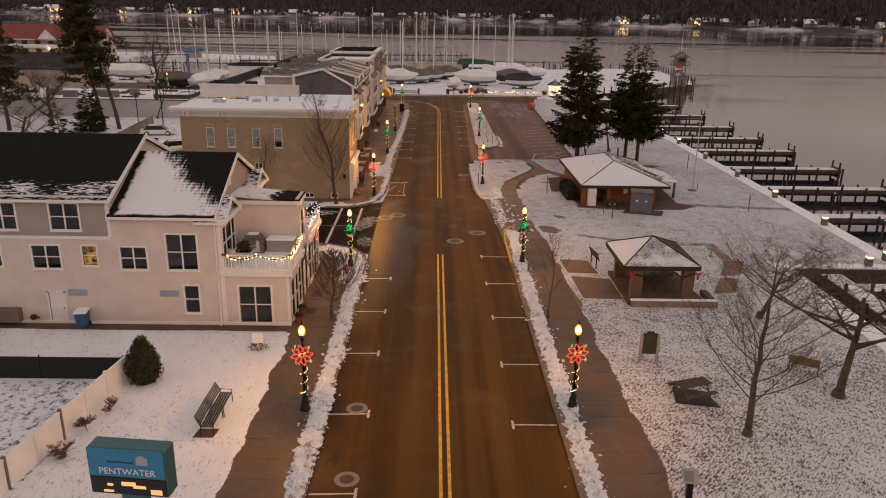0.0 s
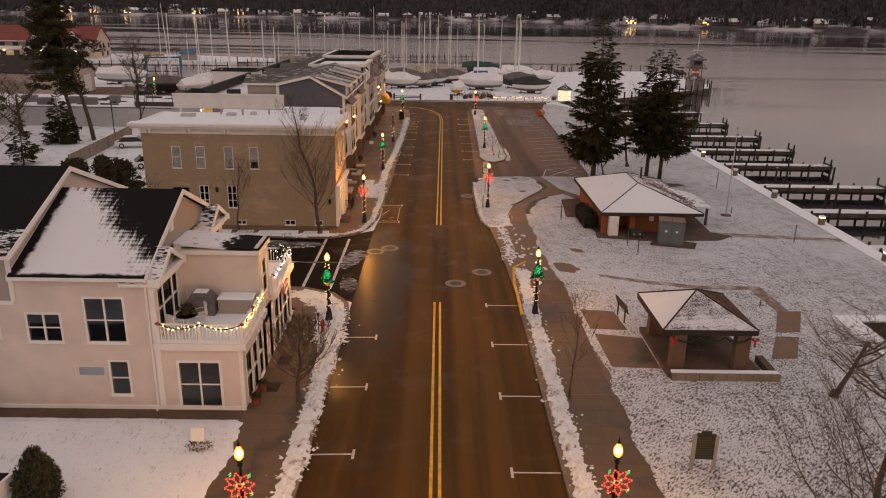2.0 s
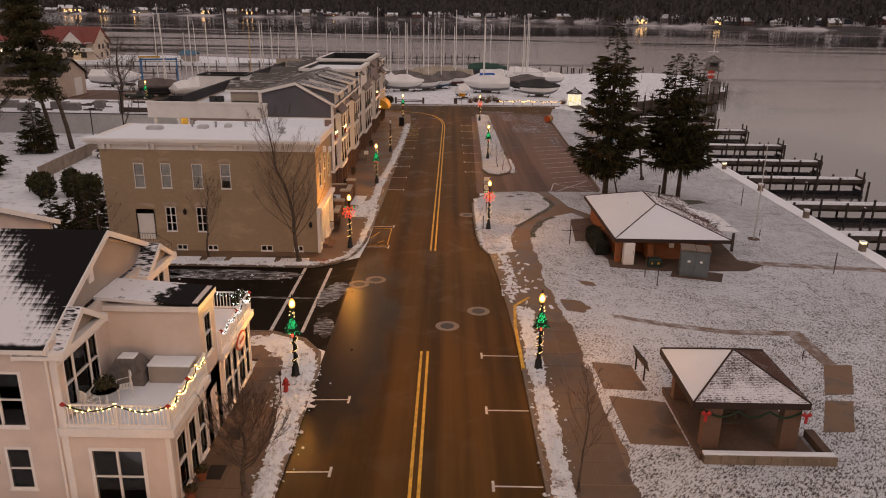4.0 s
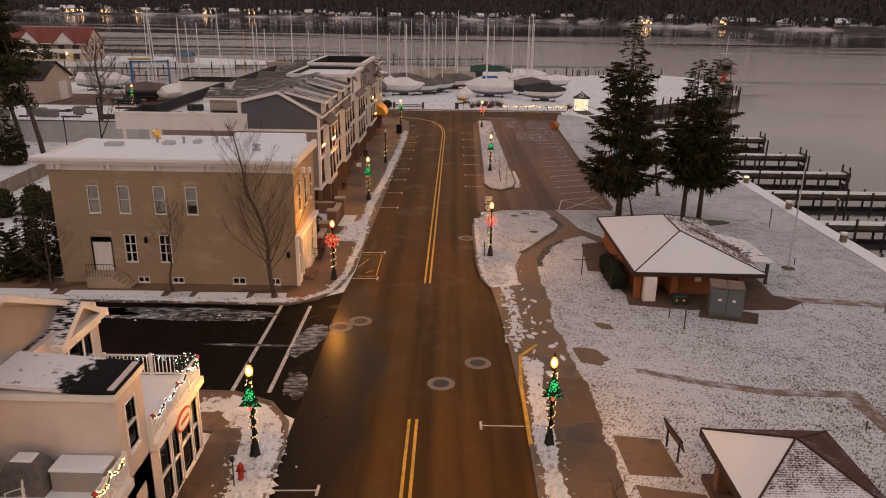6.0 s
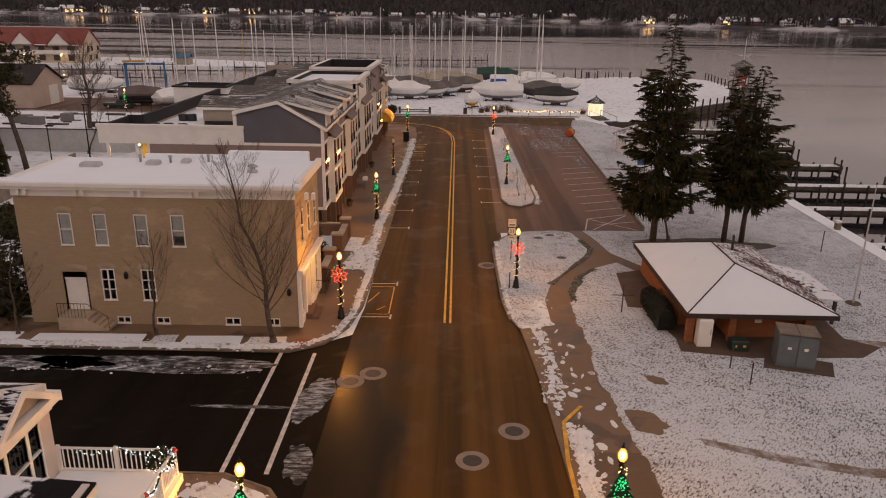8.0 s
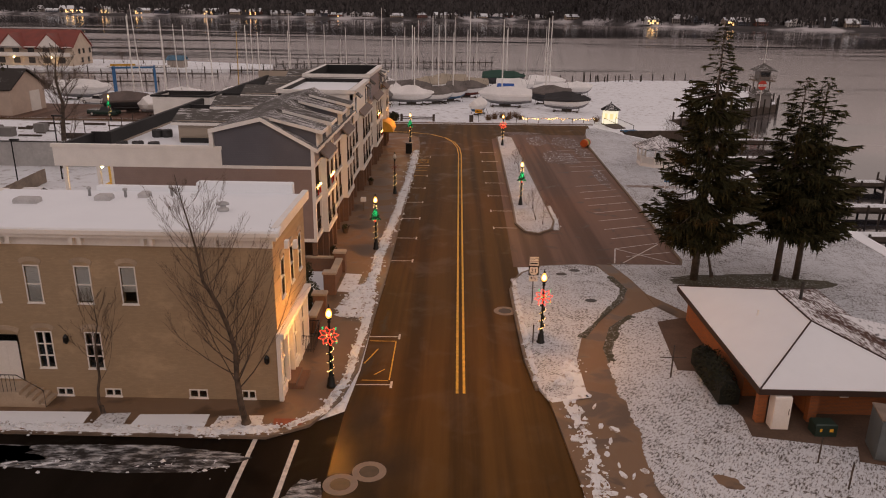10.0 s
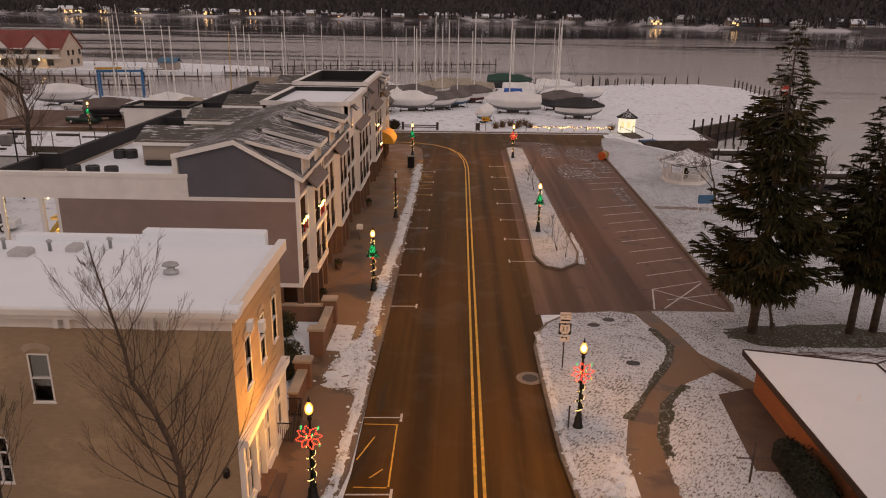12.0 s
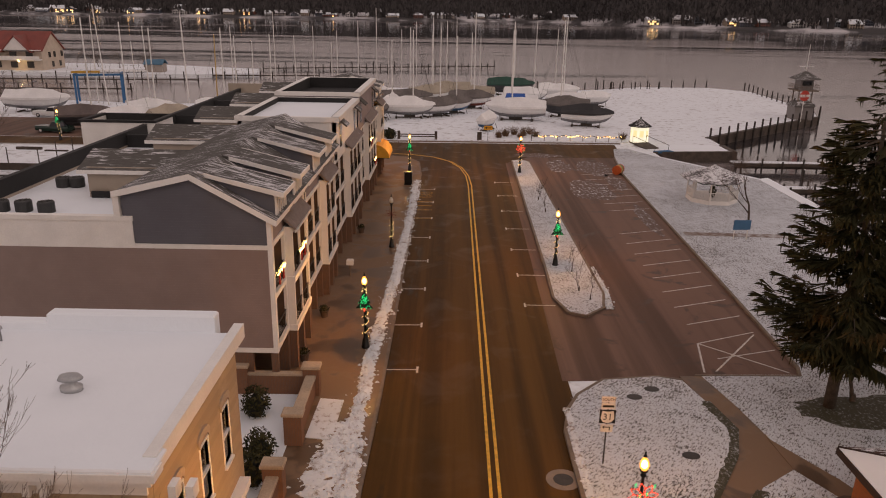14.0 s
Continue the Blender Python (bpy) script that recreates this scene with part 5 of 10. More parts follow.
    return a


apartments()

AC = plain("dark_grey_metal", (0.05, 0.05, 0.05), 0.6, 0.3)


def ac_unit(x, y, z):
    u = thing("air_conditioner", "round dark air-conditioning unit on the snowy roof", "air conditioner", (x, y, z), group="roof units")
    part("casing", Geo().lathe(0, 0, [(0.42, 0), (0.44, 0.06), (0.44, 0.55), (0.40, 0.6)], 16), AC, u)
    g = Geo()
    for k in range(6):
        t = math.pi * k / 6
        g.tube([(math.cos(t) * 0.4, math.sin(t) * 0.4, 0.62), (-math.cos(t) * 0.4, -math.sin(t) * 0.4, 0.62)], 0.012, 4)
    part("grille", g, M_IRON, u)
    return u


unit = ac_unit(-25.5, 138.5, 8.07)
for x, y in ((-24.3, 138.6), (-23.0, 138.4), (-25.0, 146.6), (-24.2, 146.7)):
    copy_thing(unit, plan(x, y, 8.07))


# ---- street lamps ----


def globe_mat(name, color, strength, through, share):
    """Frosted glass, lit from within and letting part of the light straight through."""
    m = bpy.data.materials.new(name)
    m.use_nodes = True
    n, l = m.node_tree.nodes, m.node_tree.links
    n.clear()
    out, mx = n.new("ShaderNodeOutputMaterial"), n.new("ShaderNodeMixShader")
    tr, em = n.new("ShaderNodeBsdfTransparent"), n.new("ShaderNodeEmission")
    tr.inputs[0].default_value = (*through, 1)
    em.inputs[0].default_value, em.inputs[1].default_value = (*color, 1), strength
    mx.inputs[0].default_value = share
    l.new(tr.outputs[0], mx.inputs[1])
    l.new(em.outputs[0], mx.inputs[2])
    l.new(mx.outputs[0], out.inputs[0])
    return m


M_GLOBE = globe_mat("lamp_globe", (1.0, 0.42, 0.07), 3.4, (1.0, 0.86, 0.62), 0.4)
M_HOT = globe_mat("lamp_bulb", (1.0, 0.74, 0.36), 16.0, (1.0, 1.0, 1.0), 0.4)
M_GLOBE_OFF = plain("unlit_globe", (0.62, 0.60, 0.55), 0.3)
M_RED = light_mat("red_bulbs", (1.0, 0.07, 0.03), 2.6, (0.5, 0.02, 0.02))
M_GREEN = light_mat("green_bulbs", (0.03, 0.75, 0.22), 1.3, (0.0, 0.2, 0.06))
M_TINY = light_mat("string_bulbs", (1.0, 0.62, 0.2), 3.0)
M_GARLAND = plain("garland", (0.012, 0.035, 0.014), 0.9, 0, 0.3, 20)


def street_lamp(kind, lit=True):
    p = thing("street_lamp", "black post lamp, lit amber globe, garland and %s" % ("green tree ornament" if kind == "tree" else "red flower ornament"), "street lamp", (0, 0, 0), group="street lamps")
    part("base", Geo().lathe(0, 0, [(0.24, 0), (0.24, 0.10), (0.2, 0.14), (0.17, 0.5), (0.12, 0.58), (0.10, 0.75), (0.085, 0.85)], 14), M_BLACK, p, "", True)
    part("pole", Geo().lathe(0, 0, [(0.075, 0.85), (0.065, 2.0), (0.055, 3.45), (0.10, 3.5), (0.10, 3.56), (0.05, 3.6), (0.13, 3.68), (0.15, 3.74)], 12), M_BLACK, p, "", True)
    part("globe", Geo().lathe(0, 0, [(0.10, 3.74), (0.15, 3.83), (0.165, 3.93), (0.145, 4.04), (0.095, 4.14), (0.04, 4.22)], 16), M_GLOBE if lit else M_GLOBE_OFF, p, "glowing amber globe" if lit else "unlit globe", True)
    if lit:
        part("bulb", Geo().lathe(0, 0, [(0.02, 3.78), (0.09, 3.84), (0.115, 3.93), (0.09, 4.03), (0.03, 4.1)], 14), M_HOT, p, "white-hot bulb", True)
    part("finial", Geo().lathe(0, 0, [(0.07, 4.24), (0.05, 4.30), (0.025, 4.34), (0.03, 4.39), (0.005, 4.45)], 10), M_BLACK, p)
    rnd = random.Random(3 if kind == "tree" else 4)
    # garland wound round the pole
    pts = [(math.cos(t) * 0.12, math.sin(t) * 0.12, 0.6 + 1.7 * t / (14 * math.pi / 2)) for t in np.arange(0, 14 * math.pi / 2, 0.35)]
    part("garland", Geo().tube(pts, 0.055, 5), M_GARLAND, p)
    g = Geo()
    for i in range(0, 64):
        t = rnd.random() * 14 * math.pi / 2
        x, y, z = math.cos(t) * 0.17, math.sin(t) * 0.17, 0.6 + 1.7 * t / (14 * math.pi / 2)
        g.lathe(x, y, [(0.003, z - 0.026), (0.018, z), (0.003, z + 0.026)], 4)
    part("string_light", g, M_TINY, p, "warm string lights", kind="stuff")
    if kind == "tree":
        f, r = Geo(), Geo()
        for x0, x1, z0, z1 in ((-0.48, 0.48, 2.42, 2.82), (-0.36, 0.36, 2.72, 3.06), (-0.24, 0.24, 2.98, 3.32)):
            f.add([(x0, -0.16, z0), (x1, -0.16, z0), (x1 * 0.3, -0.16, z1), (x0 * 0.3, -0.16, z1), (x0, -0.20, z0), (x1, -0.20, z0), (x1 * 0.3, -0.20, z1), (x0 * 0.3, -0.20, z1)],
                  [(0, 1, 2, 3), (7, 6, 5, 4), (0, 4, 5, 1), (1, 5, 6, 2), (2, 6, 7, 3), (3, 7, 4, 0)])
            for i in range(17):
                u, v = rnd.random(), rnd.random()
                xx = (x0 + (x1 - x0) * u) * (1 - 0.7 * v)
                r.lathe(xx, -0.225, [(0.003, z0 + (z1 - z0) * v - 0.03), (0.03, z0 + (z1 - z0) * v), (0.003, z0 + (z1 - z0) * v + 0.03)], 4)
        part("ornament_tree", f, M_GARLAND, p, "dark green tinsel tree")
        part("ornament_light", r, M_GREEN, p, "green bulbs", kind="stuff")
        s = Geo()
        for i in range(8):
            s.lathe(rnd.uniform(-0.2, 0.2), -0.2, [(0.003, 3.3 + 0.04 * i), (0.026, 3.33 + 0.04 * i), (0.003, 3.36 + 0.04 * i)], 4)
        part("ornament_star", s, M_TINY, p, kind="stuff")
        part("ornament_tub", Geo().lathe(0, -0.2, [(0.02, 2.26), (0.05, 2.3), (0.05, 2.4)], 6), M_RED, p)
    else:
        f, r = Geo(), Geo()
        for i in range(8):
            t = 2 * math.pi * i / 8 + 0.2
            c, s = math.cos(t), math.sin(t)
            tip, l, m = (c * 0.52, s * 0.52), (c * 0.3 - s * 0.12, s * 0.3 + c * 0.12), (c * 0.3 + s * 0.12, s * 0.3 - c * 0.12)
            loop = [(0.05 * c, -0.19, 2.85 + 0.05 * s), (l[0], -0.19, 2.85 + l[1]), (tip[0], -0.19, 2.85 + tip[1]), (m[0], -0.19, 2.85 + m[1]), (0.05 * c, -0.19, 2.85 + 0.05 * s)]
            f.tube(loop, 0.016, 4)
            for a, b in zip(loop, loop[1:]):
                for q in (0.15, 0.5, 0.85):
                    x, z = a[0] + (b[0] - a[0]) * q, a[2] + (b[2] - a[2]) * q
                    r.lathe(x, -0.215, [(0.003, z - 0.03), (0.03, z), (0.003, z + 0.03)], 4)
        part("ornament_frame", f, M_GARLAND if lit else plain("dull_red_tinsel", (0.16, 0.03, 0.02), 0.7), p)
        if lit:
            part("ornament_light", r, M_RED, p, "red bulbs", kind="stuff")
            g = Geo()
            for x, z in ((-0.3, 3.22), (0.33, 3.2), (0.36, 2.5), (-0.12, 2.82), (0.1, 2.88)):
                for k in range(4):
                    g.lathe(x + 0.04 * (k % 2), -0.22, [(0.003, z + 0.04 * k - 0.03), (0.028, z + 0.04 * k), (0.003, z + 0.04 * k + 0.03)], 4)
            part("ornament_leaf", g, M_GREEN, p, "green bulbs", kind="stuff")
    return p


LAMPS = [("flower", -5.92, 47.7), ("tree", -5.97, 76.4), ("flower", -5.95, 107.1), ("tree", -6.0, 139.2), ("tree", -6.1, 207.5),
         ("flower", 6.92, 48.3), ("tree", 6.88, 78.2), ("flower", 5.47, 115.2), ("tree", 6.95, 160.2), ("flower", 7.15, 207.5)]
MASTER = {"flower": street_lamp("flower"), "tree": street_lamp("tree")}
first = {"flower": True, "tree": True}
for kind, x, y in LAMPS:
    if first[kind]:
        MASTER[kind].matrix_world = plan(x, y, 0.13) @ Matrix.Scale(1.035, 4)
        first[kind] = False
    else:
        copy_thing(MASTER[kind], plan(x, y, 0.13))
    bulb = new("lamp_light", bpy.data.lights.new("lamp_light", "POINT"))
    bulb.data.energy, bulb.data.color, bulb.data.shadow_soft_size = 1650, STREET, 0.09
    bulb.location = (x, Y_FIT * y, 0.13 + 4.12)
dark = street_lamp("flower", False)
dark.matrix_world = plan(-5.95, 165.6, 0.13)
tagged(dark, "black post lamp, switched off, with an unlit red ornament")


# ---- trees ----
def branch_tree(seed, height, spread=0.5, levels=5, trunk=0.16, fork=0.28, up=0.35, kids=(3, 5), twig=0.006, lean=0.0):
    """Trunk, limbs and twigs of a bare tree, as two meshes' worth of geometry."""
    rnd = random.Random(seed)
    wood, fine = Geo(), Geo()

    def grow(p, d, length, r, lvl):
        pts, rad = [p.copy()], [r]
        n = 4 if lvl < 2 else 3
        q = p.copy()
        for i in range(n):
            d = (d + Vector((rnd.gauss(0, 0.13), rnd.gauss(0, 0.13), rnd.gauss(0.05, 0.07) + up * 0.10))).normalized()
            q = q + d * length / n
            pts.append(q.copy())
            rad.append(max(twig, r * (1 - 0.62 * (i + 1) / n)))
        (wood if lvl < 2 else fine).tube(pts, rad, 6 if lvl < 2 else 3)
        if lvl >= levels:
            return
        for k in range(rnd.randint(*kids)):
            t = rnd.uniform(0.35, 1.0) if lvl else rnd.uniform(fork, 1.0)
            i = min(int(t * n), n - 1)
            base = pts[i].lerp(pts[i + 1], t * n - i)
            az = rnd.uniform(0, 2 * math.pi)
            side = Vector((math.cos(az), math.sin(az), rnd.uniform(-0.1, 0.5)))
            nd = (d * (1 - spread) + side * spread).normalized()
            nd.z = nd.z * 0.8 + up * 0.5
            grow(base, nd.normalized(), length * rnd.uniform(0.5, 0.75), max(twig, rad[i] * 0.6), lvl + 1)
        if lvl:
            grow(pts[-1], d, length * 0.6, rad[-1], lvl + 1)

    grow(Vector((0, 0, -0.1)), Vector((0, 0, 1)), height * 0.62, trunk, 0)
    k = height / max(v[2] for v in fine.v)
    for q in (wood, fine):
        q.v = [(x * k + lean * max(0, z * k / height) ** 1.2, y * k, z * k) for x, y, z in q.v]
    return wood, fine


def airy_tree(seed, height, radius, low=0.15, limbs=24, trunk=0.16, rise=0.62, widest=0.45, twigs=8, lean=0.0, fine_r=0.006):
    """A leader with long ascending limbs, each feathered with thin twigs."""
    rnd = random.Random(seed)
    wood, fine = Geo(), Geo()
    n, line = 10, []
    wx = wy = 0.0
    for k in range(n + 1):
        f = k / n
        line.append(Vector((wx + lean * f ** 1.2, wy, height * f - (0.1 if k == 0 else 0))))
        wx, wy = wx + rnd.gauss(0, 0.012) * height, wy + rnd.gauss(0, 0.012) * height
    wood.tube(line, [max(0.012, trunk * (1 - k / n) ** 0.85) for k in range(n + 1)], 7)

    def shoot(p, az, length, pitch, curl, r, lvl):
        steps = 5 if lvl == 0 else 3
        pts, rad, q = [p.copy()], [r], p.copy()
        for i in range(steps):
            pitch = min(1.45, pitch + curl / steps)
            az += rnd.gauss(0, 0.16)
            q = q + Vector((math.cos(az) * math.cos(pitch), math.sin(az) * math.cos(pitch), math.sin(pitch) + rnd.gauss(0, 0.06))) * length / steps
            pts.append(q.copy())
            rad.append(max(fine_r * 0.8, r * (1 - 0.8 * (i + 1) / steps)))
        (wood if lvl == 0 else fine).tube(pts, rad, 5 if lvl == 0 else 3)
        if lvl == 2:
            return
        for k in range(twigs if lvl == 0 else max(3, twigs // 2)):
            t = rnd.uniform(0.22, 1.0)
            i = min(int(t * steps), steps - 1)
            b = pts[i].lerp(pts[i + 1], t * steps - i)
            shoot(b, az + rnd.choice((-1, 1)) * rnd.uniform(0.35, 1.1), length * rnd.uniform(0.25, 0.46) * (1.25 - 0.5 * t), pitch * rnd.uniform(0.5, 0.95), curl * 0.6, max(fine_r, rad[i] * 0.45), lvl + 1)

    for k in range(limbs):
        f = low + (0.93 - low) * (k / (limbs - 1)) ** 1.1
        i = min(int(f * n), n - 1)
        b = line[i].lerp(line[i + 1], f * n - i)
        girth = (1 - ((f - low * 0.6) / (1 - low * 0.6))) ** 0.7
        reach = radius * (0.14 + 0.95 * girth) * rnd.uniform(0.7, 1.15)
        e = rise * rnd.uniform(0.75, 1.2)
        length = min(reach / max(0.25, math.cos(min(1.3, e + 0.35))), height * (1.0 - f) * 0.85)
        shoot(b, k * 2.4 + rnd.uniform(-0.5, 0.5), length, e, widest, max(fine_r * 1.6, trunk * 0.21 * girth), 0)
    return wood, fine


M_TWIG = plain("twigs", (0.105, 0.072, 0.052), 0.95, 0, 0.3, 8, 0)


def bare_tree(x, y, z, seed, height, label, **kw):
    t = thing("tree", label, "tree", (x, y, z), group="bare trees")
    wood, fine = (airy_tree if "radius" in kw else branch_tree)(seed, height, **kw)
    wood.lathe(0, 0, [(kw.get("trunk", 0.16) * 1.9, -0.08), (kw.get("trunk", 0.16) * 1.35, 0.12), (kw.get("trunk", 0.16), 0.4)], 8)
    part("trunk", wood, M_BARK, t, "", True)
    part("crown", fine, M_TWIG, t, "bare twigs")
    return t


def needle_mat():
    m = Mat("spruce_needles", (0.02, 0.03, 0.012), 0.8, 0, 0.2)
    c = m.mix(m.island(), (0.014, 0.017, 0.006), (0.064, 0.057, 0.022))
    m.color(m.mix(m.ramp(m.noise(0.35, 3), 0.52, 0.74), c, (0.092, 0.058, 0.021)))
    return m.m


M_NEEDLE = needle_mat()
M_HEDGE = plain("hedge_leaves", (0.020, 0.022, 0.009), 0.9, 0, 0.4, 6, 0)


def spruce(x, y, z, seed, height, radius, label, bare=2.0, density=1.0, droop=0.35, top=0.06):
    t = thing("spruce", label, "conifer", (x, y, z), group="conifers")
    rnd = random.Random(seed)
    part("trunk", Geo().tube([(0, 0, -0.1), (0.05, 0, height * 0.4), (0, 0.04, height * 0.98)], [height * 0.017, height * 0.011, 0.02], 8), M_BARK, t, "", True)
    g, w = Geo(), Geo()
    layers = int(height * 2.9 * density)
    for k in range(layers):
        f = k / (layers - 1)
        h = bare + (height - bare) * f ** 1.05
        R = radius * ((1 - f) ** 0.82 * (1 - 0.28 * max(0, 0.18 - f) / 0.18) + top) * rnd.choice((rnd.uniform(0.5, 0.75), rnd.uniform(0.8, 1.15)))
        for j in range(rnd.randint(5, 8) if f < 0.85 else 5):
            az = rnd.uniform(0, 2 * math.pi)
            L = R * rnd.uniform(0.6, 1.12)
            c, s = math.cos(az), math.sin(az)
            n = max(2, int(L / 0.42))
            prev = None
            for i in range(1, n + 1):
                u = i / n
                r = L * u
                zz = h - L * droop * math.sin(u * 2.2) * 0.8 + L * 0.16 * u * u + rnd.uniform(-0.05, 0.05)
                p = Vector((c * r, s * r, zz))
                if prev is not None:
                    for side in (-1, 1, 0, -0.5, 0.5):
                        a = az + side * rnd.uniform(0.5, 1.0)
                        l = (0.38 + 0.62 * (1 - abs(u - 0.5))) * rnd.uniform(0.55, 1.05) * min(1, 0.4 + R / 3)
                        e = p + Vector((math.cos(a) * l, math.sin(a) * l, -l * rnd.uniform(0.15, 0.65)))
                        q = Vector((-math.sin(a), math.cos(a), rnd.uniform(-0.5, 0.5))).normalized() * l * 0.125
                        m = p.lerp(e, 0.55)
                        g.add([prev, m + q, e, m - q + Vector((0, 0, -0.05))], [(0, 1, 2), (0, 2, 3)])
                        if rnd.random() < 0.6:
                            dn = Vector((rnd.uniform(-0.1, 0.1), rnd.uniform(-0.1, 0.1), -l * rnd.uniform(0.5, 0.9)))
                            g.add([m + q * 0.8, m - q * 0.8, m + dn], [(0, 1, 2)])
                prev = p
            if rnd.random() < 0.3:
                w.tube([(0, 0, h), (c * L * 0.9, s * L * 0.9, h - L * droop * 0.5)], [0.05, 0.012], 3)
    part("crown", g, M_NEEDLE, t, "dense drooping needles")
    part("bough", w, M_BARK, t, "", kind="stuff")
    return t


spruce(17.9, 131.0, 0.1, 5, 18.0, 4.7, "tall dark spruce with drooping boughs beside the parking lot", 3.3, 1.25)
spruce(23.9, 131.2, 0.1, 6, 14.6, 3.3, "dark spruce with a broken top", 4.4, 1.1, 0.3, 0.14)
spruce(25.5, 131.6, 0.1, 7, 14.6, 4.0, "dark spruce with long lower boughs near the water", 4.0, 1.1, 0.3)
bare_tree(19.4, 131.9, 0.1, 12, 5.0, "thin bare trunk beside the spruce", trunk=0.12, levels=3)
bare_tree(24.1, 144.4, 0.1, 11, 12.0, "bare tree behind the spruces", trunk=0.2, levels=4)
bare_tree(14.5, 45.0, 0.1, 21, 9.2, "bare park tree with long ascending limbs", radius=3.2, low=0.17, limbs=30, trunk=0.17, rise=0.55, twigs=11, fine_r=0.005)
bare_tree(20.6, 50.1, 0.1, 22, 8.6, "gnarled bare tree near the water", trunk=0.24, spread=0.75, fork=0.5, up=0.1, kids=(4, 6), levels=4, twig=0.006)
bare_tree(20.8, 64.1, 0.1, 23, 6.2, "small gnarled bare tree on the snowy lawn", trunk=0.17, spread=0.78, fork=0.5, up=0.1, kids=(4, 5), levels=4, twig=0.006)
bare_tree(7.3, 63.4, 0.13, 24, 5.6, "slender young bare tree in the snow strip", radius=1.1, low=0.25, limbs=16, trunk=0.06, rise=0.75, twigs=6)
bare_tree(-6.0, 62.6, 0.13, 25, 4.6, "dense round bare street tree", radius=1.9, low=0.2, limbs=40, trunk=0.12, rise=0.5, widest=0.6, twigs=11, fine_r=0.008)
bare_tree(-9.35, 101.9, 0.13, 26, 12.0, "tall upright bare tree beside the brick wall", radius=2.3, low=0.15, limbs=46, trunk=0.16, rise=0.68, widest=0.5, twigs=10, lean=-2.4, fine_r=0.004)
bare_tree(-16.4, 102.8, 0.13, 27, 6.6, "young bare tree before the brick wall", radius=1.2, low=0.25, limbs=18, trunk=0.08, rise=0.8, twigs=6)
bare_tree(-24.5, 102.5, 0.13, 28, 5.4, "young spreading bare tree at the side street", radius=2.0, low=0.2, limbs=18, trunk=0.09, rise=0.5, twigs=6)
bare_tree(26.6, 177.7, 0.1, 29, 8.5, "bare tree behind the white bandstand", trunk=0.16, levels=4)
for i, (x, y) in enumerate(((7.9, 152.5), (8.4, 150.3), (8.0, 158.0), (7.9, 188.5), (8.1, 182.0))):
    bare_tree(x, y, 0.15, 40 + i, 2.6, "thin bare sapling in the median", trunk=0.03, levels=3, spread=0.4, twig=0.005)


# ---- park buildings ----
M_ORANGE = brick_mat("orange_brick", (0.30, 0.10, 0.032), (0.14, 0.08, 0.05), "y")
M_DARKFASCIA = plain("dark_brown_fascia", (0.035, 0.018, 0.012), 0.7)
M_HIPSNOW = snow_mat("hip_roof_snow", 0.74, 0.86)
M_BROWNROOF = roof_snow("brown_shingle_thin_snow", (0.085, 0.045, 0.035), 0.49)


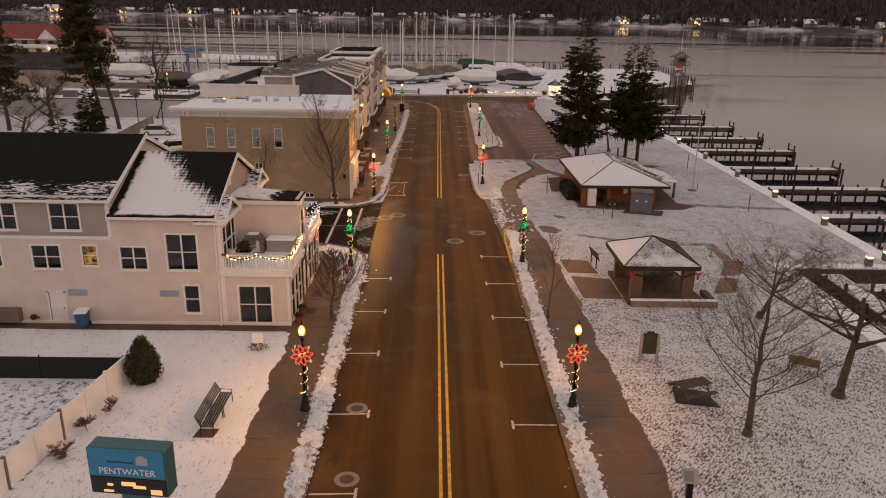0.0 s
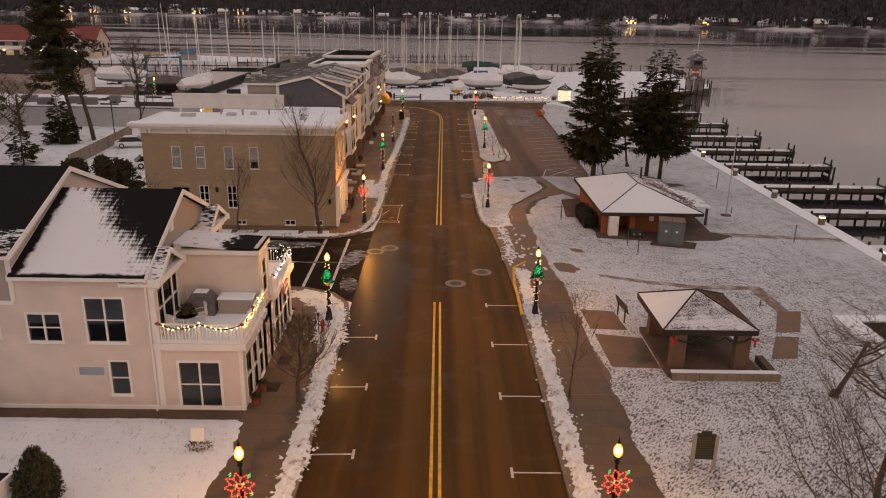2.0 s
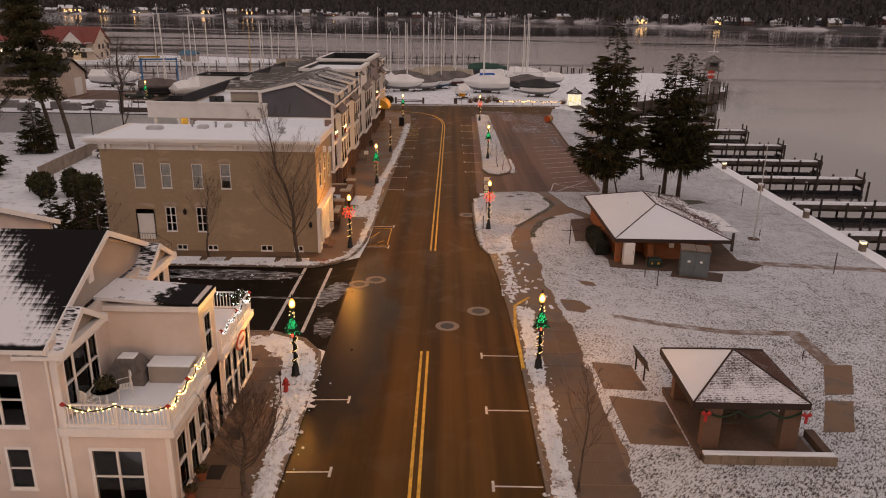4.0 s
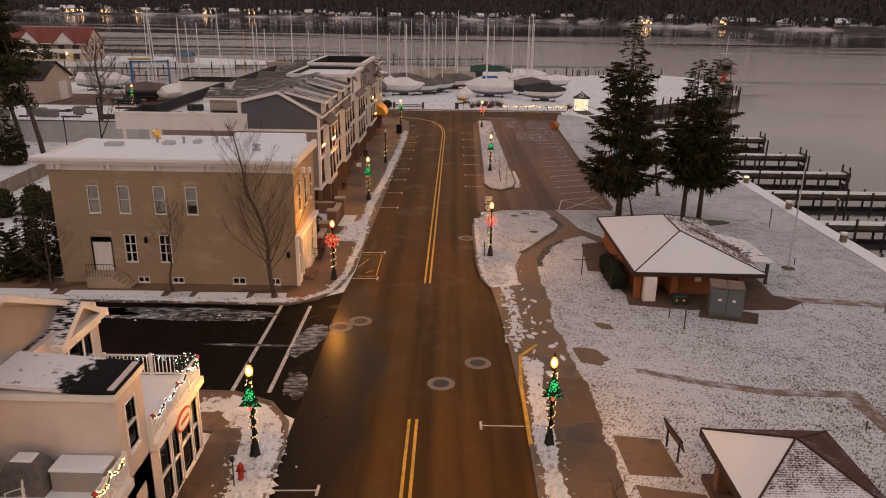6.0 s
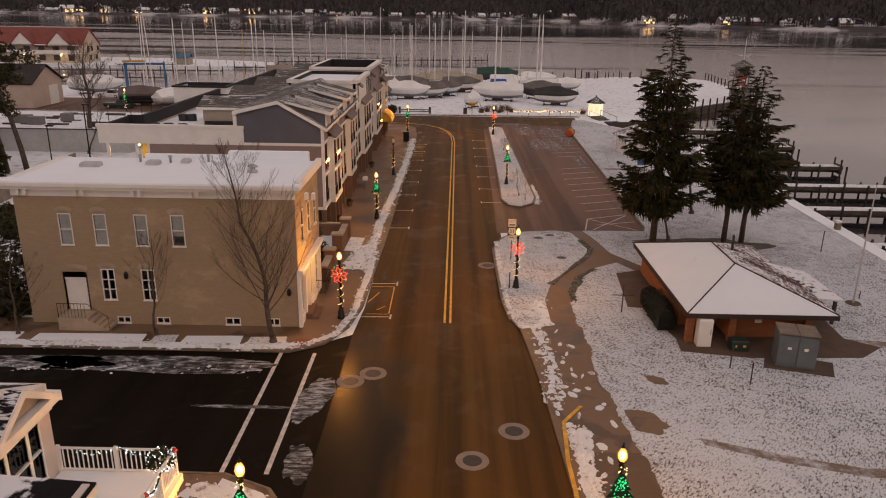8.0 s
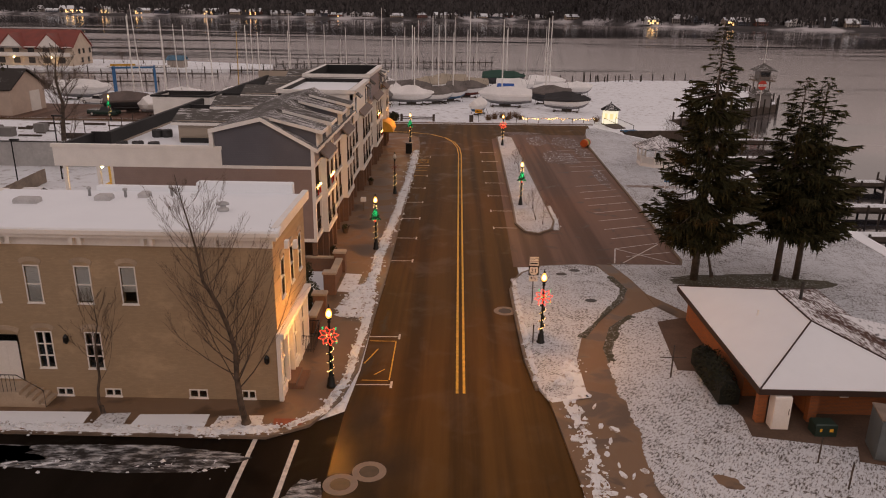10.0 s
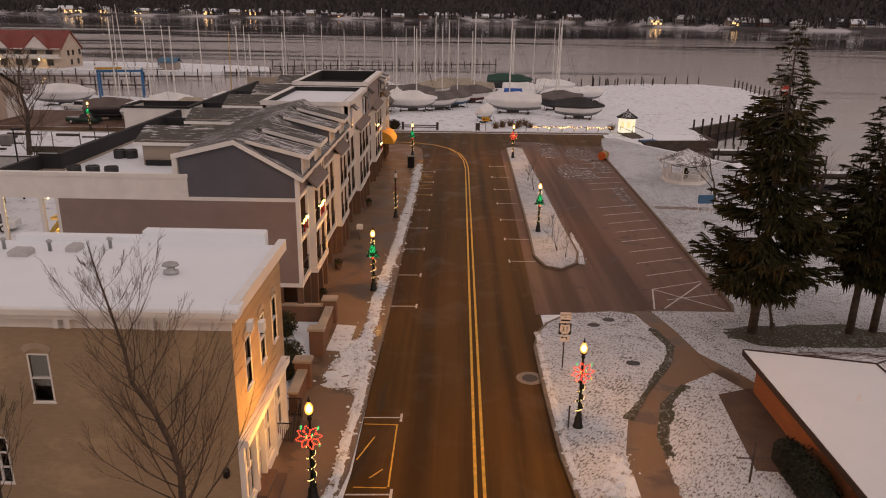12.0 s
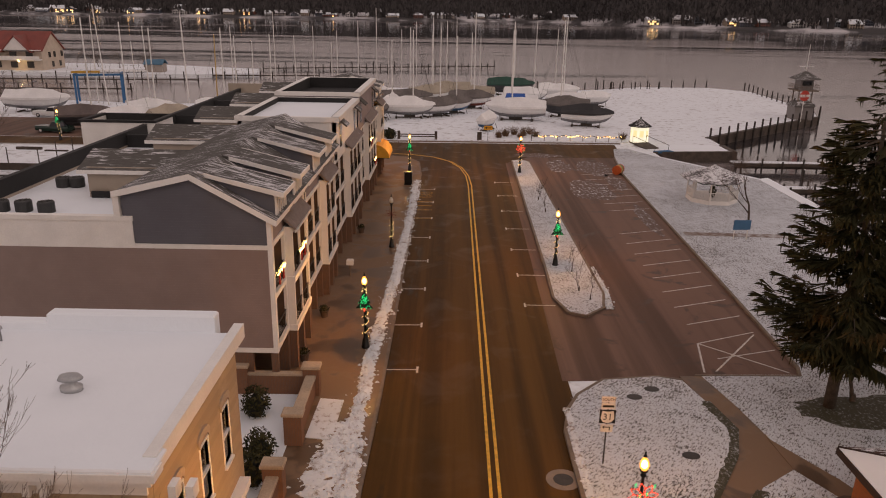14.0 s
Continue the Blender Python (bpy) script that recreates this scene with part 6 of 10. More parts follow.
def restroom():
    b = thing("restroom_building", "low orange brick park building with a snowy hipped roof", "building")
    x0, x1, y0, y1, z = 14.6, 23.3, 102.7, 121.4, 2.2
    R0, R1, zr = (18.65, 108.8), (18.65, 115.0), 3.8
    part("roof", Geo().add([(x0, y0, z), (x1, y0, z), (*R0, zr), (x0, y0, z - 0.14), (x1, y0, z - 0.14), (*R0, zr - 0.14)], [(0, 1, 2), (5, 4, 3), (0, 3, 4, 1)]), M_HIPSNOW, b, "snow-covered front hip")
    part("roof", Geo().quad((x0, y1, z), (x0, y0, z), (*R0, zr), (*R1, zr), 0.14), M_HIPSNOW, b, "snow-covered roof slope")
    part("roof", Geo().quad((x1, y0, z), (x1, y1, z), (*R1, zr), (*R0, zr), 0.14), M_BROWNROOF, b, "brown shingle slope with thin snow")
    part("roof", Geo().add([(x1, y1, z), (x0, y1, z), (*R1, zr), (x1, y1, z - 0.14), (x0, y1, z - 0.14), (*R1, zr - 0.14)], [(0, 1, 2), (5, 4, 3), (0, 3, 4, 1)]), M_BROWNROOF, b, "brown shingle rear hip")
    part("fascia", Geo().box(x0 - 0.04, y0 - 0.06, z - 0.3, x1 + 0.04, y0, z - 0.02).box(x0 - 0.06, y0, z - 0.3, x0, y1, z - 0.02).box(x1, y0, z - 0.3, x1 + 0.06, y1, z - 0.02).box(x0, y1, z - 0.3, x1, y1 + 0.05, z - 0.02), M_DARKFASCIA, b)
    hips = Geo()
    for p, q in (((x0, y0), R0), ((x1, y0), R0), ((x1, y1), R1), ((x0, y1), R1)):
        hips.tube([(*p, z + 0.01), (*q, zr + 0.01)], 0.05, 5)
    hips.tube([(*R0, zr + 0.01), (*R1, zr + 0.01)], 0.05, 5)
    part("hip_ridge", hips, M_DARKFASCIA, b)
    g = Geo().wall("y", 104.6, 0.3, 17.5, 22.0, 0, 1.98).wall("x", 15.1, 0.3, 106.9, y1 - 1, 0, 2.0).wall("x", 22.0, -0.3, 104.9, y1 - 1, 0, 2.0).wall("y", y1 - 1.3, 0.3, 15.4, 21.7, 0, 1.98).wall("y", 106.9, 0.3, 15.4, 17.5, 0, 1.98).wall("x", 17.5, 0.2, 104.9, 106.9, 0, 1.98)
    part("wall", g, M_ORANGE, b, "orange brick wall")
    for x, y in ((14.8, 103.3), (17.3, 103.5), (21.7, 103.4)):
        part("post", Geo().box(x, y, 0, x + 0.42, y + 0.5, 1.96), M_ORANGE, b)
    part("ceiling", Geo().box(x0 + 0.1, y0 + 0.1, 1.96, x1 - 0.1, y1 - 0.2, 2.04), M_DARKFASCIA, b)
    w = part("wing_roof", Geo().quad((22.2, 107.2, 2.05), (25.2, 107.2, 1.9), (25.2, 114.4, 1.9), (22.2, 114.4, 2.6), 0.12), roof_snow("wing_shingle", (0.03, 0.028, 0.028), 0.58), b, "small wing roof")
    for x, y in ((24.8, 107.6), (24.8, 113.8)):
        part("post", Geo().box(x, y, 0, x + 0.2, y + 0.2, 1.85), M_DARKWOOD, w)
    part("flue", Geo().tube([(20.0, 114.6, 3.2), (20.0, 114.6, 4.4)], 0.09, 8), M_IRON, b)
    part("flue", Geo().tube([(16.9, 112.0, 2.8), (16.9, 112.0, 3.4)], 0.06, 8), M_TRIM, b)
    part("notice", Geo().box(19.1, 104.52, 1.1, 19.5, 104.59, 1.6), M_TRIM, b, "pale notice on the brick")
    return b


restroom()
slab("pavement_5", [(14.2, 101.6), (18.0, 100.6), (24.4, 101.0), (26.2, 103.0), (24.6, 104.6), (25.2, 120.5), (15.0, 120.9), (13.2, 119.9), (12.6, 110.7), (13.5, 110.6), (14.4, 104)], 0.0, 0.165, M_CONC, "bare concrete apron round the park building")
slab("pavement_6", [(24.3, 103.2), (35.2, 101.3), (35.2, 102.6), (24.6, 104.5)], 0.0, 0.163, M_PATH, "narrow concrete path to the water")
slab("pavement_7", [(18.2, 99.0), (21.6, 97.6), (22.3, 99.9), (19.0, 101.6)], 0.0, 0.20, M_CONC, "concrete pad")
slab("pavement_8", [(19.6, 172.2), (35.2, 171.4), (35.2, 172.8), (19.6, 173.6)], 0.0, 0.163, M_PATH, "narrow concrete path")
slab("pavement_9", [(10.2, 68.2), (12.8, 68.0), (12.8, 73.4), (10.1, 74.2)], 0.0, 0.163, M_WALK, "wet concrete slab")
slab("pavement_10", [(10.0, 75.2), (12.2, 75.0), (12.0, 79.0), (9.9, 79.4)], 0.0, 0.163, M_WALK, "wet concrete slab")
slab("pavement_11", [(12.4, 88.9), (12.5, 88.1), (15.6, 86.3), (18.8, 85.0), (22.5, 84.9), (22.7, 79.3), (23.5, 79.3), (23.4, 85.8), (18.9, 85.9), (15.8, 87.1)], 0.0, 0.162, M_PATH, "half-cleared curving concrete path")
slab("pavement_12", [(19.4, 69.9), (20.9, 70.0), (22.3, 74.0), (20.9, 74.0)], 0.0, 0.163, M_WALK, "wet concrete walk beside the shelter")
slab("pavement_16", [(21.2, 74.9), (22.7, 75.0), (24.3, 79.6), (22.7, 79.5)], 0.0, 0.163, M_WALK, "wet concrete walk beside the shelter")


def shelter():
    s = thing("picnic_shelter", "brown brick picnic shelter with a snow-covered pyramid roof", "shelter")
    x0, x1, y0, y1, z, zr = 12.55, 17.55, 67.3, 74.6, 2.68, 3.95
    P = ((x0 + x1) / 2 - 0.05, (y0 + y1) / 2, zr)
    c = [(x0, y0, z), (x1, y0, z), (x1, y1, z), (x0, y1, z)]
    for i, (m, l) in enumerate(((dusted_roof("shelter_roof_thin", (0.075, 0.052, 0.045), 0.60), "front slope dusted with snow in rows"), (dusted_roof("shelter_roof_bare", (0.092, 0.048, 0.036), 0.40), "brown shingle slope"), (dusted_roof("shelter_roof_bare_rear", (0.092, 0.048, 0.036), 0.42), "brown shingle slope"), (M_HIPSNOW, "slope under full snow"))):
        a, b = c[i], c[(i + 1) % 4]
        part("roof", Geo().add([a, b, P, (a[0], a[1], z - 0.12), (b[0], b[1], z - 0.12), (P[0], P[1], zr - 0.12)], [(0, 1, 2), (5, 4, 3), (0, 3, 4, 1)]), m, s, l)
    hips = Geo()
    for p in c:
        hips.tube([(p[0], p[1], z + 0.02), (P[0], P[1], zr + 0.02)], 0.05, 5)
    part("hip_ridge", hips, M_DARKFASCIA, s)
    part("fascia", Geo().box(x0, y0 - 0.05, z - 0.3, x1, y0, z).box(x0, y1, z - 0.3, x1, y1 + 0.05, z).box(x0 - 0.05, y0, z - 0.3, x0, y1, z).box(x1, y0, z - 0.3, x1 + 0.05, y1, z), M_DARKFASCIA, s)
    for x, y in ((13.1, 67.3), (16.5, 67.3), (13.1, 73.2), (16.5, 73.2)):
        part("post", Geo().chamfer(x, y, 0.3, x + 0.75, y + 0.65, 2.5, 0.02), M_BROWNBRICK, s, "brown brick pier")
    part("platform", Geo().box(12.9, 66.6, 0.0, 17.9, 74.9, 0.42), M_CONC, s)
    wall = part("plinth", Geo().box(13.0, 66.2, 0, 18.7, 66.62, 0.52).box(18.3, 66.62, 0, 18.7, 69.4, 0.52), M_CONC, s, "low block wall")
    for k in range(8):
        x = 13.0 + k * 0.712
        part("block", Geo().chamfer(x + 0.012, 66.12, 0.02, x + 0.70, 66.24, 0.56, 0.02), plain("tan_block", (0.26, 0.20, 0.14), 0.9, 0, 0.2, 4), wall)
    part("snow_cap", Geo().chamfer(13.0, 66.26, 0.525, 18.66, 66.66, 0.62, 0.04), M_SNOW, s)
    g = Geo()
    for a, b in (((13.1, 67.2, 2.3), (17.2, 67.2, 2.3)), ((13.0, 67.3, 2.3), (13.0, 73.8, 2.3))):
        pts = []
        for i in range(25):
            u = i / 24
            p = Vector(a).lerp(Vector(b), u)
            p.z -= 0.28 * abs(math.sin(u * math.pi * 3))
            pts.append(p)
        g.tube(pts, 0.055, 5)
    part("garland", g, M_GARLAND, s, "evergreen swag")
    M_BOW = plain("red_ribbon", (0.45, 0.02, 0.015), 0.5)
    for x, y in ((13.05, 67.0), (17.35, 67.0), (12.95, 73.4)):
        part("bow", Geo().lathe(x - 0.12, y, [(0.02, 2.15), (0.12, 2.25), (0.02, 2.38)], 6).lathe(x + 0.12, y, [(0.02, 2.15), (0.12, 2.25), (0.02, 2.38)], 6).box(x - 0.06, y - 0.03, 1.85, x + 0.06, y + 0.03, 2.25), M_BOW, s, "red bow")
    return s


shelter()


def picnic_table(x, y, z, turn, label, mat=M_DARKWOOD):
    t = thing("picnic_table", label, "table", (x, y, z), turn, "picnic tables")
    for k in range(5):
        part("plank", Geo().chamfer(-0.9, -0.37 + k * 0.15, 0.72, 0.9, -0.24 + k * 0.15, 0.76, 0.008), mat, t)
    for s in (-1, 1):
        for k in (0, 1):
            part("seat_plank", Geo().chamfer(-0.9, s * 0.72 - 0.14 + k * 0.15, 0.42, 0.9, s * 0.72 - 0.01 + k * 0.15, 0.46, 0.008), mat, t)
        part("leg", Geo().tube([(s * 0.65, -0.7, 0), (s * 0.65, -0.2, 0.72)], 0.04, 5).tube([(s * 0.65, 0.7, 0), (s * 0.65, 0.2, 0.72)], 0.04, 5).tube([(s * 0.65, -0.75, 0.4), (s * 0.65, 0.75, 0.4)], 0.035, 5), mat, t)
    return t


slab("pavement_13", [(12.1, 48.9), (14.2, 48.3), (13.9, 50.6), (12.4, 51.2)], 0.0, 0.17, M_IRON, "dark bare pad under the table")
picnic_table(13.1, 49.9, 0.17, 20, "dark picnic table on a bare pad in the snow")
picnic_table(14.6, 70.4, 0.42, 0, "dark picnic table under the shelter roof")
picnic_table(15.6, 72.6, 0.42, 0, "dark picnic table under the shelter roof")
picnic_table(23.6, 124.6, 0.15, 10, "green picnic table near the spruces", plain("green_paint", (0.05, 0.09, 0.07), 0.6))


def marker_sign():
    s = thing("marker_sign", "green historical marker board on two pale posts", "sign", (11.95, 55.2, 0.14), -4)
    for x in (-0.45, 0.45):
        part("post", Geo().chamfer(x - 0.07, -0.07, -0.1, x + 0.07, 0.07, 1.65, 0.03), plain("grey_post", (0.33, 0.29, 0.27), 0.8), s)
    part("board", Geo().box(-0.40, -0.05, 0.5, 0.40, 0.05, 1.7).prism([(-0.2, -0.05), (0.2, -0.05), (0.2, 0.05), (-0.2, 0.05)], 1.7, 1.82), plain("green_bronze", (0.045, 0.055, 0.03), 0.5, 0.3), s)
    g = Geo()
    for k in range(9):
        g.box(-0.33, -0.058, 0.62 + k * 0.11, 0.33 - 0.05 * (k % 3), -0.051, 0.66 + k * 0.11)
    part("lettering", g, plain("raised_gilt", (0.10, 0.085, 0.04), 0.5, 0.3), s)
    return s


marker_sign()


def park_bench(x, y, z, turn, label, mat, length=1.8):
    b = thing("bench", label, "bench", (x, y, z), turn, "benches")
    for k in range(5):
        part("slat", Geo().chamfer(-length / 2, -0.28 + k * 0.115, 0.44, length / 2, -0.19 + k * 0.115, 0.47, 0.006), mat, b)
    for k in range(5):
        part("back_slat", Geo().box(-length / 2, 0.30 + 0.04 * k, 0.52 + k * 0.1, length / 2, 0.33 + 0.04 * k, 0.60 + k * 0.1), mat, b)
    for s in (-1, 1):
        x = s * (length / 2 - 0.04)
        part("leg", Geo().tube([(x, -0.3, 0), (x, -0.28, 0.62), (x, 0.28, 0.66), (x, 0.5, 1.02)], 0.025, 5).tube([(x, 0.3, 0), (x, 0.26, 0.64)], 0.025, 5), M_BLACK, b)
    return b


M_SLAT = plain("grey_green_slats", (0.045, 0.042, 0.036), 0.6, 0.2)
slab("pavement_14", [(-10.5, 44.2), (-9.6, 44.2), (-9.5, 45.2), (-10.4, 45.2)], 0.0, 0.145, M_CONC, "small concrete pad under the bench end")
park_bench(-9.88, 45.42, 0.145, 90.5, "dark metal slatted bench in the snowy yard", M_SLAT, 1.55)
park_bench(-9.86, 47.66, 0.145, 89.5, "dark metal slatted bench in the snowy yard", M_SLAT, 1.55)
park_bench(20.1, 53.9, 0.14, 150, "weathered wooden bench facing the water", plain("pale_wood", (0.20, 0.14, 0.08), 0.8), 1.5)


def transformer():
    t = thing("transformer_box", "grey-green steel transformer cabinet on a concrete pad", "utility box", (20.0, 99.8, 0.2), -14)
    m = plain("grey_green_steel", (0.14, 0.16, 0.165), 0.5, 0.3)
    part("body", Geo().chamfer(-1.0, -0.75, 0, 1.0, 0.75, 1.95, 0.05), m, t)
    part("lid", Geo().chamfer(-1.04, -0.79, 1.95, -0.01, 0.79, 2.03, 0.03).chamfer(0.01, -0.79, 1.95, 1.04, 0.79, 2.03, 0.03), M_KERB, t, "pale frosted lid")
    for s in (-1, 1):
        part("door", Geo().box(s * 0.5 - 0.47, -0.79, 0.1, s * 0.5 + 0.47, -0.75, 1.88), m, t)
        part("label_plate", Geo().box(s * 0.42 - 0.1, -0.80, 1.1, s * 0.42 + 0.1, -0.791, 1.25), M_TRIM, t, "white numbered plate")
    return t


transformer()
t = thing("utility_box", "low dark green utility box beside the wall", "utility box", (17.6, 102.2, 0.165))
part("body", Geo().chamfer(-0.5, -0.35, 0, 0.5, 0.35, 0.62, 0.05), plain("dark_green_steel", (0.02, 0.04, 0.03), 0.5), t)
part("sticker", Geo().box(-0.3, -0.365, 0.25, -0.2, -0.352, 0.4).box(0.15, -0.365, 0.25, 0.32, -0.352, 0.4), M_YELLOW, t)
t = thing("ice_chest", "tall white cabinet standing by a brick post", "cabinet", (15.7, 102.9, 0.165))
part("body", Geo().chamfer(-0.4, -0.3, 0, 0.4, 0.3, 1.7, 0.04), M_TRIM, t)
part("door", Geo().box(-0.36, -0.33, 0.1, 0.36, -0.302, 1.6), M_TRIM, t)
part("handle", Geo().tube([(0.28, -0.36, 0.8), (0.28, -0.36, 1.1)], 0.015, 5), M_IRON, t)
t = thing("clipped_hedge", "dark clipped hedge along the brick wall", "hedge")


def leafy(center, size, n, seed, leaf=0.09):
    """Many small leaf blades in an uneven rounded body."""
    rnd, g = random.Random(seed), Geo()
    for i in range(n):
        u, a = rnd.uniform(-1, 1), rnd.uniform(0, 2 * math.pi)
        r = (1 - u * u) ** 0.5 if abs(u) < 1 else 0
        d = Vector((r * math.cos(a), r * math.sin(a), u))
        k = rnd.uniform(0.72, 1.05) * (1 + 0.15 * noise.noise(d * 2.5 + Vector((seed, 0, 0))))
        p = Vector((center[0] + d.x * size[0] * k, center[1] + d.y * size[1] * k, center[2] + d.z * size[2] * k))
        e = Vector((rnd.gauss(0, 1), rnd.gauss(0, 1), rnd.gauss(0.5, 1))).normalized() * leaf * rnd.uniform(0.7, 1.6)
        s = e.cross(d).normalized() * leaf * 0.5
        g.add([p - e, p + s, p + e, p - s], [(0, 1, 2, 3)])
    return g


part("crown", leafy((14.1, 108.8, 0.8), (0.75, 3.6, 0.9), 4200, 3, 0.07), M_HEDGE, t, kind="stuff")
# Near-black core paints the shade deep between the leaves.
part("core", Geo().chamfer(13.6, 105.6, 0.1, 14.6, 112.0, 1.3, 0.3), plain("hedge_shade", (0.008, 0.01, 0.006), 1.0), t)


def post(x, y, z, h, label, r=0.04, mat=M_DARKWOOD, name="post"):
    p = thing(name, label, "post", (x, y, z))
    part("shaft", Geo().tube([(0, 0, -0.1), (0, 0, h)], r, 6), mat, p)
    part("cap", Geo().lathe(0, 0, [(r * 1.3, h - 0.03), (r * 1.3, h), (0.005, h + 0.03)], 6), M_IRON, p)
    return p


for x, y, h in ((16.3, 98.8, 1.3), (16.7, 96.2, 1.3), (12.0, 109.5, 1.9), (30.7, 100.7, 1.6), (31.2, 128.4, 1.8), (5.0, 115.0, 1.2), (21.9, 80.6, 0.5), (28.9, 113.8, 0.6)):
    post(x, y, 0.12, h, "thin weathered post standing in the snow")
g = thing("crossbar_post", "thin post with a low crossbar", "post", (12.0, 109.5, 0.13))
part("crossbar", Geo().tube([(-0.7, 0, 1.2), (0.7, 0, 1.2)], 0.03, 5), M_DARKWOOD, g)
part("shaft", Geo().tube([(0, 0.06, -0.1), (0, 0.06, 1.3)], 0.03, 5), M_DARKWOOD, g)
f = thing("flagpole", "bare white flagpole on the lawn", "flagpole", (28.1, 112.7, 0.14))
part("pole", Geo().tube([(0, 0, -0.1), (0, 0, 4.0), (0, 0, 8.2)], [0.07, 0.055, 0.03], 8), plain("pale_pole", (0.5, 0.48, 0.46), 0.5), f)
part("ball", Geo().lathe(0, 0, [(0.01, 8.2), (0.06, 8.25), (0.06, 8.3), (0.01, 8.35)], 8), M_IRON, f)
part("footing", Geo().lathe(0, 0, [(0.5, -0.1), (0.5, 0.04), (0.1, 0.06)], 10), M_CONC, f)


def info_rail(x, y):
    s = thing("information_panel", "slanted information panel on dark posts", "sign", (x, y, 0.14), 97)
    for u in (-0.6, 0.6):
        part("post", Geo().tube([(u, 0, -0.1), (u, 0, 1.05)], 0.045, 6), M_BLACK, s)
    part("panel", Geo().quad((-0.95, -0.12, 0.70), (0.95, -0.12, 0.70), (0.95, 0.06, 1.22), (-0.95, 0.06, 1.22), 0.05), M_DARKWOOD, s)
    part("rail", Geo().tube([(-1.0, 0.07, 1.24), (1.0, 0.07, 1.24)], 0.04, 6), M_BLACK, s)
    return s


info_rail(12.2, 77.4)
s = thing("interpretive_panel", "slanted pale information panel on a dark pedestal", "sign", (10.3, 38.6, 0.14), -8)
part("pedestal", Geo().chamfer(-0.12, -0.1, -0.1, 0.12, 0.1, 0.85, 0.02), M_BLACK, s)
part("panel", Geo().quad((-0.32, -0.22, 0.8), (0.32, -0.22, 0.8), (0.32, 0.28, 1.15), (-0.32, 0.28, 1.15), 0.05), plain("pale_panel", (0.42, 0.36, 0.26), 0.5), s)
part("picture", Geo().quad((-0.26, -0.16, 0.845), (0.1, -0.16, 0.845), (0.1, 0.2, 1.097), (-0.26, 0.2, 1.097), 0.004), plain("panel_picture", (0.22, 0.24, 0.20), 0.5), s)


def stump_lamp(x, y, z=0.22, lit=True):
    p = thing("pedestal", "short pale dock pedestal with a lamp on the sea wall", "bollard", (x, y, z), group="dock pedestals")
    part("body", Geo().chamfer(-0.22, -0.22, 0, 0.22, 0.22, 0.62, 0.03), M_KERB, p)
    part("light", Geo().chamfer(-0.2, -0.2, 0.62, 0.2, 0.2, 0.78, 0.04), light_mat("pedestal_glow", (1.0, 0.75, 0.35), 2.2) if lit else M_TRIM, p, "glowing top" if lit else "white top")
    part("cap", Geo().chamfer(-0.24, -0.24, 0.78, 0.24, 0.24, 0.84, 0.03), M_SNOW, p)
    return p


for x, y, l in ((35.7, 108.4, True), (35.7, 94.0, True), (35.7, 122.4, False), (35.7, 137.5, False), (35.8, 153.5, True), (35.8, 166.0, True), (35.5, 80.0, True), (33.4, 78.2, True)):
    stump_lamp(x, y, 0.22, l)


# ---- finger docks on the park side ----
M_PILE = plain("dark_pile", (0.05, 0.04, 0.034), 0.9, 0, 0.35, 4)
M_DECKSNOW = snowy_ground("snowy_deck", 0.63, (0.10, 0.08, 0.065), (1, 6, 1))


def finger_dock(y, length=15.0, label="snow-dusted finger dock on dark piles"):
    d = thing("dock", label, "dock", (36.6, y, 0), group="finger docks")
    part("deck", Geo().box(0, -0.75, -0.32, length, 0.75, -0.18), M_DECKSNOW, d)
    for s in (-1, 1):
        part("stringer", Geo().box(0, s * 0.8 - 0.06, -0.62, length, s * 0.8 + 0.06, -0.2), M_DARKWOOD, d)
    part("waler", Geo().box(0.4, -0.12, -1.05, length - 0.2, 0.12, -0.8), M_DARKWOOD, d)
    for k in range(6):
        x = 1.0 + k * (length - 1.3) / 5
        for s in (-1, 1):
            part("piling", Geo().tube([(x, s * 0.92, -3.5), (x + 0.03 * s, s * 0.92, (0.45 if k % 2 else 0.05) + 0.3 * (k == 5))], 0.12, 7), M_PILE, d)
    part("end_brace", Geo().box(length - 0.3, -0.9, -1.2, length - 0.1, 0.9, 0.0), M_DARKWOOD, d)
    return d


DOCKS = (84.5, 100.6, 117.4, 132.8, 150.2, 165.0, 181.6, 201.5, 222.4)
dock = finger_dock(DOCKS[0])
for y in DOCKS[1:]:
    copy_thing(dock, plan(36.6, y, 0))
copy_thing(dock, plan(30.2, 77.0, 0, -90))
for k in range(5):
    copy_thing(dock, plan(31.2, 73.5 - 7.5 * k, -0.1))
pile = thing("mooring_pile", "single dark mooring pile in the water", "pile", (40.5, 92.5, 0), group="mooring piles")
part("shaft", Geo().tube([(0, 0, -3.5), (0.03, 0, 1.0)], 0.12, 7), M_PILE, pile)
part("cap", Geo().lathe(0.03, 0, [(0.12, 1.0), (0.1, 1.04), (0.01, 1.06)], 7), M_SNOW, pile)
for i, y in enumerate(DOCKS[:-1]):
    for k, x in enumerate((41.5, 48.6)):
        copy_thing(pile, plan(x + 0.3 * (i % 3), y + 7.5 + 0.4 * (k % 2), -0.2 + 0.15 * (k % 3)))


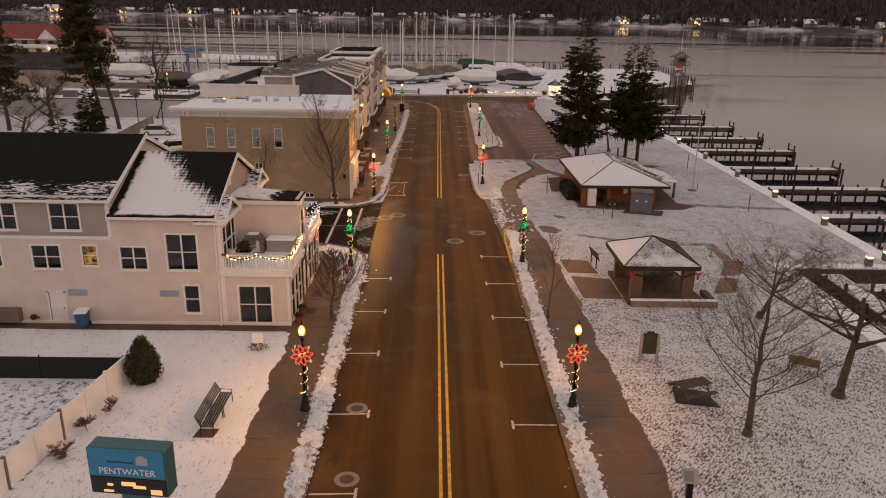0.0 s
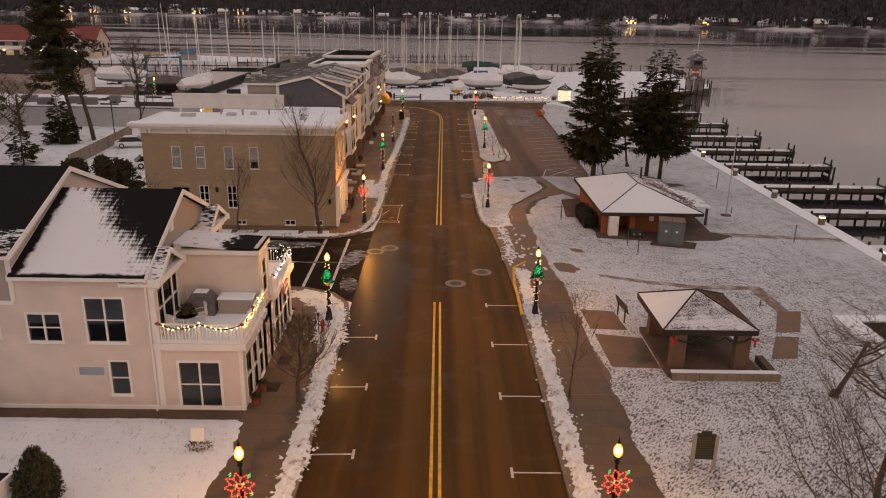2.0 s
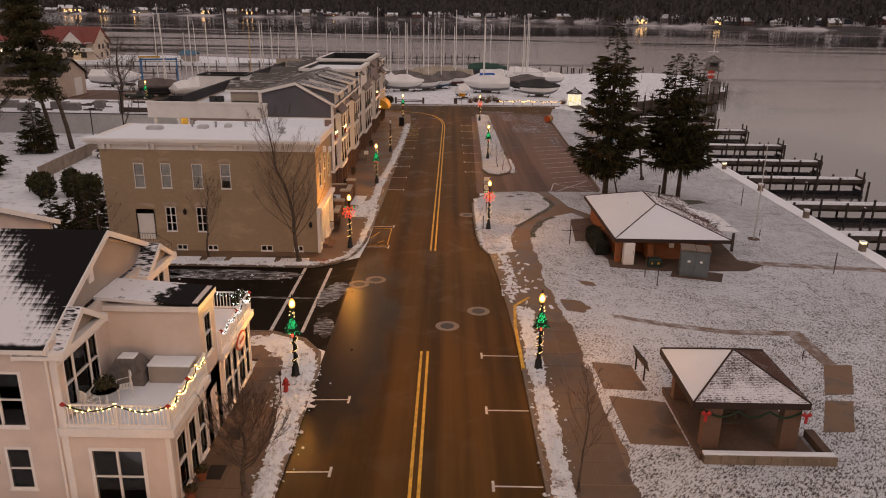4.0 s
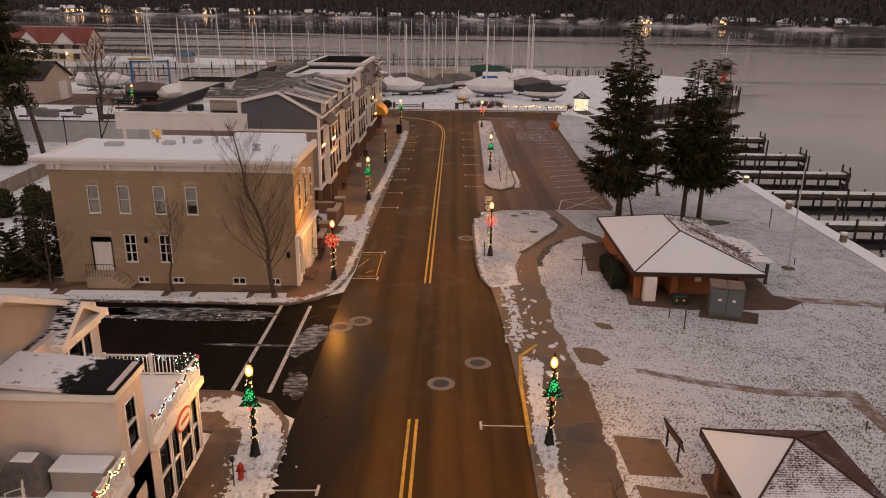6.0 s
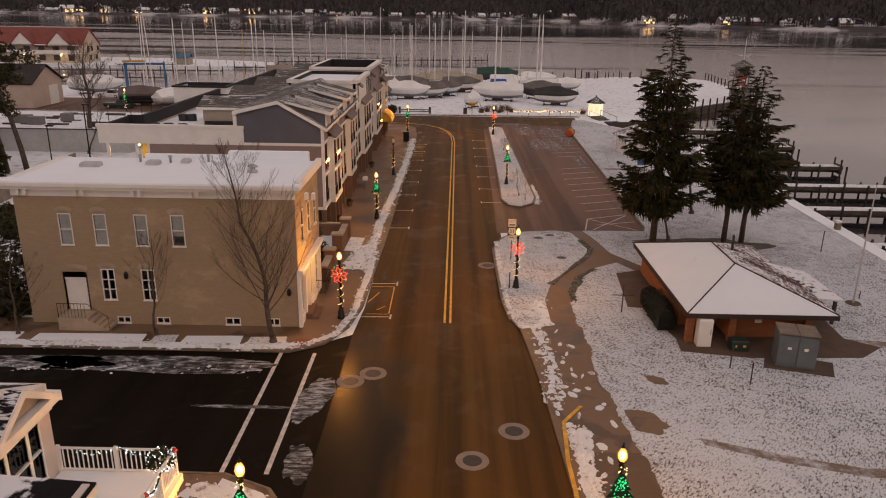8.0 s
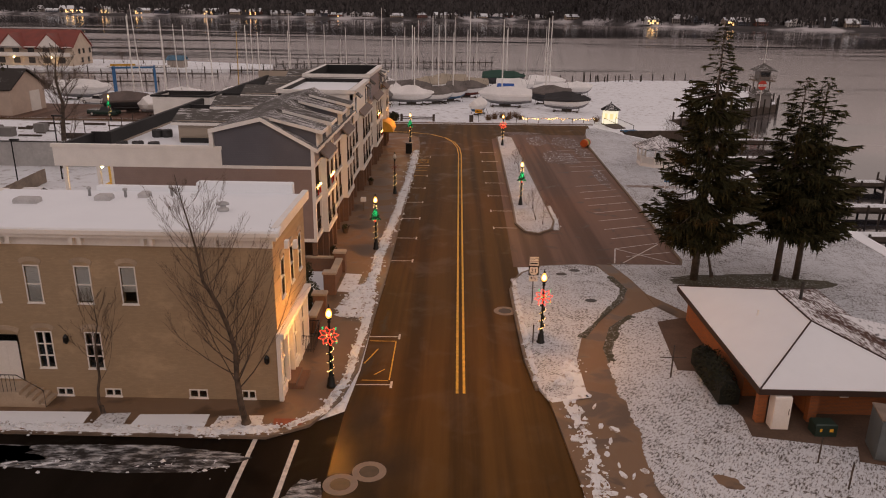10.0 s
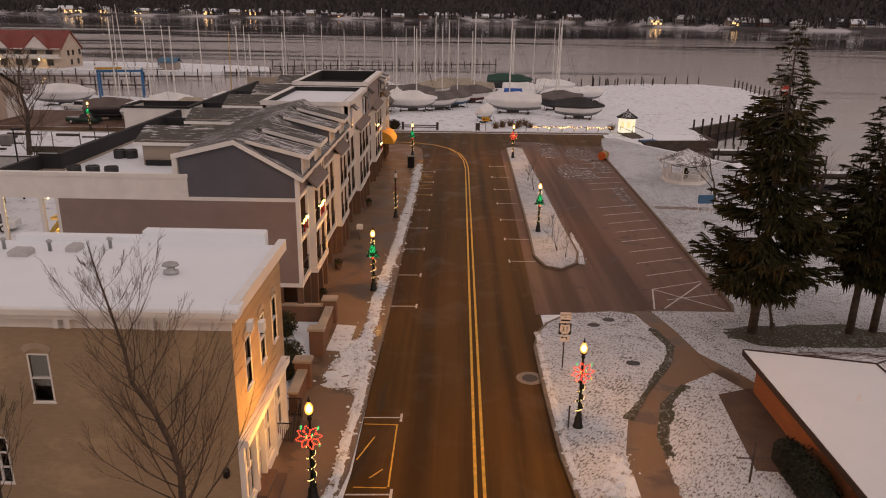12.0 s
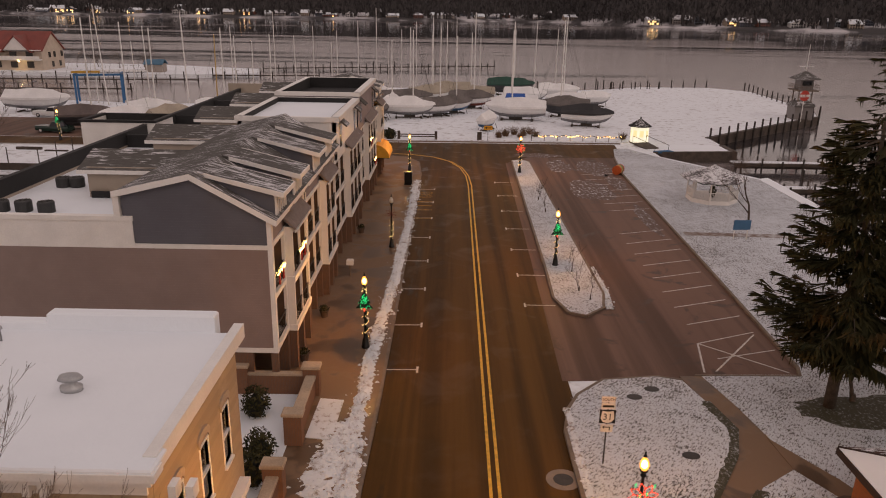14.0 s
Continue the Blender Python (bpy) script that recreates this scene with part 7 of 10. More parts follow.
# ---- waterfront beyond the cross street ----
def boat(x, y, turn, L, cover, hull, label, mast=0.0, lift=0.5, fat=0.34, peak=1.35):
    """A laid-up boat under a tent-like cover, on stands; the bow points along +x."""
    b = thing("boat", label, "boat", (x, y, 0), turn, "laid-up boats")
    rnd = random.Random(int(x * 31 + y * 7))
    W, H = L * fat / 2, L * 0.10 + 0.75
    us = [-1, -0.96, -0.6, -0.2, 0.2, 0.5, 0.72, 0.88, 0.97, 1.0]
    wid = lambda u: W * (1 - max(0, u) ** 2.6) * (0.80 + 0.20 * min(1, 1 + u)) + 0.02
    deck = lambda u: lift + H + 0.20 * H * max(0, u) ** 1.5 + 0.05 * H * max(0, -u)
    foot = lambda u: lift + H * (0.75 * max(0, u) ** 3 + 0.25 * max(0, -u) ** 3)
    def side(u, a, c):
        """Half sections between two shares of the hull's height, joined into a ring."""
        z0, z1, w = foot(u), deck(u), wid(u)
        row = []
        for k in range(4):
            q = a + (c - a) * k / 3
            row.append((u * L / 2 - 0.05 * L * max(0, u) ** 4 * (1 - q), w * min(1.0, (q + 0.001) ** 0.42 * 1.0), z0 + (z1 - z0) * q))
        return [(p[0], -p[1], p[2]) for p in row[::-1]] + row
    part("hull", Geo().loft([side(u, 0.36, 1.0) for u in us]), H_WHITE if hull is not H_DARK else H_DARK, b, "", True)
    part("bottom", Geo().loft([side(u, 0.0, 0.36) for u in us]), hull if hull is not H_WHITE else H_GREY, b, "painted bottom", True)
    rings = []
    for u in us:
        w, z = wid(u) + 0.05, deck(u) - 0.08 * H
        top = deck(u) + (0.75 + L * 0.055) * peak * ((1 - 0.85 * max(0, u) ** 1.5) * (1 - 0.25 * max(0, -u))) * (0.8 if u < -0.97 else 1) * rnd.uniform(0.82, 1.12)
        d = top - deck(u)
        X = u * L / 2
        rings.append([(X * 1.012, -w, z), (X, -w * 1.0, deck(u) + d * 0.12), (X, -w * 0.55, deck(u) + d * rnd.uniform(0.40, 0.52)), (X, 0, top), (X, w * 0.55, deck(u) + d * rnd.uniform(0.40, 0.52)), (X, w * 1.0, deck(u) + d * 0.12), (X * 1.012, w, z)])
    part("cover", Geo().loft(rings, True), cover, b)
    part("keel", Geo().prism([(-L * 0.12, -0.1), (L * 0.1, -0.1), (L * 0.07, 0.1), (-L * 0.12, 0.1)], 0.1, lift + 0.3), M_IRON, b)
    for u in (-0.55, 0.0, 0.5):
        for s in (-1, 1):
            part("stand", Geo().tube([(u * L / 2, s * W * 1.1, 0), (u * L / 2, s * W * 0.7, lift + H * 0.35)], 0.04, 5), M_IRON, b)
    part("cradle", Geo().box(-L * 0.3, -W * 0.6, -0.02, -L * 0.26, W * 0.6, 0.2).box(-L * 0.27, -0.06, 0.0, L * 0.22, 0.06, 0.18).box(L * 0.2, -W * 0.6, -0.02, L * 0.24, W * 0.6, 0.2), M_DARKWOOD, b)
    if mast:
        z = lift + H
        m = part("mast", Geo().tube([(L * 0.06, 0, z), (L * 0.06, 0, z + mast)], [0.13, 0.09], 6), M_MAST, b, "pale alloy mast")
        part("stay", Geo().tube([(L * 0.06, 0, z + mast), (L * 0.49, 0, z)], 0.02, 3), M_IRON, m)
        part("stay", Geo().tube([(L * 0.06, 0, z + mast), (-L * 0.48, 0, z)], 0.02, 3), M_IRON, m)
        part("spreader", Geo().tube([(L * 0.06, -0.8, z + mast * 0.55), (L * 0.06, 0.8, z + mast * 0.55)], 0.03, 4), M_IRON, m)
    return b


M_MAST = plain("mast_alloy", (0.80, 0.78, 0.75), 0.45, 0.0)
C_WHITE, C_GREY = plain("white_shrink_wrap", (0.84, 0.83, 0.82), 0.45, 0, 0.08, 0.8, 0.3), plain("grey_tarp", (0.16, 0.14, 0.13), 0.8, 0, 0.25, 0.8, 0.4)
C_TAN, C_BROWN = plain("tan_cover", (0.42, 0.36, 0.28), 0.7, 0, 0.15, 0.8, 0.4), plain("brown_cover", (0.14, 0.11, 0.10), 0.8, 0, 0.2, 0.8, 0.4)
C_DARK, C_GREEN = plain("black_cover", (0.025, 0.024, 0.026), 0.6, 0, 0.25, 0.8, 0.4), plain("green_cover", (0.02, 0.07, 0.05), 0.7, 0, 0.2, 1, 0.4)
H_WHITE, H_BLUE = plain("white_gelcoat", (0.78, 0.77, 0.76), 0.25, 0, 0.06, 0.6, 0), plain("blue_bottom", (0.03, 0.10, 0.20), 0.4, 0, 0.15, 1, 0)
H_GREY = plain("grey_bottom", (0.20, 0.20, 0.21), 0.5, 0, 0.2, 1, 0)
H_RED, H_DARK = plain("red_bottom", (0.14, 0.03, 0.02), 0.5, 0, 0.2, 1, 0), plain("dark_bottom", (0.05, 0.05, 0.055), 0.5, 0, 0.2, 1, 0)
BOATS = [(-8.5, 272, 4, 9.0, C_WHITE, H_WHITE, "white shrink-wrapped sailing boat on stands", 13.0), (-3.6, 275, 30, 8.5, C_GREY, H_WHITE, "sailing boat under a grey cover", 13.5),
         (4.9, 254.5, 62, 5.6, C_WHITE, H_BLUE, "small boat with blue bottom under a white cover", 0), (10.3, 271, 172, 10.8, C_WHITE, H_WHITE, "large white shrink-wrapped boat", 14.5),
         (22.0, 262, -12, 8.8, C_DARK, H_WHITE, "white boat under a black cover", 0), (19.6, 278, 165, 9.6, C_GREY, H_DARK, "boat under a long grey tarpaulin", 15.0),
         (2.8, 292, 5, 9, C_GREY, H_RED, "sailing boat with red bottom under grey cover", 16.0), (-1.6, 313, 170, 10, C_TAN, H_BLUE, "boat under a tan tarpaulin", 14.0),
         (14.2, 303, 0, 9, C_WHITE, H_WHITE, "white shrink-wrapped motor boat", 0), (21.5, 293, 170, 8, C_WHITE, H_BLUE, "boat under a white cover", 15.5),
         (12.6, 328, 3, 11, C_GREEN, H_DARK, "boat under a dark green cover", 12.0), (-12.5, 283, 75, 8, C_WHITE, H_RED, "red-bottomed boat under white wrap", 11.0),
         (-9.7, 290, 10, 10, C_GREY, H_WHITE, "boat under a large grey tarpaulin", 13.0), (3.5, 305, 170, 9, C_TAN, H_WHITE, "boat under a tan cover", 12.0), (22.5, 316, 0, 9, C_WHITE, H_WHITE, "white wrapped boat near the shore", 13.0),
         (-13.6, 268, 85, 8, C_GREY, H_DARK, "boat under a grey tarpaulin beside the apartments", 0), (-15.5, 296, 35, 9, C_WHITE, H_WHITE, "tall white wrapped boat", 0), (-0.6, 281, 30, 8, C_GREY, H_BLUE, "blue-bottomed boat under a grey cover", 12.0),
         (-5.5, 302, 15, 9, C_TAN, H_WHITE, "boat under a pale tan cover", 15.0), (10.8, 284, 175, 9, C_WHITE, H_WHITE, "white boat beside a blue tarpaulin", 13.0),
         (28.5, 300, 20, 7, C_WHITE, H_WHITE, "small white wrapped boat near the shore", 0),
         (-75.5, 272, 3, 11.5, C_WHITE, H_WHITE, "white wrapped motor yacht beside a truck", 0), (-58.0, 247, 28, 9.5, C_BROWN, H_DARK, "boat under a brown tarpaulin", 14.5), (-51.5, 245, 62, 9.5, C_WHITE, H_WHITE, "boat under white shrink wrap", 14.0),
         (-46.5, 252, 65, 8.5, C_TAN, H_WHITE, "boat under a tan cover", 0), (-41, 266, 30, 9, C_WHITE, H_WHITE, "white wrapped boat near the basin", 13.0), (-33, 268, 40, 9, C_WHITE, H_BLUE, "white wrapped boat behind the apartments", 12.0),
         (-37, 258, 50, 8, C_TAN, H_WHITE, "boat under a tan tarpaulin", 12.0), (-52, 262, 20, 8, C_WHITE, H_WHITE, "white covered boat in the yard", 13.0)]
for x, y, turn, L, c, h, label, mast in BOATS:
    boat(x, y, turn, L, c, h, label, mast)
blue = thing("tarpaulin", "bright blue tarpaulin over a boat's cabin", "tarpaulin", (10.8, 280.0, 2.9))
part("sheet", Geo().add([(-1.9, -1, 0), (1.9, -1, 0), (1.9, 1, 0), (-1.9, 1, 0), (-1.7, 0, 1.1), (1.7, 0, 1.1)], [(0, 1, 5, 4), (2, 3, 4, 5), (1, 2, 5), (3, 0, 4), (3, 2, 1, 0)]), plain("blue_tarp", (0.02, 0.10, 0.42), 0.5), blue)
part("frame", Geo().tube([(-1.5, 0, -2.6), (-1.5, 0, 1)], 0.05, 5).tube([(1.5, 0, -2.6), (1.5, 0, 1)], 0.05, 5), M_IRON, blue)


def loose_mast(x, y, z, h, lean, label, col):
    m = thing("mast", label, "mast", (x, y, z), group="standing masts")
    part("spar", Geo().tube([(0, 0, -0.5), (lean * h, 0, h)], [0.14, 0.08], 5), col, m)
    part("stay", Geo().tube([(lean * h, 0, h), (lean * h + 3, 0.5, 0.5)], 0.018, 3).tube([(lean * h, 0, h), (lean * h - 3, 0.5, 0.5)], 0.018, 3), M_IRON, m)
    part("spreader", Geo().tube([(lean * h * 0.6 - 0.7, 0, h * 0.6), (lean * h * 0.6 + 0.7, 0, h * 0.6)], 0.03, 3), M_IRON, m)
    return m


ALLOY = plain("spar_alloy", (0.74, 0.71, 0.68), 0.45, 0.0)
YSPAR = plain("yellow_spar", (0.5, 0.32, 0.10), 0.5)
rnd = random.Random(8)
for k, (x, y, h, lean) in enumerate(((-68, 288, 19, -0.05), (-71, 291, 17, 0.02), (-62, 296, 15, -0.02), (-54, 295, 18, -0.02), (-55, 299, 17, -0.015), (-47, 306, 15, 0), (-50, 303, 13.5, 0.02), (-40, 318, 18, 0), (-33, 330, 15, 0), (-28, 334, 14, 0.0),
                                 (-24, 345, 16, 0), (-20, 352, 19, 0), (-14, 356, 14, 0.01), (-10, 352, 16, 0), (-6, 350, 13, 0), (0, 349, 17, 0), (6, 350, 13, 0), (-66, 300, 12, 0), (-44, 312, 12, 0.02), (-36, 322, 13, -0.02), (-30, 340, 11, 0), (-17, 350, 11, 0), (14, 347, 14, 0), (19, 342, 16.5, 0.01), (23, 330, 15, 0.0))):
    loose_mast(x, y, -0.4, h, lean, "slender boat mast in the marina", YSPAR if k == 6 else ALLOY)


def kiosk():
    k = thing("kiosk", "small octagonal white booth, brightly lit, with a dark roof", "kiosk", (27.2, 240.5, 0.0))
    R = lambda r, z: [(r * math.cos(math.pi / 8 + i * math.pi / 4), r * math.sin(math.pi / 8 + i * math.pi / 4), z) for i in range(8)]
    # The walls are no lamps; their emission stands in for floodlight.
    part("wall", Geo().loft([R(1.35, 0.1), R(1.35, 2.5)]), Mat("floodlit_white", (0.85, 0.83, 0.72), 0.5).glow((1.0, 0.93, 0.66), 0.75).m, k, "white panels whose own glow stands in for floodlight")
    part("roof", Geo().loft([R(1.75, 2.45), R(1.75, 2.55), R(0.15, 3.55), R(0.08, 3.85)]), roof_snow("kiosk_roof", (0.03, 0.03, 0.03), 0.4), k)
    part("base", Geo().loft([R(1.5, -0.03), R(1.5, 0.12)]), M_CONC, k)
    for i in range(8):
        a = i * math.pi / 4
        c, s = math.cos(a), math.sin(a)
        r = 1.27
        part("window", Geo().quad((c * r - s * -0.3, s * r + c * -0.3, 0.95), (c * r - s * 0.3, s * r + c * 0.3, 0.95), (c * r - s * 0.3, s * r + c * 0.3, 1.95), (c * r - s * -0.3, s * r + c * -0.3, 1.95), 0.05), light_mat("booth_window", (1.0, 0.8, 0.35), 0.7), k)
    return k


kiosk()


def bandstand():
    b = thing("bandstand", "white octagonal bandstand with snowy roof and railing", "pavilion", (26.2, 190.6, 0.12))
    R = lambda r, z: [(r * math.cos(math.pi / 8 + i * math.pi / 4), r * math.sin(math.pi / 8 + i * math.pi / 4), z) for i in range(8)]
    part("floor", Geo().loft([R(2.6, -0.1), R(2.6, 0.45)]), M_TRIM, b)
    part("roof", Geo().loft([R(3.4, 2.35), R(3.4, 2.48), R(0.2, 3.65), R(0.1, 3.8)]), roof_snow("bandstand_roof", (0.10, 0.09, 0.09), 0.50), b, "pale snowy shingle roof")
    P = R(2.5, 0)
    for i in range(8):
        part("post", Geo().tube([(P[i][0], P[i][1], 0.4), (P[i][0], P[i][1], 2.4)], 0.08, 6), M_TRIM, b)
        a, c = P[i], P[(i + 1) % 8]
        if i != 1:
            rail = part("railing", Geo().tube([(a[0], a[1], 1.25), (c[0], c[1], 1.25)], 0.04, 4).tube([(a[0], a[1], 0.6), (c[0], c[1], 0.6)], 0.03, 4), M_TRIM, b)
            for j in range(1, 12):
                x, y = a[0] + (c[0] - a[0]) * j / 12, a[1] + (c[1] - a[1]) * j / 12
                part("baluster", Geo().tube([(x, y, 0.6), (x, y, 1.25)], 0.02, 4), M_TRIM, rail)
        pts = [Vector((a[0], a[1], 2.3)).lerp(Vector((c[0], c[1], 2.3)), j / 8) - Vector((0, 0, 0.25 * math.sin(j / 8 * math.pi))) for j in range(9)]
        part("garland", Geo().tube(pts, 0.06, 4), M_GARLAND, b)
    return b


bandstand()
t = thing("christmas_tree", "small dark Christmas tree in the bandstand", "christmas tree", (26.0, 189.6, 0.57))
part("crown", leafy((0, 0, 0.6), (0.35, 0.35, 0.65), 260, 9, 0.1), M_NEEDLE, t)
part("stem", Geo().tube([(0, 0, 0), (0, 0, 1.2)], 0.05, 5), M_BARK, t)


def fuel_tower():
    t = thing("lookout_tower", "grey fuel-dock lookout tower with a hipped roof", "tower", (64.6, 282.4, 0))
    m = siding("grey_board", (0.22, 0.20, 0.19), 0.2)
    part("hut", Geo().box(-1.7, -1.7, -0.1, 1.7, 1.7, 2.4), m, t)
    part("hut_roof", Geo().add([(-2, -2, 2.4), (2, -2, 2.4), (2, 2, 2.4), (-2, 2, 2.4), (-1.2, -1.2, 3.3), (1.2, -1.2, 3.3), (1.2, 1.2, 3.3), (-1.2, 1.2, 3.3)], [(0, 1, 5, 4), (1, 2, 6, 5), (2, 3, 7, 6), (3, 0, 4, 7), (4, 5, 6, 7), (3, 2, 1, 0)]), M_ROOF_C, t)
    for x in (-1.2, 1.2):
        for y in (-1.2, 1.2):
            part("leg", Geo().tube([(x, y, 2.4), (x, y, 5.2)], 0.12, 5), M_KERB, t)
    part("deck", Geo().box(-2.0, -2.0, 5.2, 2.0, 2.0, 5.4), M_KERB, t)
    part("cabin", Geo().box(-1.2, -1.2, 5.4, 1.2, 1.2, 7.3), m, t)
    part("pane", Geo().box(-0.9, -1.24, 6.1, 0.9, -1.2, 7.0), M_GLASS, t)
    g = Geo()
    for a, c in (((-2, -2), (2, -2)), ((2, -2), (2, 2)), ((2, 2), (-2, 2)), ((-2, 2), (-2, -2))):
        for z in (5.9, 6.35):
            g.tube([(*a, z), (*c, z)], 0.035, 4)
        for j in range(6):
            x, y = a[0] + (c[0] - a[0]) * j / 5, a[1] + (c[1] - a[1]) * j / 5
            g.tube([(x, y, 5.4), (x, y, 6.35)], 0.03, 4)
    part("railing", g, M_KERB, t)
    part("roof", Geo().add([(-2.2, -2.2, 7.3), (2.2, -2.2, 7.3), (2.2, 2.2, 7.3), (-2.2, 2.2, 7.3), (0, 0, 8.8)], [(0, 1, 4), (1, 2, 4), (2, 3, 4), (3, 0, 4), (3, 2, 1, 0)]), M_ROOF_C, t)
    part("pole", Geo().tube([(0, 0, 8.7), (0, 0, 13.5)], [0.07, 0.04], 5).tube([(-1.3, 0, 9.6), (1.3, 0, 9.6)], 0.04, 4), M_TRIM, t)
    return t


fuel_tower()


def letters(text, size, parent, loc, rot, material, name="lettering", depth=0.006):
    c = bpy.data.curves.new(name, "FONT")
    c.body, c.size, c.extrude, c.align_x, c.align_y = text, size, depth, "CENTER", "CENTER"
    c.materials.append(material)
    tmp = new(name, c)
    me = bpy.data.meshes.new_from_object(tmp.evaluated_get(bpy.context.evaluated_depsgraph_get()))
    bpy.data.objects.remove(tmp)
    ob = new(name, me)
    ob.parent = parent
    ob.matrix_basis = pose(*loc, *rot)
    return ob


s = thing("fuel_sign", "round red fuel sign on a tall pole", "sign", (63.2, 277.0, 0), 12)
part("pole", Geo().tube([(0, 0, -0.1), (0, 0, 5.0)], 0.08, 6), M_TRIM, s)
disc = part("disc", Geo().loft([[(0.95 * math.cos(2 * math.pi * i / 20), y, 4.6 + 0.95 * math.sin(2 * math.pi * i / 20)) for i in range(20)] for y in (-0.12, -0.02)]), plain("red_enamel", (0.5, 0.05, 0.03), 0.4), s)
part("band", Geo().box(-0.92, -0.135, 4.38, 0.92, -0.121, 4.82), M_TRIM, disc)
letters("FUEL", 0.5, s, (0, -0.15, 4.6), (90, 0, 0), plain("red_letters", (0.4, 0.03, 0.02), 0.5))


# fuel dock edge, small jetty and pile rows
slab("dock_edge", [(39.3, 247.0), (69.2, 284.6), (68.6, 285.2), (38.9, 247.9)], -3, 0.12, M_DARKWOOD, "dark timber bulkhead of the fuel dock")
slab("dock_edge_2", [(27.4, 228.6), (39.5, 230.6), (39.5, 238.2), (38.7, 238.2), (38.7, 231.3), (27.3, 229.3)], -3, 0.1, M_DARKWOOD, "dark timber edge of the jetty")
slab("jetty_snow", [(28.5, 230.4), (38.6, 231.5), (38.6, 238), (29.5, 238)], -0.02, 0.05, M_SNOW, "snow on the small jetty")
tall = thing("mooring_pile", "dark pile along the dock edge", "pile", (39.4, 246.6, 0), group="dock edge piles")
part("shaft", Geo().tube([(0, 0, -3.5), (0, 0, 1.7)], 0.16, 7), M_PILE, tall)
part("cap", Geo().lathe(0, 0, [(0.15, 1.7), (0.01, 1.76)], 7), M_IRON, tall)
for k in range(1, 15):
    copy_thing(tall, plan(39.4 + 29.6 * k / 14, 246.6 + 37.6 * k / 14, -0.1 * (k % 3)))
for k in range(15):
    copy_thing(tall, plan(70.4 + 3.2 * k / 14, 288 + 66 * k / 14, 0.2))
for k in range(14):
    copy_thing(tall, plan(66 - 44 * k / 13, 363 - 20 * k / 13, 0.3 * (k % 2)))
for k in range(9):
    copy_thing(tall, plan(22 - 0.6 * k + 20 * (k % 2), 348 + 3 * k, -0.2))


def long_pier(x0, y0, x1, y1, label, z=-0.5, rows=22):
    p = thing("pier", label, "pier")
    d = Vector((x1 - x0, y1 - y0)).normalized()
    n = Vector((-d.y, d.x)) * 0.9
    part("deck", Geo().prism([(x0 - n.x, y0 - n.y), (x1 - n.x, y1 - n.y), (x1 + n.x, y1 + n.y), (x0 + n.x, y0 + n.y)], z - 0.25, z), M_DARKWOOD, p)
    for i in range(rows):
        u = i / (rows - 1)
        x, y = x0 + (x1 - x0) * u, y0 + (y1 - y0) * u
        part("piling", Geo().tube([(x, y - 0.9, -3.5), (x, y - 0.9, 0.6 + 0.9 * (i % 3 == 0))], 0.17, 5), M_PILE, p)
    return p


long_pier(-62, 428, 14, 462, "long dark pier across the lake water", -0.4, 34)
long_pier(-140, 362, -70, 372, "low dock across the basin", -0.6, 20)
long_pier(-120, 332, -78, 337, "low dock in the basin", -0.6, 14)
long_pier(-150, 312, -98, 318, "low dock in the basin", -0.6, 12)
long_pier(-70, 390, -40, 396, "dark dock with moored boats", -0.5, 10)
teal = thing("swim_platform", "teal floating dock with piles", "dock", (46, 352, 0), 8)
part("deck", Geo().box(-6, -1, -0.9, 6, 1, -0.5), plain("teal_paint", (0.04, 0.16, 0.16), 0.6), teal)
for k in range(6):
    part("piling", Geo().tube([(-6 + 2.4 * k, 1, -3), (-6 + 2.4 * k, 1, 1.6)], 0.12, 5), M_PILE, teal)


# garland fence with lights along the cross street
def light_fence():
    f = thing("rope_fence", "low post fence wound with warm string lights", "fence")
    rnd = random.Random(5)
    pts, g = [], Geo()
    for i in range(81):
        u = i / 80
        pts.append(Vector((11.0 + 13.6 * u, 240.6 - 0.4 * u, 0.75 + 0.12 * math.sin(u * 40))))
    part("garland", Geo().tube(pts, 0.06, 4), M_GARLAND, f)
    for p in pts:
        for k in range(2 if rnd.random() < 0.6 else 0):
            x, y, z = p.x + rnd.uniform(-0.1, 0.1), p.y - 0.08, p.z + rnd.uniform(-0.1, 0.1)
            g.lathe(x, y, [(0.003, z - 0.05), (0.05, z), (0.003, z + 0.05)], 4)
    part("string_light", g, light_mat("fence_bulbs", (1.0, 0.50, 0.14), 7.0), f, "warm string lights", kind="stuff")
    for k in range(8):
        part("post", Geo().tube([(11.0 + 1.94 * k, 240.6 - 0.05 * k, -0.1), (11.0 + 1.94 * k, 240.6 - 0.05 * k, 0.9)], 0.06, 5), M_DARKWOOD, f)
    return f


light_fence()


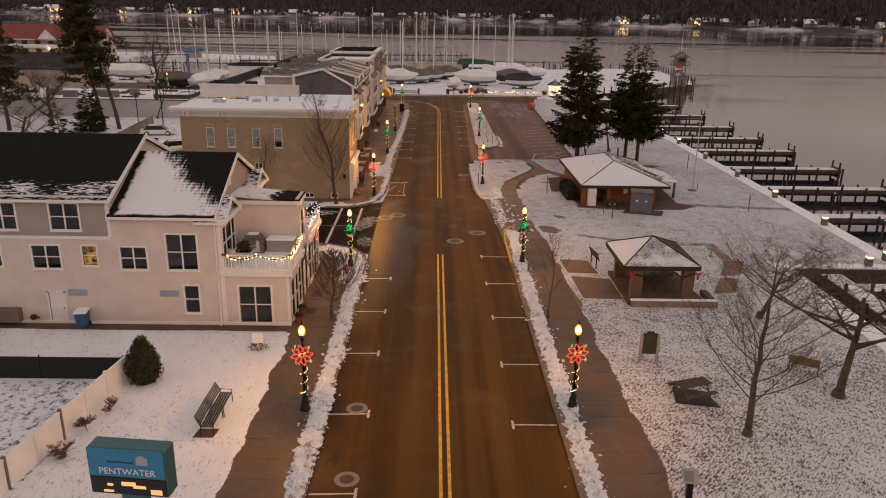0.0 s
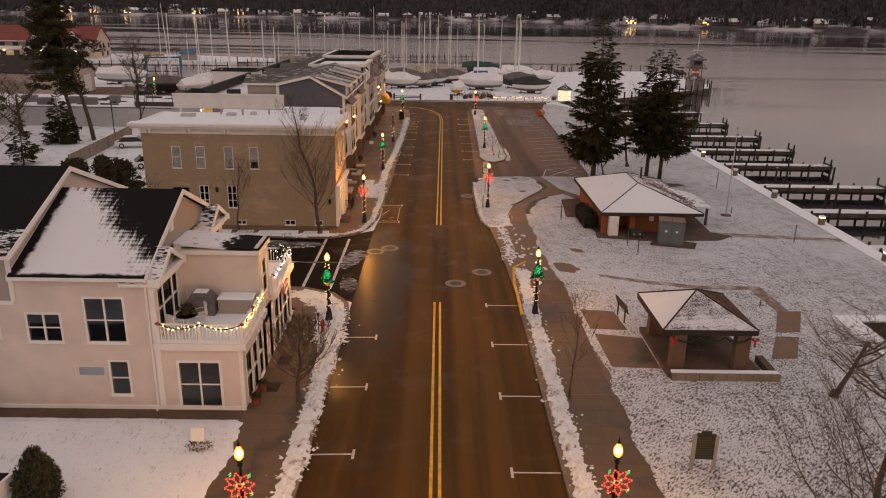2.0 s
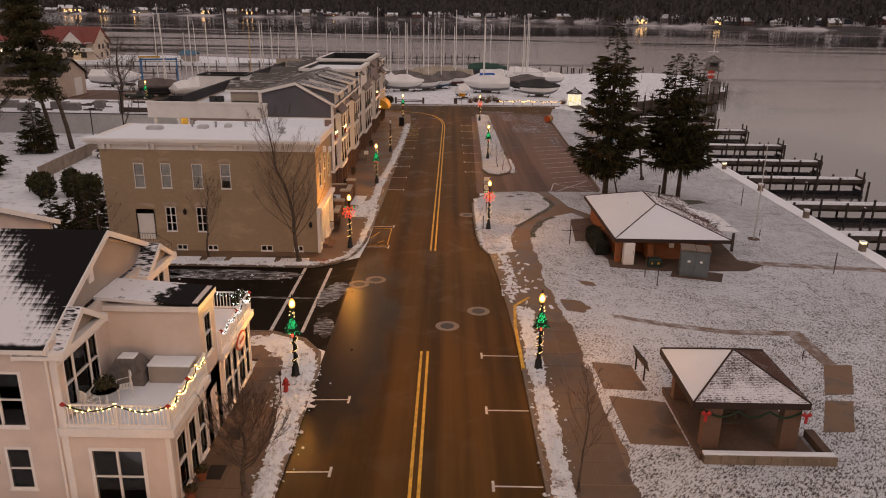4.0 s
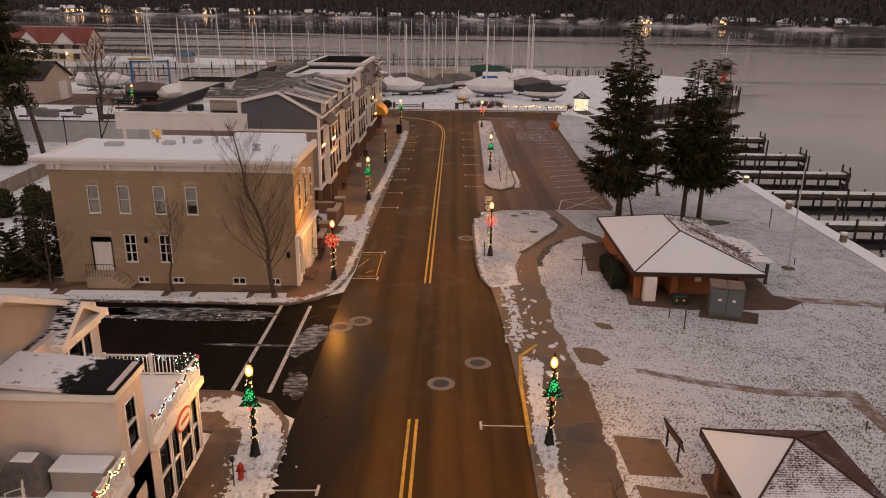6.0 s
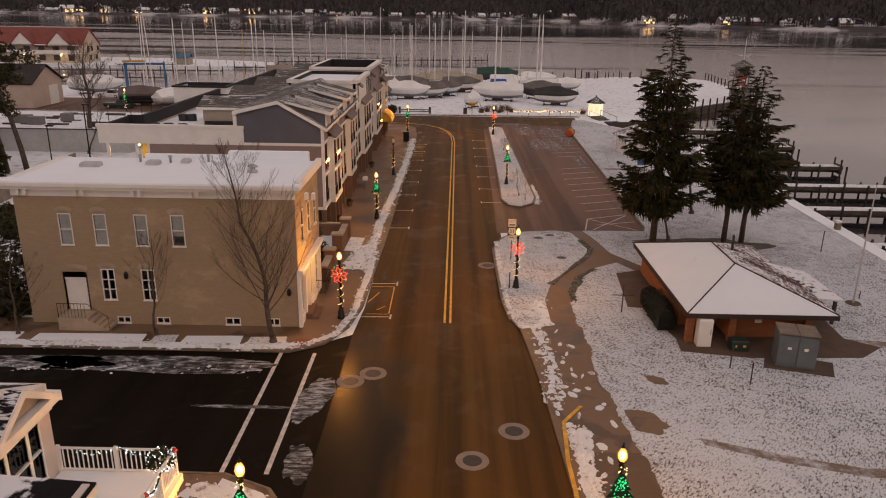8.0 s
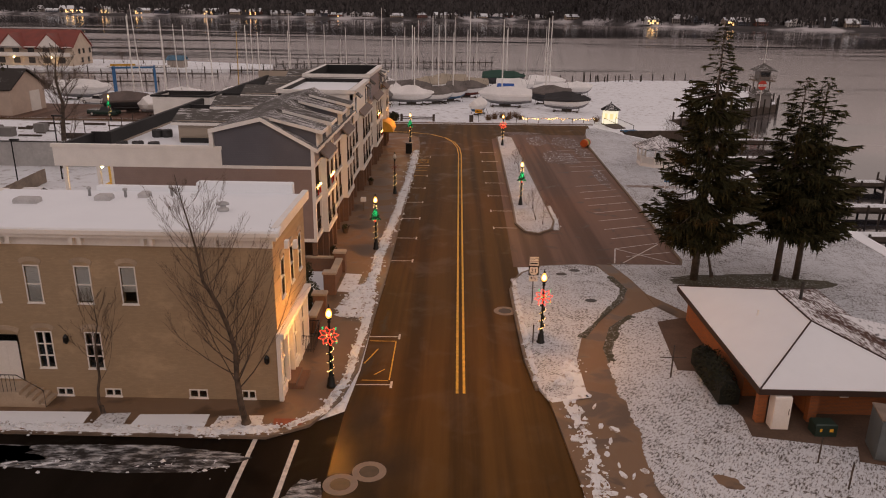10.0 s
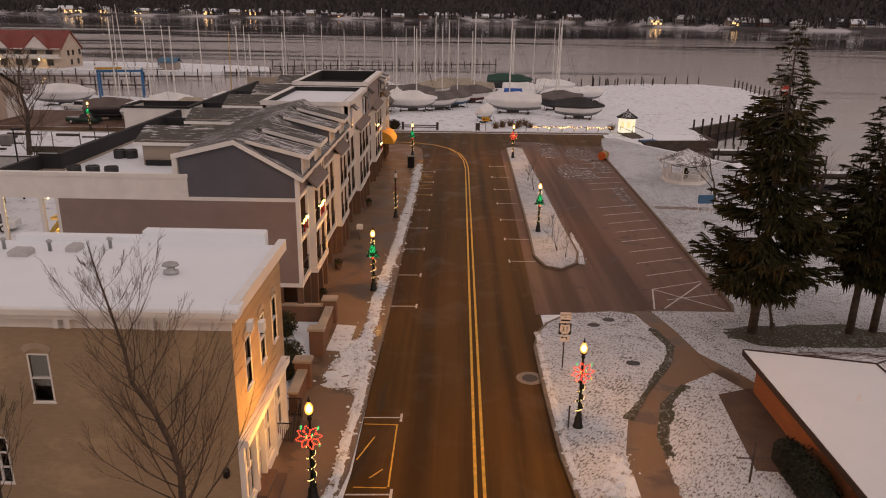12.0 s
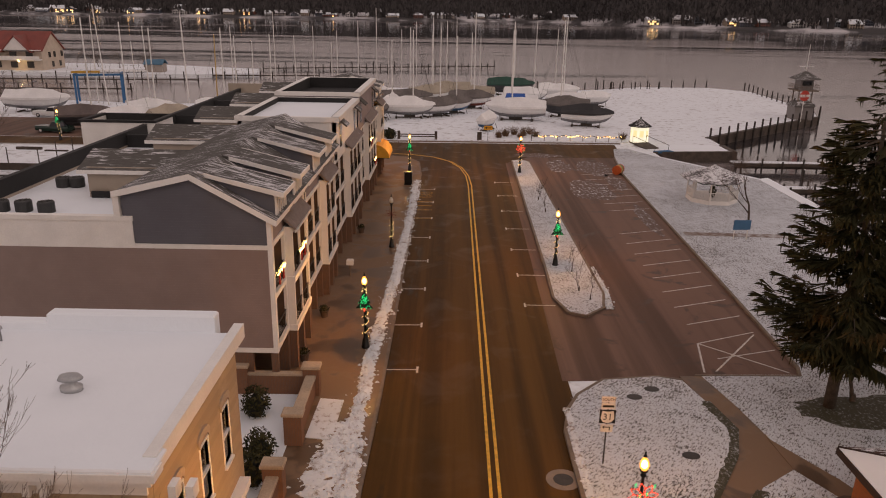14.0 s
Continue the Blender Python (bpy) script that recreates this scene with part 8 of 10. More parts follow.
def hydrant(x, y):
    h = thing("fire_hydrant", "red fire hydrant standing in the corner snow", "hydrant", (x, y, 0.13))
    red = plain("hydrant_red", (0.42, 0.025, 0.015), 0.45, 0, 0.12, 6)
    part("barrel", Geo().lathe(0, 0, [(0.16, 0.0), (0.16, 0.05), (0.11, 0.07), (0.11, 0.52), (0.15, 0.54), (0.15, 0.58)], 14), red, h, "", True)
    part("bonnet", Geo().lathe(0, 0, [(0.14, 0.58), (0.13, 0.66), (0.08, 0.74), (0.035, 0.77), (0.035, 0.82)], 14), red, h, "", True)
    part("nozzle", Geo().tube([(-0.2, 0, 0.42), (0.2, 0, 0.42)], 0.055, 10), red, h)
    part("nozzle", Geo().tube([(0, -0.2, 0.38), (0, 0, 0.38)], 0.07, 10), red, h)
    flag = thing("marker_post", "thin grey marker post beside the hydrant", "post", (x - 0.15, y - 0.7, 0.13))
    part("shaft", Geo().tube([(0, 0, -0.1), (0, 0, 1.35)], 0.028, 6), M_IRON, flag)
    part("head", Geo().box(-0.07, -0.05, 1.2, 0.07, 0.05, 1.42), M_IRON, flag)


hydrant(-6.1, 74.0)
M_GRASS = plain("dry_grass", (0.16, 0.095, 0.05), 0.9, 0, 0.3, 5, 0)


def dry_grass(x, y, z, seed, h, n=160, w=0.6):
    t = thing("ornamental_grass", "clump of dry tawny ornamental grass", "grass clump", (x, y, z), group="dry grass clumps")
    rnd, g = random.Random(seed), Geo()
    for i in range(n):
        a, r = rnd.uniform(0, 6.283), rnd.uniform(0, w * 0.5)
        b = Vector((math.cos(a) * r, math.sin(a) * r, 0))
        e = b + Vector((math.cos(a) * w * rnd.uniform(0.1, 0.8), math.sin(a) * w * rnd.uniform(0.1, 0.8), h * rnd.uniform(0.6, 1.0)))
        s = Vector((-math.sin(a), math.cos(a), 0)) * 0.03
        g.add([b - s, b + s, e], [(0, 1, 2)])
    part("blades", g, M_GRASS, t)
    return t


for i, (x, y, h) in enumerate(((7.4, 246.0, 1.6), (8.8, 248.2, 1.5), (10.2, 247.0, 1.7), (6.2, 244.0, 1.3), (11.4, 249.2, 1.4), (9.6, 244.6, 1.0), (25.4, 244.5, 1.2), (12.0, 246.0, 1.1))):
    dry_grass(x, y, 0, i, h, 160, 1.0)
for i, (x, y) in enumerate(((-10.4, 240.6), (-12.2, 241.2))):
    t = thing("shrub", "round dark evergreen shrub by the boatyard", "shrub", (x, y, 0), group="round shrubs")
    part("crown", leafy((0, 0, 0.7), (1.1, 1.0, 0.85), 700, 30 + i, 0.13), M_NEEDLE, t)
    # Dark core inside the leaf shell stands in for its inner shade.
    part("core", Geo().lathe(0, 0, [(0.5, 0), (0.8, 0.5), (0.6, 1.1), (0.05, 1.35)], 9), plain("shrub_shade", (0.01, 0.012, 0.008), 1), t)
for x, y in ((-3.4, 240.4), (3.0, 240.2), (3.3, 240.6), (-9.0, 240.4)):
    p = thing("gate_post", "stubby grey timber post at the yard entrance", "post", (x, y, 0), group="gate posts")
    part("shaft", Geo().chamfer(-0.2, -0.2, -0.1, 0.2, 0.2, 1.25, 0.06), M_DARKWOOD, p)
    part("cap", Geo().chamfer(-0.22, -0.22, 1.25, 0.22, 0.22, 1.32, 0.05), M_SNOW, p)
rails = thing("rail_fence", "low dark timber rail beside the yard entrance", "fence", (-6.2, 240.5, 0))
for z in (0.3, 0.6):
    part("rail", Geo().box(-2.7, -0.06, z, 2.7, 0.06, z + 0.16), M_DARKWOOD, rails)
a = thing("arrow_sign", "yellow arrow warning sign on a thin post", "sign", (4.4, 240.0, 0))
part("post", Geo().tube([(0, 0, -0.1), (0, 0, 2.2)], 0.04, 5), M_IRON, a)
part("panel", Geo().box(-0.65, -0.06, 1.6, 0.65, -0.03, 2.2), plain("traffic_yellow", (0.75, 0.36, 0.02), 0.5), a)
part("arrow", Geo().add([(-0.5, -0.07, 1.9), (-0.2, -0.07, 2.08), (-0.2, -0.07, 1.95), (0.5, -0.07, 1.95), (0.5, -0.07, 1.85), (-0.2, -0.07, 1.85), (-0.2, -0.07, 1.72)], [(0, 6, 5, 4, 3, 2, 1)]), M_BLACK, a)
t = thing("planter_barrel", "row of orange, green and yellow striped barrels", "barrel", (19.2, 208.6, 0.0), 60)
for k, c in enumerate(((0.5, 0.10, 0.02), (0.55, 0.30, 0.03), (0.06, 0.20, 0.05), (0.45, 0.06, 0.02))):
    part("ring", Geo().tube([(-0.7 + 0.36 * k, 0, 0.55), (-0.36 + 0.36 * k, 0, 0.55)], 0.55, 14), plain("barrel_colour", c, 0.5), t)
d = thing("ramp", "grey gangway with blue mat", "ramp", (27.6, 235.2, 0), 20)
part("deck", Geo().quad((-1.2, -3.4, -0.2), (1.2, -3.4, -0.2), (1.2, 2.2, 0.3), (-1.2, 2.2, 0.3), 0.14), M_DARKWOOD, d)
part("mat", Geo().box(-1.3, -4.6, -0.03, 1.3, -3.3, 0.1), plain("blue_mat", (0.02, 0.13, 0.28), 0.6), d)
for s in (-1, 1):
    part("rail", Geo().tube([(s * 1.15, -3.4, 0.8), (s * 1.15, 2.2, 1.3)], 0.04, 5).tube([(s * 1.15, -3.4, -0.2), (s * 1.15, -3.4, 0.8)], 0.04, 5).tube([(s * 1.15, 2.2, 0.2), (s * 1.15, 2.2, 1.3)], 0.04, 5), M_IRON, d)
b = thing("notice_board", "small blue notice board on two posts", "sign", (24.0, 170.8, 0.14), 5)
part("panel", Geo().box(-0.75, -0.05, 0.9, 0.75, 0.05, 1.75), plain("blue_board", (0.05, 0.14, 0.26), 0.5), b)
for x in (-0.6, 0.6):
    part("post", Geo().tube([(x, 0.08, -0.1), (x, 0.08, 1.6)], 0.045, 5), M_TRIM, b)


# ---- background west of the apartments ----
M_WHITEWALL = plain("whitewashed_wall", (0.50, 0.49, 0.48), 0.85, 0, 0.12, 0.5, 0.2)


def flat_building():
    b = thing("warehouse", "long low white building with a snowy flat roof", "building")
    S, N, W, E, H = 181.5, 206.0, -96, -41.5, 2.9
    for g in (Geo().wall("y", S, 0.3, W, E, -0.05, H), Geo().wall("x", E, -0.3, S + 0.3, N, -0.05, H), Geo().wall("x", W, 0.3, S + 0.3, N, -0.05, H), Geo().wall("y", N - 0.3, 0.3, W + 0.3, E - 0.3, -0.05, H)):
        part("wall", g, M_WHITEWALL, b)
    part("roof", Geo().box(W + 0.3, S + 0.3, H - 0.4, E - 0.3, N - 0.3, H - 0.1), M_YARD, b, "snowy flat roof")
    part("coping", Geo().box(W - 0.1, S - 0.1, H, E + 0.1, S + 0.35, H + 0.1), M_IRON, b)
    grey = plain("roof_unit_grey", (0.2, 0.19, 0.18), 0.6)
    for x, y, w in ((-57, 187, 2.0), (-60, 189, 2.6), (-64, 186, 2.2), (-54.2, 192, 1.4), (-68, 190, 2.2)):
        part("roof_unit", Geo().chamfer(x, y, H - 0.1, x + w, y + 1.6, H + 1.0, 0.08), grey, b)
    rnd = random.Random(4)
    for k in range(16):
        x, y = rnd.uniform(-62, -46), rnd.uniform(186, 203)
        part("plank", Geo().box(x, y, H - 0.1, x + rnd.uniform(0.8, 3.0), y + rnd.uniform(0.2, 0.5), H + rnd.uniform(0.0, 0.2)), M_DARKWOOD, b, "dark timber lying on the roof")
    deck = part("roof_deck", Geo().wall("y", 186.0, 0.15, -48.4, -42.2, H - 0.1, H + 0.6).wall("x", -42.2, -0.15, 186.15, 196, H - 0.1, H + 0.6), M_DARKWOOD, b, "low timber deck edge")
    for x, y in ((-48.3, 186.1), (-45.4, 186.1), (-42.3, 186.1), (-42.3, 191), (-42.3, 195.8)):
        part("post", Geo().tube([(x, y, H), (x, y, H + 2.2)], 0.06, 6), M_DARKWOOD, deck)
    return b


flat_building()
slab("yard_asphalt", [(-140, 236.5), (-46, 236.5), (-48, 243), (-55, 252), (-64, 262), (-140, 264)], -0.028, 0.0, M_LOT, "brown asphalt yard between the boats")


def gabled(name, label, x0, x1, y0, y1, ze, zr, wall, roof, ridge="x", at=None, turn=0.0):
    b = thing(name, label, "house", at, turn)
    g = Geo().wall("y", y0, 0.3, x0, x1, -0.5, ze).wall("y", y1, -0.3, x0, x1, -0.5, ze).wall("x", x0, 0.3, y0 + 0.3, y1 - 0.3, -0.5, ze).wall("x", x1, -0.3, y0 + 0.3, y1 - 0.3, -0.5, ze)
    r = Geo()
    if ridge == "x":
        gable_wall(g, "x", x1, -0.3, y0, y1, ze, zr - 0.1)
        gable_wall(g, "x", x0, 0.3, y0, y1, ze, zr - 0.1)
        m = (y0 + y1) / 2
        r.quad((x0 - 0.5, y0 - 0.5, ze - 0.15), (x1 + 0.5, y0 - 0.5, ze - 0.15), (x1 + 0.5, m, zr), (x0 - 0.5, m, zr), 0.2).quad((x1 + 0.5, y1 + 0.5, ze - 0.15), (x0 - 0.5, y1 + 0.5, ze - 0.15), (x0 - 0.5, m, zr), (x1 + 0.5, m, zr), 0.2)
    else:
        gable_wall(g, "y", y0, 0.3, x0, x1, ze, zr - 0.1)
        gable_wall(g, "y", y1, -0.3, x0, x1, ze, zr - 0.1)
        m = (x0 + x1) / 2
        r.quad((x0 - 0.5, y1 + 0.5, ze - 0.15), (x0 - 0.5, y0 - 0.5, ze - 0.15), (m, y0 - 0.5, zr), (m, y1 + 0.5, zr), 0.2).quad((x1 + 0.5, y0 - 0.5, ze - 0.15), (x1 + 0.5, y1 + 0.5, ze - 0.15), (m, y1 + 0.5, zr), (m, y0 - 0.5, zr), 0.2)
    part("wall", g, wall, b)
    part("roof", r, roof, b)
    return b


b = gabled("barn", "tan gabled boat barn with a dark roof", -100, -76.5, 238.5, 254, 4.6, 7.6, siding("barn_tan", (0.56, 0.45, 0.37)), roof_snow("barn_roof", (0.05, 0.045, 0.042), 0.36))
part("door", Geo().box(-76.55, 247, 0, -76.42, 251.5, 3.6), M_TRIM, b, "pale overhead door")
M_REDROOF = plain("red_metal_roof", (0.22, 0.045, 0.03), 0.55, 0, 0.15, 1)
b = gabled("inn", "long cream building with a red roof and balconies by the basin", -190, -121, 394.7, 412.5, 5.4, 10.6, siding("cream_boards", (0.58, 0.48, 0.38)), M_REDROOF)
for x in (-139.5, -127.5):
    g = Geo()
    gable_wall(g, "y", 392.2, 0.4, x - 4, x + 4, 5.2, 9.2)
    part("cross_gable", g, M_TRIM, b)
    part("cross_roof", Geo().quad((x - 4.5, 403, 4.9), (x - 4.5, 391.8, 4.9), (x, 391.8, 9.6), (x, 403, 9.6), 0.2).quad((x + 4.5, 391.8, 4.9), (x + 4.5, 403, 4.9), (x, 403, 9.6), (x, 391.8, 9.6), 0.2), M_REDROOF, b)
part("balcony", Geo().box(-190, 392.4, 2.6, -121, 394.6, 2.9).box(-190, 392.3, 2.9, -121, 392.5, 3.8).box(-190, 392.2, 5.3, -121, 394.6, 5.5), M_TRIM, b)
for k in range(14):
    part("window", Geo().box(-188 + 4.8 * k, 394.5, 0.4, -186 + 4.8 * k, 394.68, 2.2), plain("inn_glass", (0.05, 0.045, 0.04), 0.2), b)
    part("window", Geo().box(-188 + 4.8 * k, 394.5, 3.1, -186 + 4.8 * k, 394.68, 5.0), plain("inn_glass", (0.05, 0.045, 0.04), 0.2), b)
for y, z in ((400, 3.2), (404, 3.2), (410, 3.2), (402, 0.4), (408, 0.4)):
    part("window", Geo().box(-121.05, y, z, -120.85, y + 1.5, z + 1.6), plain("inn_glass", (0.05, 0.045, 0.04), 0.2), b)
for x in (-127, -139, -152):
    part("porch_light", Geo().lathe(x, 392.2, [(0.05, 2.1), (0.25, 2.3), (0.05, 2.5)], 8), light_mat("porch_glow", (1.0, 0.65, 0.25), 40), b)


def vehicle(x, y, turn, body, label, pickup=False):
    v = thing("car", label, "car", (x, y, 0.0), turn, "parked cars")
    L, W = (5.6, 1.95) if pickup else (4.7, 1.8)
    h = 1.0 if pickup else 0.85
    part("body", Geo().loft([[(u * L, s * W / 2 * k, z) for s, z in ((-1, 0.3), (-1, h * 0.7), (-0.9, h), (0.9, h), (1, h * 0.7), (1, 0.3))] for u, k in ((-0.5, 0.86), (-0.46, 0.97), (0, 1), (0.44, 0.97), (0.5, 0.84))]), body, v)
    c = ((-0.05, 0.0), (0.02, 1.0), (0.2, 1.0), (0.3, 0.0)) if pickup else ((-0.42, 0.0), (-0.26, 1.0), (0.12, 1.0), (0.3, 0.0))
    part("cabin", Geo().loft([[(u * L, -W * (0.46 - 0.07 * k), h + 0.62 * k - 0.02), (u * L, W * (0.46 - 0.07 * k), h + 0.62 * k - 0.02), (u * L, W * 0.44, h - 0.1), (u * L, -W * 0.44, h - 0.1)] for u, k in c]), plain("dark_glass", (0.02, 0.02, 0.025), 0.1), v)
    part("top", Geo().box(c[1][0] * L, -W * 0.39, h + 0.58, c[2][0] * L, W * 0.39, h + 0.66), body, v)
    for u in (-0.31, 0.31):
        for s in (-1, 1):
            w = part("wheel", Geo().tube([(u * L, s * W * 0.40, 0.34), (u * L, s * W * 0.51, 0.34)], 0.34, 14), plain("tyre", (0.015, 0.015, 0.015), 0.8), v)
            part("rim", Geo().tube([(u * L, s * W * 0.505, 0.34), (u * L, s * W * 0.52, 0.34)], 0.2, 10), ALLOY, w)
    return v


P_WHITE, P_GREEN = plain("white_car_paint", (0.75, 0.75, 0.75), 0.25, 0, 0.04, 1, 0), plain("dark_green_paint", (0.01, 0.03, 0.022), 0.25, 0, 0.05, 1, 0)
vehicle(-40.6, 157.0, 12, P_WHITE, "white saloon car parked in the snow")
vehicle(-70.5, 264, 355, P_WHITE, "white pickup truck beside a wrapped boat", True)
vehicle(-61.5, 241.5, 350, P_GREEN, "dark green pickup truck under a boat's bow", True)
vehicle(-33.5, 139.5, 30, P_WHITE, "white car behind the apartments")
h = thing("boat_hoist", "blue steel boat hoist standing by the basin", "hoist", (-71, 293, 0), 20)
for x in (-4.2, 4.2):
    for y in (-2.2, 2.2):
        part("leg", Geo().box(x - 0.18, y - 0.18, 0, x + 0.18, y + 0.18, 5.6), plain("hoist_blue", (0.03, 0.13, 0.30), 0.5), h)
    part("beam", Geo().box(x - 0.2, -2.4, 5.3, x + 0.2, 2.4, 5.7), plain("hoist_blue", (0.03, 0.13, 0.30), 0.5), h)
part("crossbeam", Geo().box(-4.4, -2.4, 5.3, 4.4, -2.0, 5.7), plain("hoist_blue", (0.03, 0.13, 0.30), 0.5), h)
part("jib", Geo().box(-4.6, -2.7, 5.9, 0.5, -2.2, 6.3), plain("jib_yellow", (0.5, 0.28, 0.03), 0.5), h)
for x, y, hh in ((-43.6, 172.0, 7.0), (-98, 232, 6.5)):
    p = thing("yard_lamp", "tall dark parking lot lamp post", "lamp post", (x, y, 0))
    part("pole", Geo().tube([(0, 0, 0), (0, 0, hh)], [0.1, 0.07], 6), M_BLACK, p)
    part("head", Geo().box(-0.1, -0.2, hh, 0.9, 0.2, hh + 0.14), M_BLACK, p)
copy_thing(MASTER["tree"], plan(-57.4, 232.4, -0.02))
copy_thing(MASTER["flower"], plan(-85, 240, -0.03))


def tall_pine(x, y, seed, h, lean, label, r=3.4, low=0.45, clumps=26):
    """A leaning pine: a bare stem, crooked limbs and flat tufts of needles."""
    t = thing("pine", label, "conifer", (x, y, 0), group="conifers")
    rnd = random.Random(seed)
    at = lambda z: Vector((lean * (z / h) ** 1.15, 0.15 * math.sin(z * 0.4), z))
    part("trunk", Geo().tube([at(h * k / 8) - Vector((0, 0, 0.15 if k == 0 else 0)) for k in range(9)], [0.32 * (1 - 0.86 * k / 8) for k in range(9)], 8), M_BARK, t, "", True)
    limbs, g = Geo(), Geo()
    for k in range(clumps):
        f = low + (1 - low) * k / (clumps - 1)
        b, az = at(h * f), rnd.uniform(0, 6.283)
        L = r * (1.1 - 0.75 * ((f - low) / (1 - low)) ** 1.6) * rnd.uniform(0.45, 1.1)
        e = b + Vector((math.cos(az) * L, math.sin(az) * L, rnd.uniform(-0.1, 0.9)))
        m = b.lerp(e, 0.5) + Vector((0, 0, rnd.uniform(-0.3, 0.2)))
        limbs.tube([b, m, e], [0.09, 0.06, 0.02], 4)
        for c, s in ((e, 1.0), (m + Vector((rnd.uniform(-0.6, 0.6), rnd.uniform(-0.6, 0.6), 0.3)), 0.75)):
            q = leafy(c, (1.15 * s * rnd.uniform(0.8, 1.3), 1.05 * s, 0.5 * s), 130, rnd.randint(0, 9999), 0.17)
            g.add(q.v, q.f)
    part("crown", g, M_NEEDLE, t, "ragged tufts of dark needles")
    part("bough", limbs, M_BARK, t, "", kind="stuff")
    return t


tall_pine(-48.3, 164.1, 31, 20.5, -4.2, "tall leaning pine with a bare trunk", 3.6, 0.5, 38)
tall_pine(-50.4, 163.6, 32, 18, -3.2, "tall leaning pine with a dark ragged crown", 3.4, 0.36, 46)
tall_pine(-63.5, 160, 33, 16, -1.0, "dark old pine at the edge of the lot", 5.0, 0.2, 40)
tall_pine(-58, 128, 35, 15, 0.6, "dark pine behind the house", 4.4, 0.25, 36)
tall_pine(-70, 146, 36, 17, 0.5, "dark pine behind the house", 5.0, 0.15, 44)
tall_pine(-74, 172, 37, 16, 0.0, "dark pine beside the warehouse", 4.6, 0.2, 36)
spruce(-51.7, 160.6, 0, 34, 7.0, 2.7, "young dark spruce beside the lot", 0.4, 1.7)
spruce(-49, 140, 0, 38, 6.0, 2.0, "young dark spruce behind the house", 0.4, 1.4)
bare_tree(-47.6, 183.5, 0, 51, 14.5, "tall bare tree before the white wall", radius=3.4, low=0.36, limbs=26, trunk=0.36, rise=0.6, twigs=8, fine_r=0.016)
bare_tree(-46.6, 180.2, 0, 55, 9, "slim bare tree before the white wall", trunk=0.14, spread=0.4, levels=3)
bare_tree(-60, 168, 0, 52, 12, "broad spreading bare oak tree", trunk=0.45, spread=0.75, fork=0.2, levels=5, kids=(3, 5))
bare_tree(-62, 124, 0, 54, 12, "broad bare tree behind the house", trunk=0.35, spread=0.7, fork=0.2, levels=5, kids=(3, 4))
bare_tree(-72, 158, 0, 56, 13, "broad spreading bare oak tree", trunk=0.45, spread=0.75, fork=0.2, levels=5, kids=(3, 4))
bare_tree(-52, 134, 0, 57, 10, "broad spreading bare oak tree", trunk=0.35, spread=0.75, fork=0.2, levels=5, kids=(3, 4))
for i, (x, y) in enumerate(((-117.5, 413), (-112.5, 418), (-104.5, 414), (-98.5, 420))):
    bare_tree(x, y, -0.3, 60 + i, 8.0, "round bare tree on the spit", trunk=0.14, spread=0.7, fork=0.2, levels=3, kids=(5, 7))
g = thing("shed", "small shed with a blue roof on the spit", "shed", (-88.5, 397, -0.3))
part("wall", Geo().box(-2.5, -2, 0, 2.5, 2, 2.4), M_GREIGE, g)
part("roof", Geo().quad((-2.9, -2.4, 2.3), (2.9, -2.4, 2.3), (2.9, 0, 3.6), (-2.9, 0, 3.6), 0.15).quad((2.9, 2.4, 2.3), (-2.9, 2.4, 2.3), (-2.9, 0, 3.6), (2.9, 0, 3.6), 0.15), plain("blue_roof", (0.05, 0.15, 0.24), 0.5), g)
rnd = random.Random(2)
skiff = thing("skiff", "small upturned white dinghy on the spit", "dinghy", (-106.5, 389.5, -0.2), 60, "stored dinghies")
part("hull", Geo().loft([[(u * 2.4, -w, 0.1), (u * 2.4, -w * 0.7, 0.55), (u * 2.4, w * 0.7, 0.55), (u * 2.4, w, 0.1)] for u, w in ((-1, 0.6), (0, 0.75), (0.7, 0.5), (1, 0.06))]), H_WHITE, skiff)
part("rack", Geo().box(-1.5, -0.5, -0.1, 1.5, 0.5, 0.12), M_DARKWOOD, skiff)
for k in range(12):
    copy_thing(skiff, plan(-105.2 + 1.3 * k, 389.8 + 0.4 * k, -0.2, 60))


